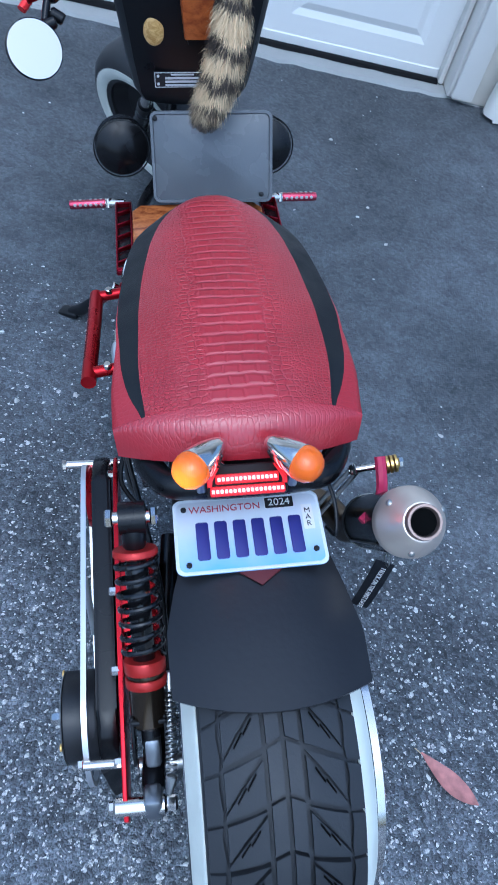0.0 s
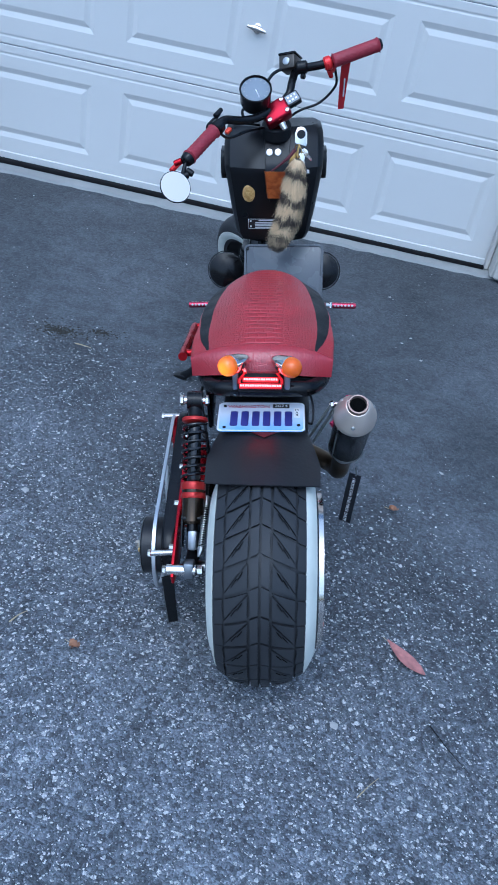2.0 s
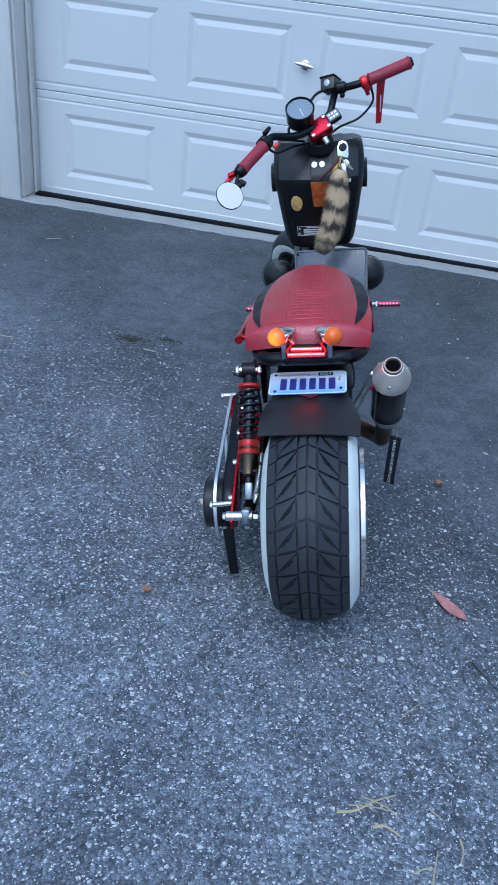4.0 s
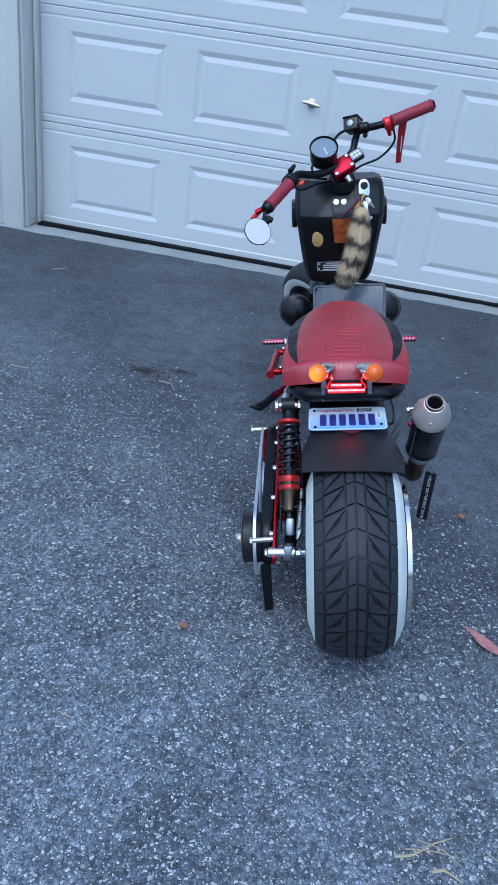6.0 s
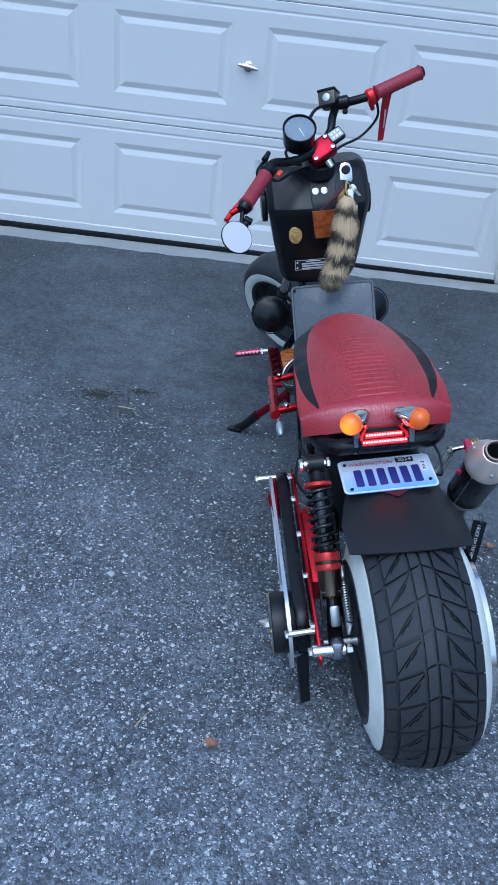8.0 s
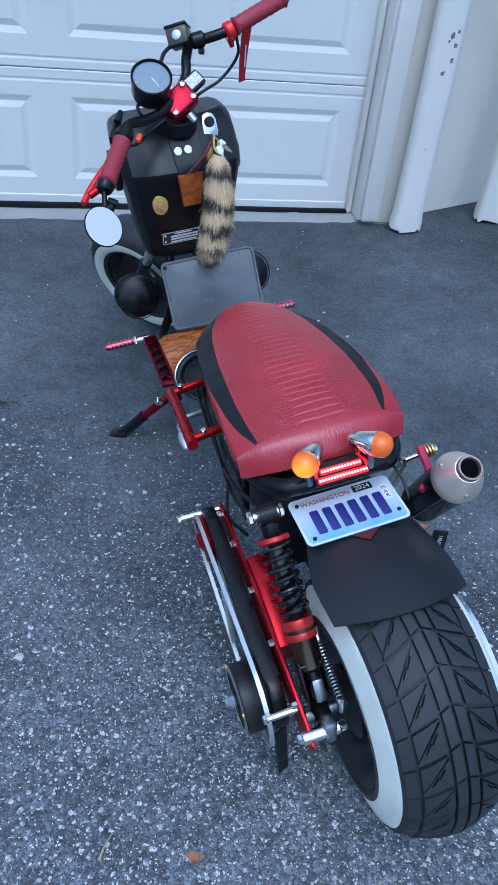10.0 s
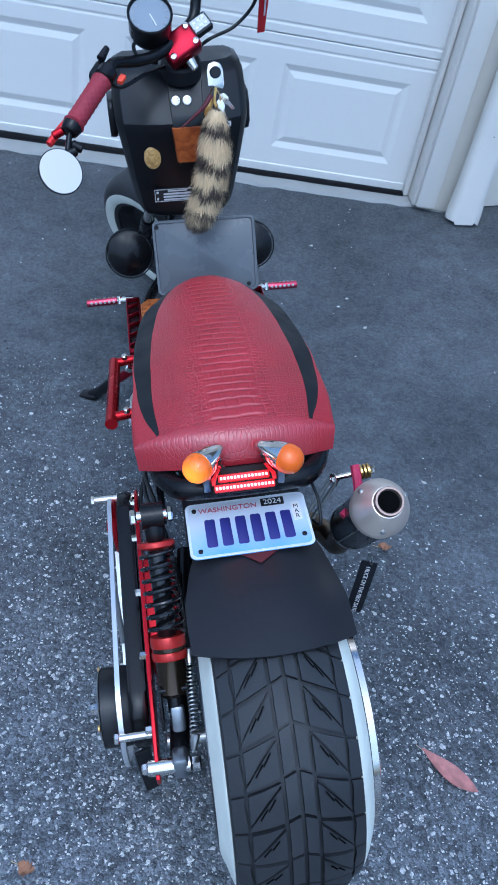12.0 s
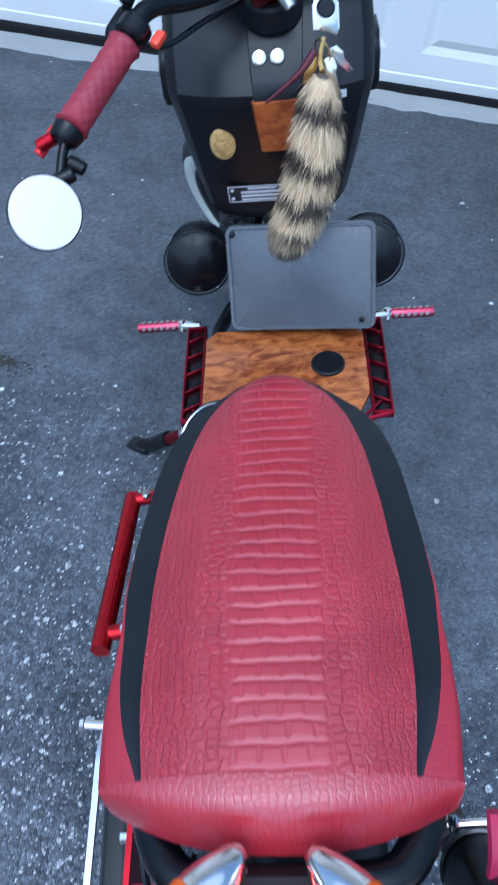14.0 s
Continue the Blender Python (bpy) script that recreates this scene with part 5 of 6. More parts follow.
block(bm, (-0.140, -0.056, 0.272), (0.022, 0.030, 0.034), Euler((radians(-20), 0, 0)).to_matrix(), 0.006)
P("arm_lug", bm, ALLOY, arm, "bare alloy lug")
bm = bmesh.new()
tube(bm, [(-0.14, -0.04, 0.265), (-0.135, 0.02, 0.262), (-0.12, 0.12, 0.28), (-0.10, 0.28, 0.31)], 0.014, 10)
P("swing_arm", bm, SATIN, scooter, "black swing arm")
bm = bmesh.new()
a0, a1 = Vector((-0.113, 0.050, 0.338)), Vector((-0.116, -0.042, 0.318))
x, y, z = basis(a1 - a0)
L = (a1 - a0).length
tube(bm, [a0 + z * (L * i / 170) + (x * math.cos(i * 0.628) + y * math.sin(i * 0.628)) * 0.0058 for i in range(171)], 0.0011, 5, 1, False)
spring = P("brake_spring", bm, STEEL, scooter, "thin return spring")
bm = bmesh.new()
rod(bm, a1, a1 + Vector((-0.004, -0.016, -0.012)), 0.007, 0.004, 8)
P("spring_end", bm, STEEL, spring)
bm = bmesh.new()
rod(bm, a0, a0 + Vector((0, 0.02, 0.012)), 0.008, 0.008, 10)
P("spring_end", bm, STEEL, spring)

# -- cables along the left frame
for pts, r in (([(-0.13, 0.70, 0.40), (-0.142, 0.50, 0.385), (-0.150, 0.36, 0.42), (-0.135, 0.25, 0.45), (-0.115, 0.15, 0.40), (-0.113, 0.06, 0.345)], 0.0035),
               ([(-0.125, 0.66, 0.43), (-0.148, 0.44, 0.40), (-0.152, 0.33, 0.40), (-0.125, 0.24, 0.43)], 0.003),
               ([(0.09, 0.235, 0.50), (0.098, 0.20, 0.485), (0.096, 0.17, 0.465), (0.09, 0.19, 0.45)], 0.0025),
               ([(-0.15, 0.40, 0.39), (-0.165, 0.36, 0.345), (-0.14, 0.33, 0.31)], 0.0035)):
    bm = bmesh.new()
    tube(bm, pts, r, 8, 8)
    P("cable", bm, BLACK, scooter)

# -- exhaust
E0, E1 = Vector((0.1765, 0.264, 0.334)), Vector((0.181, 0.135, 0.5325))
ED = (E1 - E0).normalized()
EL = (E1 - E0).length
bm = bmesh.new()
lathe(bm, [(0.024, 0), (0.034, 0.006), (0.0375, 0.012), (0.0402, EL - 0.060), (0.037, EL - 0.058)], E0, ED, 40)
muffler = P("muffler", bm, carbon(), scooter, "short carbon muffler with steel end cone", 40)
bm = bmesh.new()
lathe(bm, [(0.0408, EL - 0.066), (0.0428, EL - 0.063), (0.0428, EL - 0.050), (0.0420, EL - 0.047), (0.0255, EL - 0.012), (0.0225, EL - 0.0085), (0.0205, EL - 0.008)], E0, ED, 40, False, False)
cone = P("end_cone", bm, CONEM, muffler, "brushed steel end cone", 16)
bm = bmesh.new()
lathe(bm, [(0.0156, EL - 0.006), (0.0153, EL - 0.060), (0.0, EL - 0.062)], E0, ED, 28)
P("bore", bm, SOOT_SIPE, cone, "sooty dark outlet")
bm = bmesh.new()
lathe(bm, [(0.0212, EL - 0.010), (0.0208, EL - 0.001), (0.0200, EL + 0.0005), (0.0172, EL + 0.0005), (0.0158, EL - 0.002), (0.0156, EL - 0.006)], E0, ED, 40, False, False)
P("outlet_lip", bm, plain("heated_steel_lip", (0.34, 0.25, 0.21), 0.38, 0.8, 0.3, 60, 0.1), cone, "heat-browned outlet lip")
for k in range(3):
    a = 2 * math.pi * k / 3 + 0.3
    x, y, z = basis(ED)
    d = x * math.cos(a) + y * math.sin(a)
    bm = bmesh.new()
    lathe(bm, [(0.0042, -0.002), (0.0042, 0.001), (0.0025, 0.0025), (0, 0.003)], E0 + z * (EL - 0.036) + d * 0.0372, d + z * 0.5, 10)
    P("rivet", bm, STEEL, cone)
for ang in (35, 215):
    x, y, z = basis(ED)
    d = x * math.cos(radians(ang)) + y * math.sin(radians(ang))
    bm = bmesh.new()
    tube(bm, [E0 + ED * 0.012 + d * 0.0385, E0 + ED * 0.08 + d * 0.0402, E0 + ED * (EL - 0.060) + d * 0.0416], 0.0016, 6, 3)
    P("seam_bead", bm, STEEL, muffler, "bright folded seam")
bm = bmesh.new()
lathe(bm, [(0.0376, 0.010), (0.0394, 0.012), (0.0394, 0.016), (0.0380, 0.018)], E0, ED, 40, False, False)
P("band", bm, STEEL, muffler)
bm = bmesh.new()
tube(bm, [E0 + ED * 0.01, E0 - ED * 0.06 + Vector((-0.003, -0.004, 0)), (0.169, 0.316, 0.236), (0.152, 0.372, 0.214), (0.07, 0.43, 0.225)], 0.0215, 16, 8)
pipe = P("exhaust_pipe", bm, BRONZE, scooter, "heat-tinted bronze exhaust pipe")
bm = bmesh.new()
lathe(bm, [(0.0225, -0.03), (0.0265, -0.028), (0.0265, -0.014), (0.0225, -0.012)], E0, ED, 20)
P("clamp", bm, STEEL, pipe)
bm = bmesh.new()
tube(bm, [(0.156, 0.281, 0.445), (0.105, 0.272, 0.345)], 0.0032, 8, 3)
P("stay", bm, STEEL, muffler)
bm = bmesh.new()
tube(bm, [(0.144, 0.281, 0.447), (0.092, 0.272, 0.350)], 0.0032, 8, 3)
P("stay", bm, STEEL, muffler)
bm = bmesh.new()
rod(bm, (0.136, 0.278, 0.440), (0.203, 0.278, 0.450), 0.0045, segs=10)
rod(bm, (0.138, 0.278, 0.440), (0.147, 0.278, 0.442), 0.008, segs=6)
rod(bm, (0.201, 0.278, 0.450), (0.208, 0.278, 0.451), 0.007, segs=6)
bolt = P("hanger_bolt", bm, CHROME, muffler)
bm = bmesh.new()
for k in range(3):
    lathe(bm, [(0.007, 0), (0.0118, 0.001), (0.0118, 0.0044), (0.007, 0.0052)], (0.184 + k * 0.0056, 0.278, 0.447 + k * 0.001), (1, 0, 0.14), 18)
P("gold_spacer", bm, GOLD, bolt, "gold washers")
bm = bmesh.new()
tube(bm, [(0.177, 0.284, 0.458), (0.177, 0.270, 0.449), (0.174, 0.245, 0.440), (0.160, 0.215, 0.448), (0.138, 0.198, 0.440)], 0.0075, 8, 6)
P("red_strap", bm, plain("pink_red_strap", (0.45, 0.02, 0.08), 0.5, 0, 0.2, 40, 0.2), muffler, "pinkish red hanger strap")

# -- front: battery box, headlamps, wheel, shield
PC = Vector((0.034, 1.128, 0.378))
PU, PV = Vector((0.985, -0.12, 0.05)).normalized(), Vector((0.03, 0.44, 0.88)).normalized()
PV = (PV - PU * PV.dot(PU)).normalized()
PN = PU.cross(PV)
bm = bmesh.new()
plate(bm, rounded(0.246, 0.176, 0.014), PC - PN * 0.004, PU, PV, 0.012, 0.003)
battery_lid = P("battery_lid", bm, PADM, scooter, "flat dark grey battery box lid")
bm = bmesh.new()
oo, ii = rounded(0.246, 0.176, 0.014), rounded(0.234, 0.164, 0.010)
ring_join(bm, [[PC + PU * a + PV * c + PN * 0.0015 for a, c in oo], [PC + PU * a * 0.99 + PV * c * 0.99 + PN * 0.0055 for a, c in oo], [PC + PU * a + PV * c + PN * 0.0055 for a, c in ii], [PC + PU * a * 0.985 + PV * c * 0.985 + PN * 0.002 for a, c in ii]], True, False, False)
P("lid_rim", bm, PADM, battery_lid)
bm = bmesh.new()
block(bm, PC - PN * 0.06, (0.23, 0.15, 0.10), axes(PU, PV), 0.012)
P("box_body", bm, BLACK, battery_lid)
for a, c in ((-0.112, 0.074), (0.100, -0.072)):
    bm = bmesh.new()
    lathe(bm, [(0.005, 0.0), (0.005, 0.003), (0.003, 0.004)], PC + PU * a + PV * c + PN * 0.002, PN, 12)
    P("lid_screw", bm, INK, battery_lid)
for c, s in ((Vector((-0.148, 1.222, 0.350)), -1), (Vector((0.156, 1.212, 0.352)), 1)):
    ax = Vector((-0.05 * s, -0.92, 0.36)).normalized()
    bm = bmesh.new()
    lathe(bm, [(0.0497, -0.085), (0.0552, -0.082), (0.0561, -0.070), (0.0524, -0.066), (0.0520, -0.012), (0.0552, -0.008), (0.0561, 0.0), (0.0534, 0.005), (0.0497, 0.006), (0.0414, 0.011), (0.0230, 0.017), (0.0, 0.019)], c, ax, 40)
    lamp = P("headlamp", bm, SATIN, scooter, "round gloss black headlamp shell", 40)
    bm = bmesh.new()
    wheel_lathe(bm, [(0.0009, 0.0592), (0.0037, 0.0605), (0.0055, 0.059), (0.0028, 0.0575)], c, ax, 40)
    P("shell_rim", bm, BLACK, lamp)
    bm = bmesh.new()
    lathe(bm, [(0.052, 0), (0.0414, 0.012), (0.0230, 0.019), (0, 0.021)], c - ax * 0.083, -ax, 32)
    P("headlamp_glass", bm, GAUGEM, lamp)

FWC, FTURN = Vector((-0.055, 1.60, 0.212)), radians(38)
FAX = Vector((math.cos(FTURN), math.sin(FTURN), 0.28)).normalized()
bm = bmesh.new()
fp = [(0.055, 0.125), (0.066, 0.150), (0.062, 0.175), (0.045, 0.194), (0.02, 0.203), (-0.02, 0.203), (-0.045, 0.194), (-0.062, 0.175), (-0.066, 0.150), (-0.055, 0.125)]
wheel_lathe(bm, fp, FWC, FAX, 64)
ft = P("front_tyre", bm, RUBBER, scooter, "black front tyre with whitewalls, steered to one side", 60)
for s in (1, -1):
    bm = bmesh.new()
    wheel_lathe(bm, [(s * 0.0610, 0.136), (s * 0.0675, 0.150), (s * 0.0655, 0.167), (s * 0.0640, 0.165), (s * 0.064, 0.150), (s * 0.0575, 0.136)], FWC, FAX, 64)
    P("whitewall", bm, WHITEWALL, ft)
bm = bmesh.new()
wheel_lathe(bm, [(0.05, 0.128), (0.02, 0.10), (0.012, 0.03), (-0.012, 0.03), (-0.02, 0.10), (-0.05, 0.128)], FWC, FAX, 48)
fr = P("front_rim", bm, DARKMETAL, scooter, "dark front rim")
bm = bmesh.new()
rod(bm, FWC - FAX * 0.09, FWC + FAX * 0.09, 0.010)
P("axle", bm, STEEL, fr)
for s in (-1, 1):
    bm = bmesh.new()
    f0 = FWC + FAX * s * 0.085
    f1 = Vector((0.0, 1.26, 0.56)) + FAX * s * 0.085
    rod(bm, f0, f0 + (f1 - f0) * 0.5, 0.020, 0.018)
    leg = P("fork_leg", bm, SATIN, scooter, "black front fork leg")
    bm = bmesh.new()
    rod(bm, f0 + (f1 - f0) * 0.5, f1, 0.014)
    P("stanchion", bm, CHROME, leg)
bm = bmesh.new()
block(bm, (0.0, 1.27, 0.57), (0.22, 0.06, 0.03), Euler((0, 0, FTURN)).to_matrix(), 0.008)
P("fork_yoke", bm, REDP, scooter, "red lower fork yoke")

SHIELD = [(0.452, 0.086, 1.200, 1.29), (0.462, 0.104, 1.182, 1.30), (0.485, 0.113, 1.168, 1.31), (0.56, 0.125, 1.145, 1.32), (0.64, 0.135, 1.123, 1.33), (0.675, 0.140, 1.114, 1.33), (0.690, 0.142, 1.111, 1.33), (0.700, 0.1425, 1.112, 1.33), (0.710, 0.143, 1.119, 1.33), (0.743, 0.144, 1.145, 1.33), (0.774, 0.142, 1.171, 1.33), (0.787, 0.137, 1.184, 1.32), (0.794, 0.126, 1.197, 1.31)]


def shield_ring(z, w, yb, yf):
    ring = []
    sweep = 0.030
    n = 9
    for i in range(n + 1):
        x = -w * 0.88 + 1.76 * w * i / n
        ring.append(Vector((x, yb + sweep * (abs(x) / w) ** 2.6, z)))
    r = 0.02
    ring.append(Vector((w * 0.96, yb + sweep + 0.006, z)))
    ring.append(Vector((w, yb + sweep + r, z)))
    ring.append(Vector((w * 0.99, yf - r, z)))
    ring.append(Vector((w * 0.90, yf, z)))
    ring.append(Vector((-w * 0.90, yf, z)))
    ring.append(Vector((-w * 0.99, yf - r, z)))
    ring.append(Vector((-w, yb + sweep + r, z)))
    ring.append(Vector((-w * 0.96, yb + sweep + 0.006, z)))
    return ring


def shield_y(x, z):
    w, yb = lerp_table([(a, b) for a, b, c, d in SHIELD], z), lerp_table([(a, c) for a, b, c, d in SHIELD], z)
    return yb + 0.030 * (abs(x) / w) ** 2.6


bm = bmesh.new()
ring_join(bm, [shield_ring(*r) for r in SHIELD])
for v in bm.verts:
    v.co.x += 0.002 * min(1, max(0, (v.co.z - 0.50) / 0.15))
shield = P("leg_shield", bm, BLACK, scooter, "black plastic leg shield with a boxy front body", 20)
# middle panel, slightly proud
bm = bmesh.new()
pz = [(0.600, 0.022), (0.66, 0.030), (0.695, 0.034), (0.715, 0.035), (0.765, 0.038), (0.785, 0.040)]
rings = []
for z, w in pz:
    rings.append([Vector((0.012 + w * t, shield_y(0.012 + w * t, z) - (0.004 if abs(t) < 1 else -0.002), z)) for t in (-1, -0.94, 0, 0.94, 1)])
ring_join(bm, rings, False)
P("middle_panel", bm, BLACK, shield, "", 42)
bm = bmesh.new()
strip = [(0.612, -0.016, 0.030), (0.65, -0.020, 0.034), (0.693, -0.024, 0.040)]
rings = []
for z, xa, xb in strip:
    rings.append([Vector((xa + (xb - xa) * t, shield_y(xa + (xb - xa) * t, z) - (0.0075 if 0 < t < 1 else 0.001), z)) for t in (0, 0.05, 0.5, 0.95, 1)])
rings = [[p + Vector((0, 0.008, -0.001)) for p in rings[0]]] + rings + [[p + Vector((0, 0.008, 0.001)) for p in rings[-1]]]
ring_join(bm, rings, False)
P("wood_inlay", bm, WOOD2, shield, "reddish burl wood inlay")
for s in (-1, 1):
    bm = bmesh.new()
    plate(bm, rounded(0.09, 0.080, 0.02), (s * 0.148 + 0.001, 1.250, 0.682), (0, 1, 0), (0, 0.08, 1), 0.016, 0.006)
    P("side_fin", bm, BLACK, shield, "black side cover")
bm = bmesh.new()
c = Vector((-0.070, shield_y(-0.070, 0.624), 0.624))
bx = axes((1, -0.10, 0), (0, -0.12, 1))
ring = [(0.0185 * math.cos(6.2832 * i / 28), 0.026 * math.sin(6.2832 * i / 28)) for i in range(28)]
rings = []
for k, h in ((1.0, -0.002), (1.0, 0.0025), (0.92, 0.004), (0.80, 0.0045), (0.5, 0.0065), (0.02, 0.0075)):
    rings.append([c + bx @ Vector((a * k, b * k, h)) for a, b in ring])
ring_join(bm, rings)
P("badge", bm, burl("gold_oval", (0.45, 0.25, 0.06), (0.75, 0.52, 0.20), 0.3, 60), shield, "oval golden badge")
bm = bmesh.new()
lc = Vector((-0.026, shield_y(-0.026, 0.526) - 0.0015, 0.526))
lb = axes((1, -0.02, 0), (0, -0.28, 1))
plate(bm, rounded(0.096, 0.036, 0.002, 2), lc, lb.col[0], lb.col[1], 0.002, 0.0005)
tag = P("data_label", bm, plain("label_black", (0.020, 0.016, 0.018), 0.8, 0, 0.2, 30, 0.02), shield, "dark data label with pale rows")
for a, b, w, h in ((0.006, 0.012, 0.044, 0.0035), (0.008, 0.004, 0.07, 0.005), (0.008, -0.004, 0.07, 0.005), (0.006, -0.012, 0.066, 0.004), (-0.04, 0.009, 0.005, 0.006), (-0.04, -0.009, 0.005, 0.006)):
    bm = bmesh.new()
    plate(bm, rounded(w, h, 0.0008, 1), lc + lb @ Vector((a, b, 0.0012)), lb.col[0], lb.col[1], 0.0008)
    P("text_bar", bm, WHITEINK, tag)
for a, b, w, h in ((0, 0.0165, 0.092, 0.0014), (0, -0.0165, 0.092, 0.0014), (-0.046, 0, 0.0014, 0.034), (0.046, 0, 0.0014, 0.034)):
    bm = bmesh.new()
    plate(bm, rounded(w, h, 0.0005, 1), lc + lb @ Vector((a, b, 0.0012)), lb.col[0], lb.col[1], 0.0008)
    P("border_bar", bm, WHITEINK, tag)
bm = bmesh.new()
c = Vector((0.092, shield_y(0.092, 0.690) - 0.001, 0.690))
plate(bm, rounded(0.024, 0.010, 0.001, 2), c, (1, 0.1, 0), (0, -0.1, 1), 0.002)
st = P("sticker", bm, WHITEINK, shield, "small white sticker with a red bar")
bm = bmesh.new()
plate(bm, rounded(0.012, 0.003, 0.0006, 1), c + Vector((0, -0.0015, 0)), (1, 0.1, 0), (0, -0.1, 1), 0.001)
P("text_bar", bm, REDP, st)
for x in (-0.010, 0.014):
    z = 0.738
    c = Vector((x, shield_y(x, z) - 0.004, z))
    bm = bmesh.new()
    lathe(bm, [(0.010, 0), (0.0108, 0.002), (0.009, 0.005), (0.0065, 0.0055), (0.006, 0.004), (0, 0.004)], c, (0, -0.9, 0.42), 20)
    P("push_button", bm, CHROME, shield, "chrome push button")
KC = Vector((0.079, shield_y(0.079, 0.768), 0.768))
KB = axes((1, 0.08, 0), (0.0, 0.36, 0.93))
bm = bmesh.new()
plate(bm, rounded(0.034, 0.062, 0.0165, 6), KC + KB.col[2] * 0.002, KB.col[0], KB.col[1], 0.008, 0.002)
lock = P("key_switch", bm, CHROME, shield, "chrome ignition lock plate")
bm = bmesh.new()
lathe(bm, [(0.012, 0), (0.012, 0.007), (0.010, 0.009), (0, 0.009)], KC + KB.col[2] * 0.004 + KB.col[1] * 0.01, KB.col[2], 20)
P("lock_barrel", bm, BLACK, lock)
bm = bmesh.new()
lathe(bm, [(0.042, -0.02), (0.042, 0.010), (0.038, 0.014), (0.030, 0.014), (0.028, 0.004)], (0.009, 1.178, 0.795), (0, -0.3, 1), 32)
P("stem_collar", bm, VINYL, shield, "black rubber steering collar")

# -- handlebar
bm = bmesh.new()
rod(bm, (0.008, 1.185, 0.775), (0.010, 1.150, 0.835), 0.019, 0.018, 18)
stem = P("stem", bm, MAROON_AN, scooter, "red anodised steering stem")
CB = axes((0.85, 0.25, 0.42), (-0.35, 0.60, 0.62))
CC = Vector((0.008, 1.142, 0.842))
bm = bmesh.new()
block(bm, CC, (0.074, 0.056, 0.038), CB, 0.007, 3)
clampb = P("bar_clamp", bm, MAROON_AN, scooter, "red anodised handlebar clamp")
for a in (-0.027, 0.027):
    for b in (-0.018, 0.018):
        bm = bmesh.new()
        lathe(bm, [(0.0062, 0), (0.0062, 0.005), (0.004, 0.006), (0.0035, 0.003), (0, 0.003)], CC + CB @ Vector((a, b, 0.018)), CB.col[2], 12)
        P("clamp_bolt", bm, CHROME, clampb)
bm = bmesh.new()
rod(bm, CC + CB @ Vector((0.0, -0.030, -0.004)), CC + CB @ Vector((0.0, -0.052, -0.010)), 0.010, 0.008, 14)
P("end_bolt", bm, CHROME, clampb)
GL0, GL1 = Vector((-0.152, 0.992, 0.832)), Vector((-0.212, 0.896, 0.788))
GR0, GR1 = Vector((0.158, 1.175, 0.966)), Vector((0.283, 1.192, 1.005))
bm = bmesh.new()
tube(bm, [GL1, GL0, (-0.128, 1.035, 0.848), (-0.088, 1.075, 0.838), (-0.045, 1.105, 0.838), (0.0, 1.148, 0.852), (0.040, 1.190, 0.878), (0.052, 1.208, 0.915), (0.066, 1.202, 0.945), (0.10, 1.182, 0.952), GR0, GR1], 0.0112, 12, 6)
bar = P("handlebar", bm, SATIN, scooter, "black bent handlebar")


def grip(a, b, twist):
    """A ribbed rubber grip with flanges."""
    bm = bmesh.new()
    d = b - a
    L = d.length
    x, y, z = basis(d)
    segs, rows = 36, 34
    rings = []
    for i in range(rows + 1):
        t = i / rows
        ring = []
        for k in range(segs):
            an = 2 * math.pi * k / segs
            rb = 0.0170 + 0.0015 * (math.sin(an * 9 + t * L * 420) * 0.5 + 0.5 * math.sin(an * 9 - t * L * 420))
            if t < 0.05 or t > 0.96:
                rb = 0.0200
            if i in (0, rows):
                rb = 0.0150
            ring.append(a + z * (L * t) + (x * math.cos(an) + y * math.sin(an)) * rb)
        rings.append(ring)
    ring_join(bm, rings)
    return bm


P("grip", grip(GL0, GL1, 1), REDGRIP, bar, "red ribbed rubber grip", 60)
P("grip", grip(GR0, GR1, 1), REDGRIP, bar, "red ribbed rubber grip", 60)
dR = (GR1 - GR0).normalized()
dL = (GL1 - GL0).normalized()
bm = bmesh.new()
rod(bm, GR1, GR1 + dR * 0.006, 0.015, 0.013, 16)
P("bar_end", bm, BLACK, bar)
# right perch and lever
bm = bmesh.new()
rod(bm, GR0 - dR * 0.024, GR0 - dR * 0.002, 0.0185, 0.0185, 16)
block(bm, GR0 - dR * 0.010 + Vector((0.006, 0.018, -0.012)), (0.024, 0.038, 0.026), axes(dR, (0, 0.8, -0.6)), 0.006)
BRIGHTRED = plain("bright_red_anodised", (0.72, 0.022, 0.025), 0.28, 0.4, 0.15, 30, 0.05)
rl = P("right_lever", bm, BRIGHTRED, scooter, "bright red brake lever")
bm = bmesh.new()
rod(bm, GR0 - dR * 0.012 + Vector((0.004, 0.016, -0.016)), GR0 - dR * 0.012 + Vector((0.012, 0.030, -0.040)), 0.0085, 0.006, 12)
P("lever_pivot", bm, BRIGHTRED, rl)
# cloth streamer tied under the grip
bm = bmesh.new()
rings = []
for i in range(9):
    t = i / 8
    c = Vector((0.197, 1.200, 0.960)).lerp(Vector((0.193, 1.262, 0.828)), t) + Vector((0, 0.006 * math.sin(3 * t), 0))
    u = Vector((0.95, 0.30, 0.04)) * (0.0130 - 0.0045 * t)
    w = Vector((-0.0004, 0.0010, 0.0004))
    rings.append([c - u - w, c + u - w, c + u + w, c - u + w])
ring_join(bm, rings)
streamer = P("streamer", bm, plain("red_ribbon", (0.46, 0.012, 0.020), 0.55, 0, 0.2, 60, 0.3), rl, "red cloth streamer with a pale printed line")
bm = bmesh.new()
plate(bm, rounded(0.0035, 0.058, 0.0016, 2), (0.1975, 1.2340, 0.890), (0.95, 0.30, 0.04), (0.0, 0.42, -0.91), 0.0016)
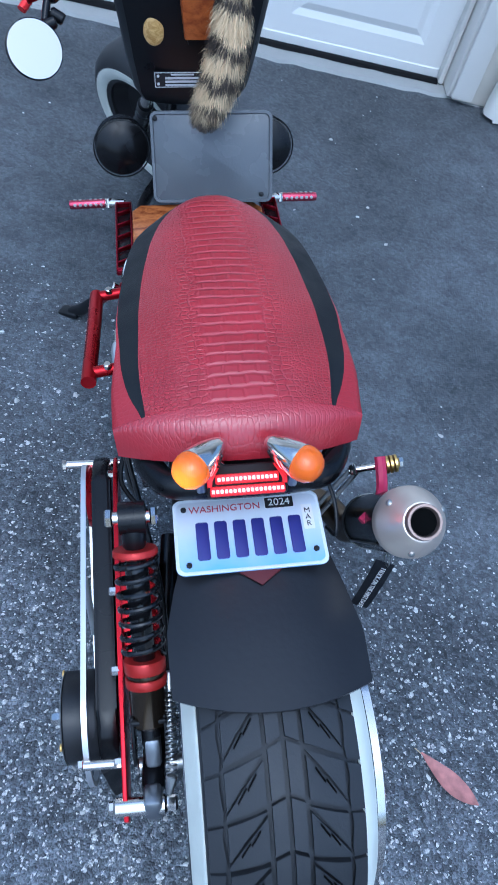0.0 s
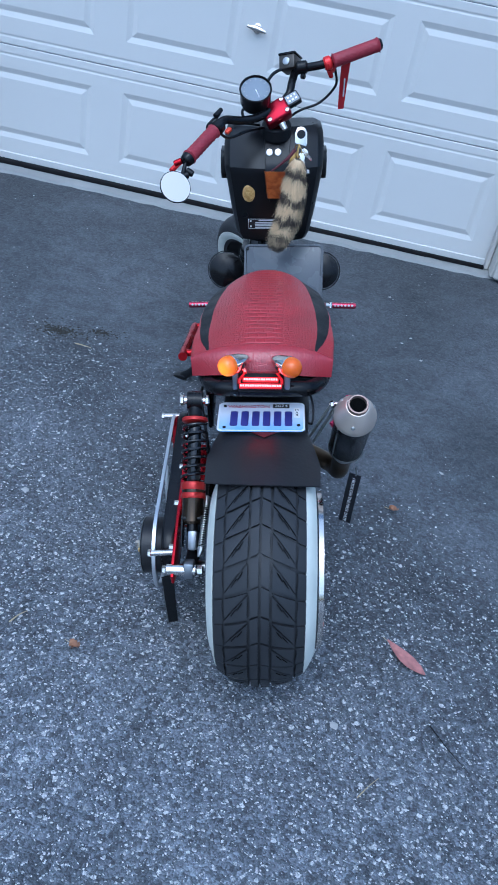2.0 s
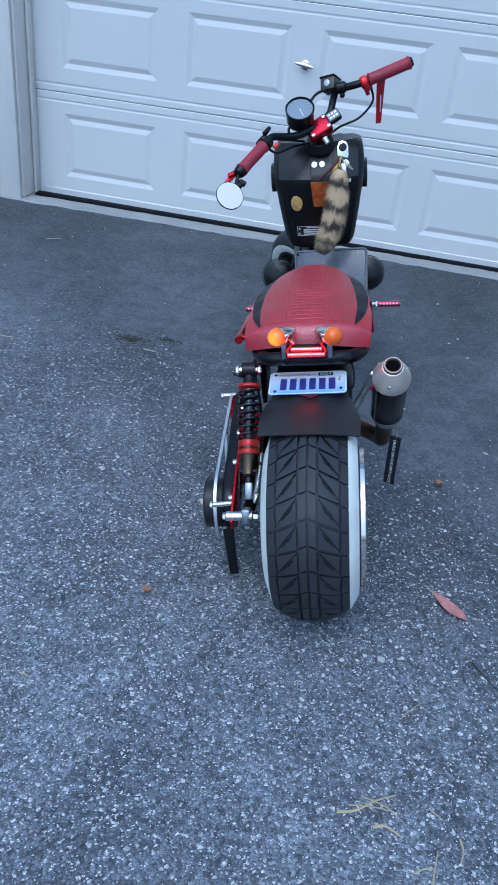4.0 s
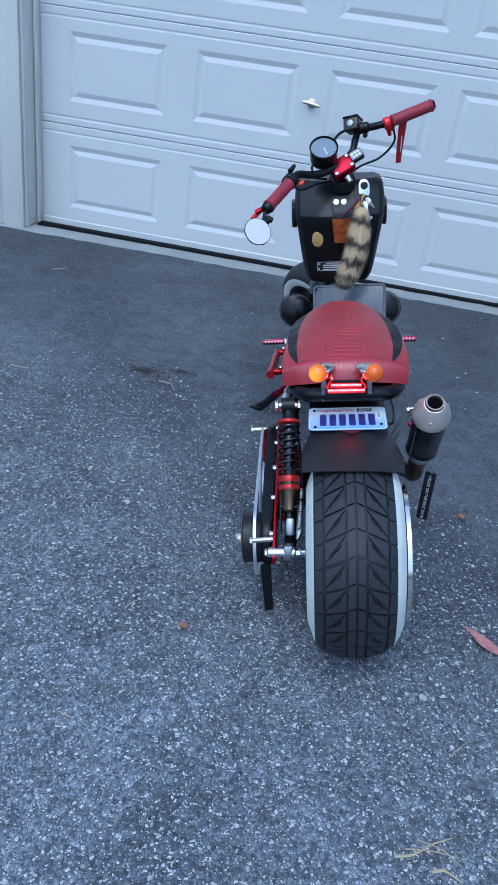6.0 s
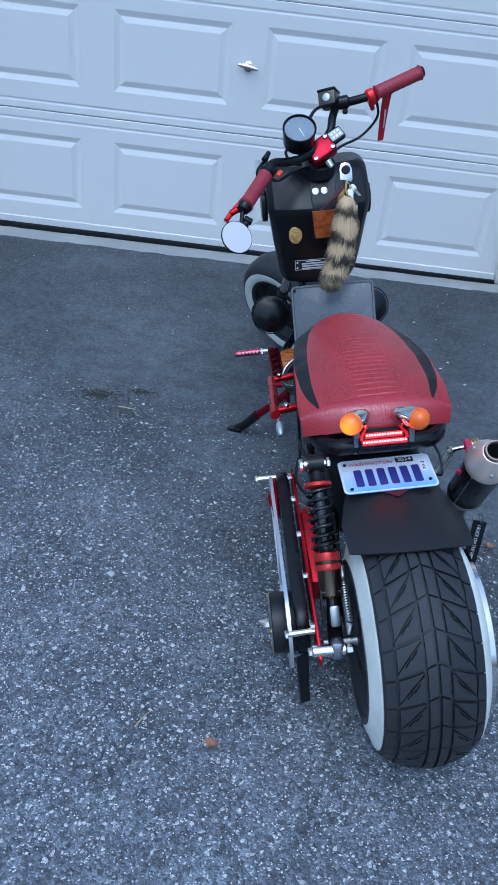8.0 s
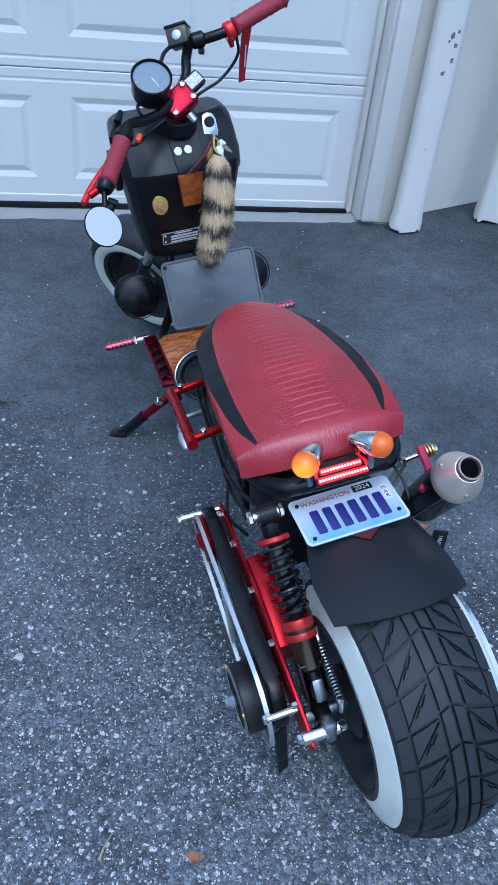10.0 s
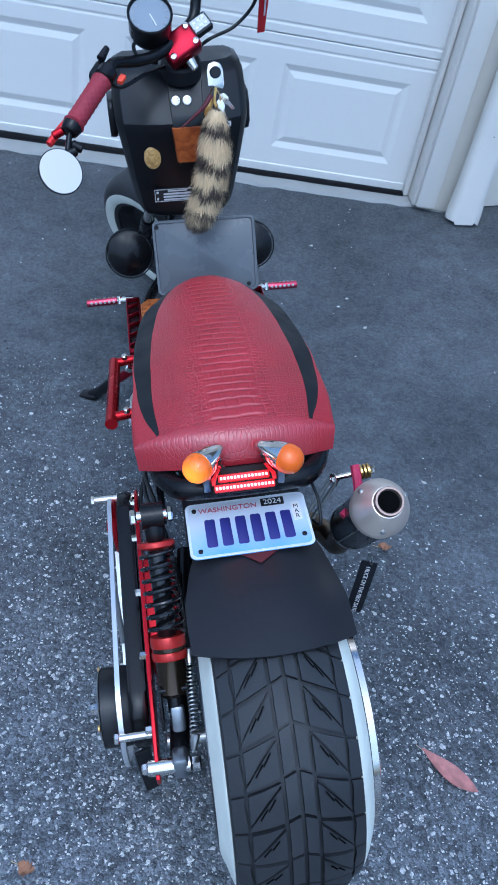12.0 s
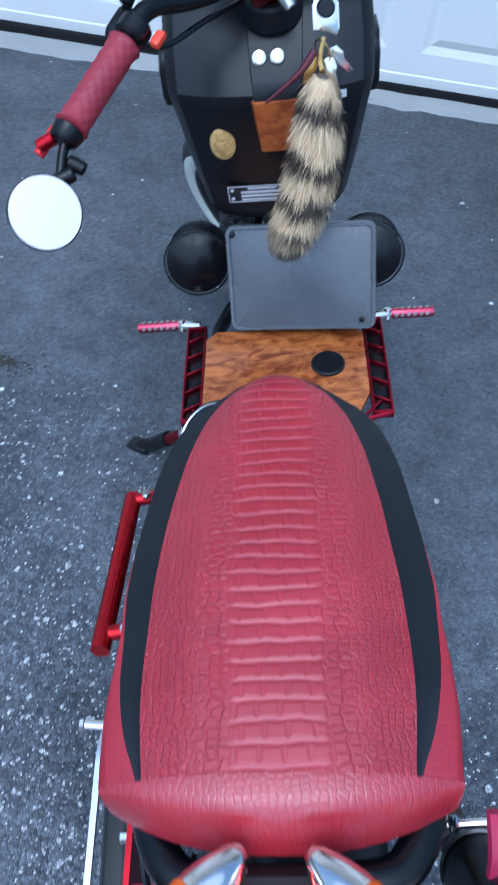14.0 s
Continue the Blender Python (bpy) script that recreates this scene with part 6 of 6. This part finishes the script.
P("text_bar", bm, WHITEINK, streamer)
# left perch, lever, mirror
bm = bmesh.new()
rod(bm, GL0 - dL * 0.030, GL0 - dL * 0.004, 0.019, 0.019, 16)
block(bm, GL0 - dL * 0.018 + Vector((-0.012, 0.012, -0.003)), (0.044, 0.030, 0.030), axes(dL, (1, 0, 0)), 0.008)
rod(bm, GL0 - dL * 0.030 + Vector((-0.014, 0.012, 0.016)), GL0 - dL * 0.052 + Vector((-0.010, 0.016, 0.022)), 0.0085, 0.006, 10)
ll = P("left_lever", bm, SATIN, scooter, "red lever in a black perch")
bm = bmesh.new()
tube(bm, [(-0.180, 0.992, 0.800), (-0.212, 0.968, 0.782), (-0.240, 0.942, 0.766), (-0.262, 0.916, 0.750)], lambda t: 0.0085 - 0.0015 * t, 10, 6)
P("lever_blade", bm, BRIGHTRED, ll)
bm = bmesh.new()
block(bm, GL0 - dL * 0.012 + Vector((0.030, -0.004, -0.006)), (0.02, 0.012, 0.010), axes(dL, (1, 0, 0)), 0.003)
P("kill_switch", bm, plain("orange_red_switch", (0.7, 0.06, 0.02), 0.4, 0, 0.1, 30, 0.05), ll, "orange-red switch")
MC, MN = Vector((-0.241, 0.820, 0.737)), Vector((0.42, -0.72, 0.55)).normalized()
# mirror turned with the scooter's own lean taken out
bm = bmesh.new()
lathe(bm, [(0.008, -0.014), (0.028, -0.011), (0.038, -0.004), (0.0405, 0.0), (0.040, 0.0025), (0.0385, 0.003)], MC, MN, 44, True, False)
mir = P("mirror", bm, SATIN, scooter, "round bar-end mirror reflecting pale sky")
bm = bmesh.new()
lathe(bm, [(0.039, 0.001), (0.039, 0.0028)], MC, MN, 44)
P("mirror_glass", bm, MIRROR, mir, "mirror glass", 20)
bm = bmesh.new()
tube(bm, [MC - MN * 0.010, MC + Vector((0.012, 0.034, 0.012)), MC + Vector((0.020, 0.060, 0.036)), GL1], 0.0055, 10, 6)
rod(bm, GL1 - dL * 0.002, GL1 + dL * 0.018, 0.0185, 0.016, 16)
rod(bm, MC + Vector((0.010, 0.036, 0.014)), MC + Vector((0.030, 0.044, 0.018)), 0.009, segs=10)
rod(bm, GL1 + dL * 0.012 + Vector((0.0, -0.012, -0.02)), GL1 + dL * 0.012 + Vector((0.018, -0.016, -0.03)), 0.0085, segs=10)
P("mirror_arm", bm, SATIN, mir)
bm = bmesh.new()
rod(bm, GL1 + dL * 0.004 + Vector((-0.016, 0.0, -0.004)), GL1 + dL * 0.004 + Vector((-0.036, -0.004, -0.012)), 0.008, segs=12)
P("mirror_knob", bm, RED, mir)
# brake reservoir on the right rise
RB = axes((0.9, -0.35, 0.2), (0.25, 0.75, -0.4))
RC = Vector((0.045, 1.222, 0.952))
bm = bmesh.new()
block(bm, RC, (0.048, 0.054, 0.038), RB, 0.006)
res = P("reservoir", bm, plain("bronze_black", (0.075, 0.066, 0.055), 0.35, 0.5, 0.2, 30, 0.08), scooter, "square dark brake fluid reservoir")
bm = bmesh.new()
block(bm, RC + RB.col[2] * 0.021, (0.050, 0.056, 0.006), RB, 0.002)
P("lid", bm, SATIN, res)
bm = bmesh.new()
lathe(bm, [(0.010, 0), (0.010, 0.004), (0.006, 0.005), (0, 0.005)], RC - RB.col[1] * 0.026, -RB.col[1], 18)
P("sight_glass", bm, STEEL, res)
bm = bmesh.new()
rod(bm, (0.062, 1.188, 0.948), (0.092, 1.186, 0.952), 0.017, segs=14)
rod(bm, (0.075, 1.178, 0.930), (0.085, 1.172, 0.930), 0.008, segs=8)
P("perch", bm, SATIN, res)
# gauge
GC = Vector((-0.048, 1.128, 0.905))
GN = Vector((0.02, -0.62, 0.78)).normalized()
bm = bmesh.new()
lathe(bm, [(0.030, -0.058), (0.040, -0.050), (0.0425, -0.040), (0.0425, -0.002), (0.0445, 0.0), (0.0445, 0.005), (0.042, 0.007), (0.0395, 0.004), (0.039, -0.001)], GC, GN, 44, True, False)
gauge = P("speedometer", bm, SATIN, scooter, "round black speedometer with a pale reflecting dial", 40)
bm = bmesh.new()
lathe(bm, [(0.0395, 0.0), (0.0395, 0.001), (0.0, 0.0012)], GC, GN, 44)
P("dial", bm, GAUGEM, gauge, "dark dial under glass")
gx, gy, gz = basis(GN)
bm = bmesh.new()
block(bm, GC + GN * 0.0020 + (gx * 0.35 + gy * -0.94) * 0.013, (0.0024, 0.028, 0.0008), axes(gy * 0.35 + gx * 0.94, gx * 0.35 - gy * 0.94), 0.0003, 1)
P("needle", bm, WHITEINK, gauge)
for k in range(11):
    a = radians(-40 + 26 * k)
    bm = bmesh.new()
    rd = gx * math.cos(a) + gy * math.sin(a)
    tn = gy * math.cos(a) - gx * math.sin(a)
    block(bm, GC + GN * 0.0018 + rd * 0.033, (0.006, 0.0014, 0.0006), axes(rd, tn), 0.0, 1)
    P("tick", bm, LOCKM, gauge)
bm = bmesh.new()
DM = Vector((0.052, 1.164, 0.872))
block(bm, DM, (0.044, 0.036, 0.020), CB, 0.005)
disp = P("digital_meter", bm, BLACK, scooter, "small black digital meter")
bm = bmesh.new()
block(bm, DM + CB @ Vector((0, 0, 0.0102)), (0.036, 0.026, 0.002), CB, 0.0006, 1)
P("meter_glass", bm, GAUGEM, disp)
for a in (-0.010, 0.0, 0.010):
    for b in (-0.004, 0.004):
        bm = bmesh.new()
        block(bm, DM + CB @ Vector((a, b * 1.4, 0.0115)), (0.006, 0.005, 0.0008), CB, 0.0, 1)
        P("digit_bar", bm, WHITEINK, disp)
# control cables
for pts, r in (([(0.168, 1.195, 0.945), (0.172, 1.21, 0.90), (0.13, 1.215, 0.855), (0.07, 1.20, 0.835), (0.02, 1.20, 0.80)], 0.0035),
               ([(-0.14, 1.02, 0.845), (-0.13, 1.09, 0.84), (-0.10, 1.14, 0.82), (-0.04, 1.19, 0.80)], 0.0035),
               ([(-0.150, 1.01, 0.83), (-0.120, 1.05, 0.80), (-0.07, 1.10, 0.805), (-0.02, 1.17, 0.80)], 0.004),
               ([(0.03, 1.21, 0.945), (0.0, 1.19, 0.935), (-0.02, 1.165, 0.915)], 0.0045),
               ([(-0.06, 1.15, 0.86), (-0.085, 1.14, 0.85), (-0.075, 1.13, 0.83), (-0.03, 1.14, 0.83)], 0.004)):
    bm = bmesh.new()
    tube(bm, pts, r, 8, 8)
    P("control_cable", bm, BLACK, scooter)


# ---- loose things ----
def local(v):
    return STAND @ Vector(v)


def tail_charm():
    """A ringed fur tail on a key ring, hanging from the ignition key."""
    thing = new("tail_keychain")
    tagged(thing, "ringed cream and dark brown fur tail hanging on keys", "keychain")
    top, bot = Vector((0.070, 1.080, 0.735)), Vector((0.008, 1.060, 0.490))
    rg = random.Random(21)
    axis = [top + (bot - top) * t + Vector((0.015 * math.sin(t * 3.1), -0.006 * math.sin(t * 3.1), 0)) for t in (i / 30 for i in range(31))]

    def radius(t):
        return 1.30 * lerp_table([(0, 0.010), (0.06, 0.018), (0.2, 0.027), (0.55, 0.030), (0.85, 0.027), (0.95, 0.018), (1, 0.006)], t)

    def core(t):
        i = min(29, int(t * 30))
        return axis[i].lerp(axis[i + 1], t * 30 - i)
    bm = bmesh.new()
    rings = []
    d = (bot - top).normalized()
    x, y, z = basis(d, (0, 1, 0))
    for i in range(25):
        t = i / 24
        r = radius(t) * 0.62
        rings.append([local(core(t) + (x * math.cos(a) + y * math.sin(a)) * r) for a in (2 * math.pi * k / 14 for k in range(14))])
    ring_join(bm, rings)
    dark = plain("tail_underfur", (0.10, 0.075, 0.05), 0.9, 0, 0.3, 60, 0.5)
    part("tail_core", bm, dark, thing)

    def tint(t):
        bands = [(0.0, 0), (0.10, 0), (0.13, 1), (0.20, 1), (0.24, 0), (0.36, 0), (0.40, 1), (0.47, 1), (0.51, 0), (0.60, 0), (0.64, 1), (0.70, 1), (0.74, 0), (0.82, 0), (0.85, 1), (0.90, 0.9), (0.93, 0.2), (0.97, 0.8), (1.0, 1.0)]
        k = lerp_table(bands, t)
        a, b = (0.76, 0.58, 0.34), (0.050, 0.036, 0.026)
        j = rg.uniform(0.85, 1.15)
        return [min(1, (p + (q - p) * k) * j) for p, q in zip(a, b)]
    verts, faces, cols = [], [], []
    for n in range(26000):
        t = rg.random() * 0.985
        ang = rg.uniform(0, 2 * math.pi)
        rd = x * math.cos(ang) + y * math.sin(ang)
        r = radius(t)
        root = core(t) + rd * r * rg.uniform(0.45, 0.74)
        ln = rg.uniform(0.009, 0.024) * (0.75 + 0.5 * r / 0.03)
        dirn = (rd * rg.uniform(0.45, 0.9) + d * rg.uniform(0.7, 1.1) + Vector((rg.uniform(-0.45, 0.45), rg.uniform(-0.45, 0.45), rg.uniform(-0.4, 0.4)))).normalized()
        sidev = dirn.cross(rd + Vector((0.01, 0.02, 0.03))).normalized() * rg.uniform(0.0004, 0.0009)
        mid = root + dirn * ln * 0.55
        tip = root + (dirn + d * 0.35).normalized() * ln
        b0 = len(verts)
        for p in (root - sidev, root + sidev, mid + sidev * 0.8, mid - sidev * 0.8, tip):
            verts.append(local(p))
        faces += [(b0, b0 + 1, b0 + 2, b0 + 3), (b0 + 3, b0 + 2, b0 + 4)]
        tt = min(1, max(0, t + rg.uniform(-0.02, 0.02) + 0.075 * noise.noise(core(t) * 45 + rd * 1.6)))
        cols.append((tint(tt), tint(min(1, tt + 0.04))))
    me = bpy.data.meshes.new("fur")
    me.from_pydata(verts, [], faces)
    ca = me.color_attributes.new("tint", "FLOAT_COLOR", "POINT")
    flat = []
    for c0, c1 in cols:
        for k in range(5):
            flat += [*(c0 if k < 2 else c1), 1.0]
    ca.data.foreach_set("color", flat)
    me.materials.append(FUR)
    fur = new("fur", me)
    fur.parent = thing
    tagged(fur, kind="stuff")
    # keys and rings
    bm = bmesh.new()
    wheel_lathe(bm, [(0.001, 0.014), (0.0, 0.0152), (-0.001, 0.014), (0.0, 0.0128)], local((0.072, 1.112, 0.752)), (0.6, 0.7, 0.3), 28)
    part("key_ring", bm, GOLD, thing, "brass key ring")
    for off, a, ln, mt in (((0.078, 1.106, 0.742), (0.35, -0.25, -1), 0.05, CHROME), ((0.060, 1.108, 0.745), (-0.45, -0.2, -1), 0.03, GOLD), ((0.084, 1.115, 0.750), (0.6, -0.2, -0.6), 0.035, CHROME)):
        bm = bmesh.new()
        u = Vector(a).normalized()
        v = u.cross(Vector((0, 1, 0))).normalized()
        plate(bm, [(0, -0.008), (0.012, -0.009), (0.018, -0.004), (ln, -0.003), (ln + 0.003, 0), (ln, 0.003), (0.018, 0.004), (0.012, 0.009), (0, 0.008), (-0.004, 0)], (0, 0, 0), u, v, 0.002, 0.0005)
        bm.transform(STAND @ Matrix.Translation(off))
        part("key", bm, mt, thing)
    bm = bmesh.new()
    tube(bm, [local(p) for p in ((0.074, 1.118, 0.766), (0.070, 1.110, 0.752), (0.068, 1.100, 0.744), (0.070, 1.090, 0.737))], 0.003, 8, 5)
    part("cord", bm, GOLD, thing)
    bm = bmesh.new()
    pts = [(0.062, 1.112, 0.752), (0.045, 1.100, 0.735), (0.020, 1.097, 0.715), (-0.004, 1.095, 0.698)]
    tube(bm, [local(p) for p in pts], lambda t: 0.0055 - 0.0035 * t, 8, 6)
    part("strap", bm, plain("dark_red_lanyard", (0.09, 0.012, 0.02), 0.6, 0, 0.3, 60, 0.3), thing, "dark red lanyard strap")


tail_charm()


def ribbon_tag():
    """A black cloth tag with white lettering, hanging on the exhaust."""
    top, bot = Vector((0.197, 0.215, 0.300)), Vector((0.182, 0.222, 0.160))
    v = (top - bot).normalized()
    u = (Vector((0.92, -0.36, 0.0)) - v * Vector((0.92, -0.36, 0.0)).dot(v)).normalized()
    w = u.cross(v)
    if w.y > 0:
        u, w = -u, -w
    thing = new("key_tag")
    tagged(thing, "black cloth tag with white lettering hanging on the exhaust", "tag")
    bm = bmesh.new()
    n, wd = 10, 0.027
    front = []
    L = (top - bot).length
    for i in range(n + 1):
        t = i / n
        c = top - v * L * t + w * (0.004 * math.sin(t * 3.0))
        front.append([c + u * wd * k for k in (-0.5, 0, 0.5)])
    rings = [[local(p + w * 0.0011) for p in r] + [local(p - w * 0.0011) for p in r[::-1]] for r in front]
    ring_join(bm, rings)
    part("cloth", bm, plain("black_woven_cloth", (0.012, 0.013, 0.018), 0.8, 0, 0.3, 80, 0.5), thing)
    m = STAND @ Matrix.Translation((top + bot) / 2 + w * 0.0062) @ axes(-v, u).to_4x4()
    lettering("tag_words", "I RUCK ON THE FIRST DATE", 0.0102, m, WHITEINK, thing, 0.0003)
    bm = bmesh.new()
    wheel_lathe(bm, [(0.001, 0.009), (0, 0.010), (-0.001, 0.009), (0, 0.008)], local(top + v * 0.008), (1, 0.2, 0.1), 20)
    part("split_ring", bm, STEEL, thing)


ribbon_tag()


def leaf(name, a, b, width, material, label, curl=0.012, seed=1):
    rg = random.Random(seed)
    a, b = Vector((*a, 0.004)), Vector((*b, 0.004))
    d = b - a
    L = d.length
    d.normalize()
    sv = Vector((-d.y, d.x, 0))
    bm = bmesh.new()
    rows = []
    n = 14
    for i in range(n + 1):
        t = i / n
        w = width * math.sin(math.pi * t ** 1.3) ** 0.85 * 0.5 + 0.0006
        if seed > 2:
            w *= rg.uniform(0.55, 1.15)
        z = 0.003 + curl * (t * t) * 0.6
        c = a + d * L * t + sv * -0.003 * math.sin(t * math.pi)
        rows.append([c + sv * w * k + Vector((0, 0, z + curl * abs(k) * (0.4 + 0.3 * math.sin(5 * t + k)) + rg.uniform(0, 0.0006 if seed < 3 else 0.006))) for k in (-1, -0.5, 0, 0.5, 1)])
    rows2 = [[p + Vector((0, 0, -0.0006)) for p in r] for r in rows]
    for rr in (rows, rows2):
        vs = [[bm.verts.new(p) for p in r] for r in rr]
        for p, q in zip(vs, vs[1:]):
            for k in range(4):
                bm.faces.new((p[k], p[k + 1], q[k + 1], q[k]))
    ob = part(name, bm, material, None, "", 80)
    tagged(ob, label, "leaf")
    bm = bmesh.new()
    tube(bm, [a - d * 0.012 + Vector((0, 0, 0.001)), a + Vector((0, 0, 0.002)), (a + b) / 2 + Vector((0, 0, 0.004))], 0.0008, 6, 4)
    part("stem", bm, STRAW, ob)


leaf("fallen_leaf", (0.374, 0.035), (0.459, -0.040), 0.035, LEAFPINK, "dry pinkish fallen leaf curled on the asphalt", 0.006, 2)
leaf("brown_leaf", (0.362, 0.512), (0.388, 0.502), 0.026, LEAFBROWN, "small crumpled brown leaf on the asphalt", 0.012, 3)
leaf("brown_leaf", (-0.290, -0.186), (-0.264, -0.197), 0.024, LEAFBROWN, "small crumpled brown leaf on the asphalt", 0.010, 4)


def straw(pts, r, name="straw", material=None, label="dry pale grass stalk on the asphalt"):
    bm = bmesh.new()
    tube(bm, [(x, y, r + 0.001 + 0.002 * (i % 2)) for i, (x, y) in enumerate(pts)], lambda t: r * (1 - 0.6 * t), 6, 6)
    tagged(part(name, bm, material or STRAW), label, "straw", "straws on the driveway")


straw([(0.231, -0.601), (0.262, -0.590), (0.295, -0.560), (0.331, -0.538)], 0.0032)
straw([(0.25, -0.580), (0.30, -0.572), (0.345, -0.570)], 0.0016)
straw([(0.27, -0.556), (0.315, -0.565), (0.35, -0.585)], 0.0014)
straw([(0.331, -0.357), (0.352, -0.328), (0.370, -0.306)], 0.0013)
straw([(0.395, -0.545), (0.42, -0.562)], 0.0016)
straw([(0.297, -0.611), (0.318, -0.604), (0.349, -0.615)], 0.0034)
straw([(0.450, -0.588), (0.455, -0.610), (0.452, -0.630)], 0.0024)
straw([(0.372, -0.672), (0.390, -0.660), (0.408, -0.652)], 0.002)
straw([(0.404, -0.690), (0.408, -0.652), (0.412, -0.620)], 0.0018)
straw([(0.47, -0.16), (0.505, -0.205), (0.545, -0.245)], 0.0018, "twig", DARKMETAL, "thin dark twig on the asphalt")
straw([(-0.427, -0.172), (-0.416, -0.150), (-0.404, -0.132)], 0.0020)
straw([(-0.440, -0.493), (-0.428, -0.496), (-0.414, -0.497)], 0.0022)
straw([(-0.720, 0.988), (-0.692, 0.984), (-0.664, 0.983)], 0.0024)
straw([(-1.250, 0.880), (-1.208, 0.874), (-1.180, 0.884)], 0.0018)
straw([(-1.56, 1.905), (-1.527, 1.925), (-1.50, 1.945)], 0.0018)


def moss(x, y, r, seed, count, label):
    """A patch of dry moss and crumbs on the tar."""
    rg = random.Random(seed)
    verts, faces = [], []
    for k in range(count):
        a, d = rg.uniform(0, 6.28), abs(rg.gauss(0, 0.45)) * r
        cx, cy, s = x + d * math.cos(a) * 1.5, y + d * math.sin(a) * 0.8, rg.uniform(0.0015, 0.005)
        b0 = len(verts)
        for q in range(5):
            an = 6.2832 * q / 5 + rg.uniform(-0.4, 0.4)
            verts.append((cx + s * math.cos(an), cy + s * math.sin(an), 0.0004))
        verts.append((cx, cy, s * rg.uniform(0.3, 0.8)))
        faces += [(b0 + q, b0 + (q + 1) % 5, b0 + 5) for q in range(5)]
    me = bpy.data.meshes.new("moss_patch")
    me.from_pydata(verts, [], faces)
    me.materials.append(plain("dry_moss", (0.030, 0.027, 0.020), 0.9, 0, 0.5, 40, 0.4))
    tagged(new("moss_patch", me), label, "moss", kind="stuff")


moss(-0.80, 1.05, 0.085, 5, 420, "dark dry moss crumbs on the asphalt")
moss(-0.66, 1.10, 0.050, 6, 140, "dark dry moss crumbs on the asphalt")


def pebble(x, y, s, seed, material=STONE):
    rg = random.Random(seed)
    bm = bmesh.new()
    bmesh.ops.create_icosphere(bm, subdivisions=1, radius=1)
    for v in bm.verts:
        k = 0.85 + 0.75 * noise.noise(v.co * 1.7 + Vector((seed * 3.1, 0, 0)))
        v.co = Vector((v.co.x * s * k, v.co.y * s * 0.75 * k, v.co.z * s * 0.34 * k + s * 0.16))
    bm.transform(Matrix.Translation((x, y, 0)) @ Matrix.Rotation(rg.uniform(0, 6), 4, "Z"))
    tagged(part("pebble", bm, material, None, "", 8), "pale loose stone chip on the asphalt", "pebble", "loose stone chips")


for i, (x, y, s) in enumerate(((-0.568, 0.233, 0.013), (0.275, -0.216, 0.011), (0.244, 0.935, 0.009), (-0.623, 0.793, 0.009), (0.325, 1.977, 0.010), (-0.40, 0.66, 0.009), (-0.29, 0.70, 0.008), (-0.44, 0.02, 0.008), (0.52, 0.75, 0.008), (0.46, 1.45, 0.009), (0.42, 1.62, 0.010), (0.33, 0.33, 0.008), (-0.65, 0.52, 0.007), (0.43, -0.33, 0.007), (-0.10, -0.42, 0.007), (-0.75, 0.15, 0.009), (0.50, 0.25, 0.007))):
    pebble(x, y, s, i + 1)


def chips():
    """Stone chips standing proud of the tar, too many to count."""
    rg = random.Random(77)
    verts, faces = [], []
    oc = [(math.cos(k * 1.0472), math.sin(k * 1.0472), 0) for k in range(6)] + [(0, 0, 1)]
    n = 0
    while n < 9000:
        x, y = rg.uniform(-1.5, 1.3), rg.uniform(-1.2, 2.3)
        keep = max(0.0004, min(1.0, 1 - (y + 0.42 * x + 0.05) * 1.7))
        keep *= 0.4 + 0.6 * (noise.noise(Vector((x * 2.5, y * 2.5, 3))) * 0.5 + 0.5) * 1.6
        if rg.random() > keep:
            continue
        n += 1
        s = 0.0009 + 0.0040 * rg.random() ** 4
        a = rg.uniform(0, 6.28)
        ca, sa = math.cos(a), math.sin(a)
        b0 = len(verts)
        for px, py, pz in oc:
            px, py = px * s * rg.uniform(0.45, 1.5), py * s * rg.uniform(0.35, 1.1)
            verts.append((x + px * ca - py * sa, y + px * sa + py * ca, pz * s * rg.uniform(0.25, 0.6) - 0.0001))
        faces += [(b0 + q, b0 + (q + 1) % 6, b0 + 6) for q in range(6)]
    me = bpy.data.meshes.new("stone_chips")
    me.from_pydata(verts, [], faces)
    m, nn, l, b = nodes_of("stone_chip")
    geo = nn.new("ShaderNodeNewGeometry")
    r = nn.new("ShaderNodeValToRGB")
    r.color_ramp.elements[0].color = (0.14, 0.14, 0.14, 1)
    r.color_ramp.elements[1].color = (0.66, 0.66, 0.64, 1)
    l.new(geo.outputs["Random Per Island"], r.inputs[0])
    l.new(r.outputs[0], b.inputs["Base Color"])
    b.inputs["Roughness"].default_value = 0.7
    me.materials.append(m)
    tagged(new("stone_chips", me), "pale stone chips set in the asphalt", "gravel", kind="stuff")


chips()
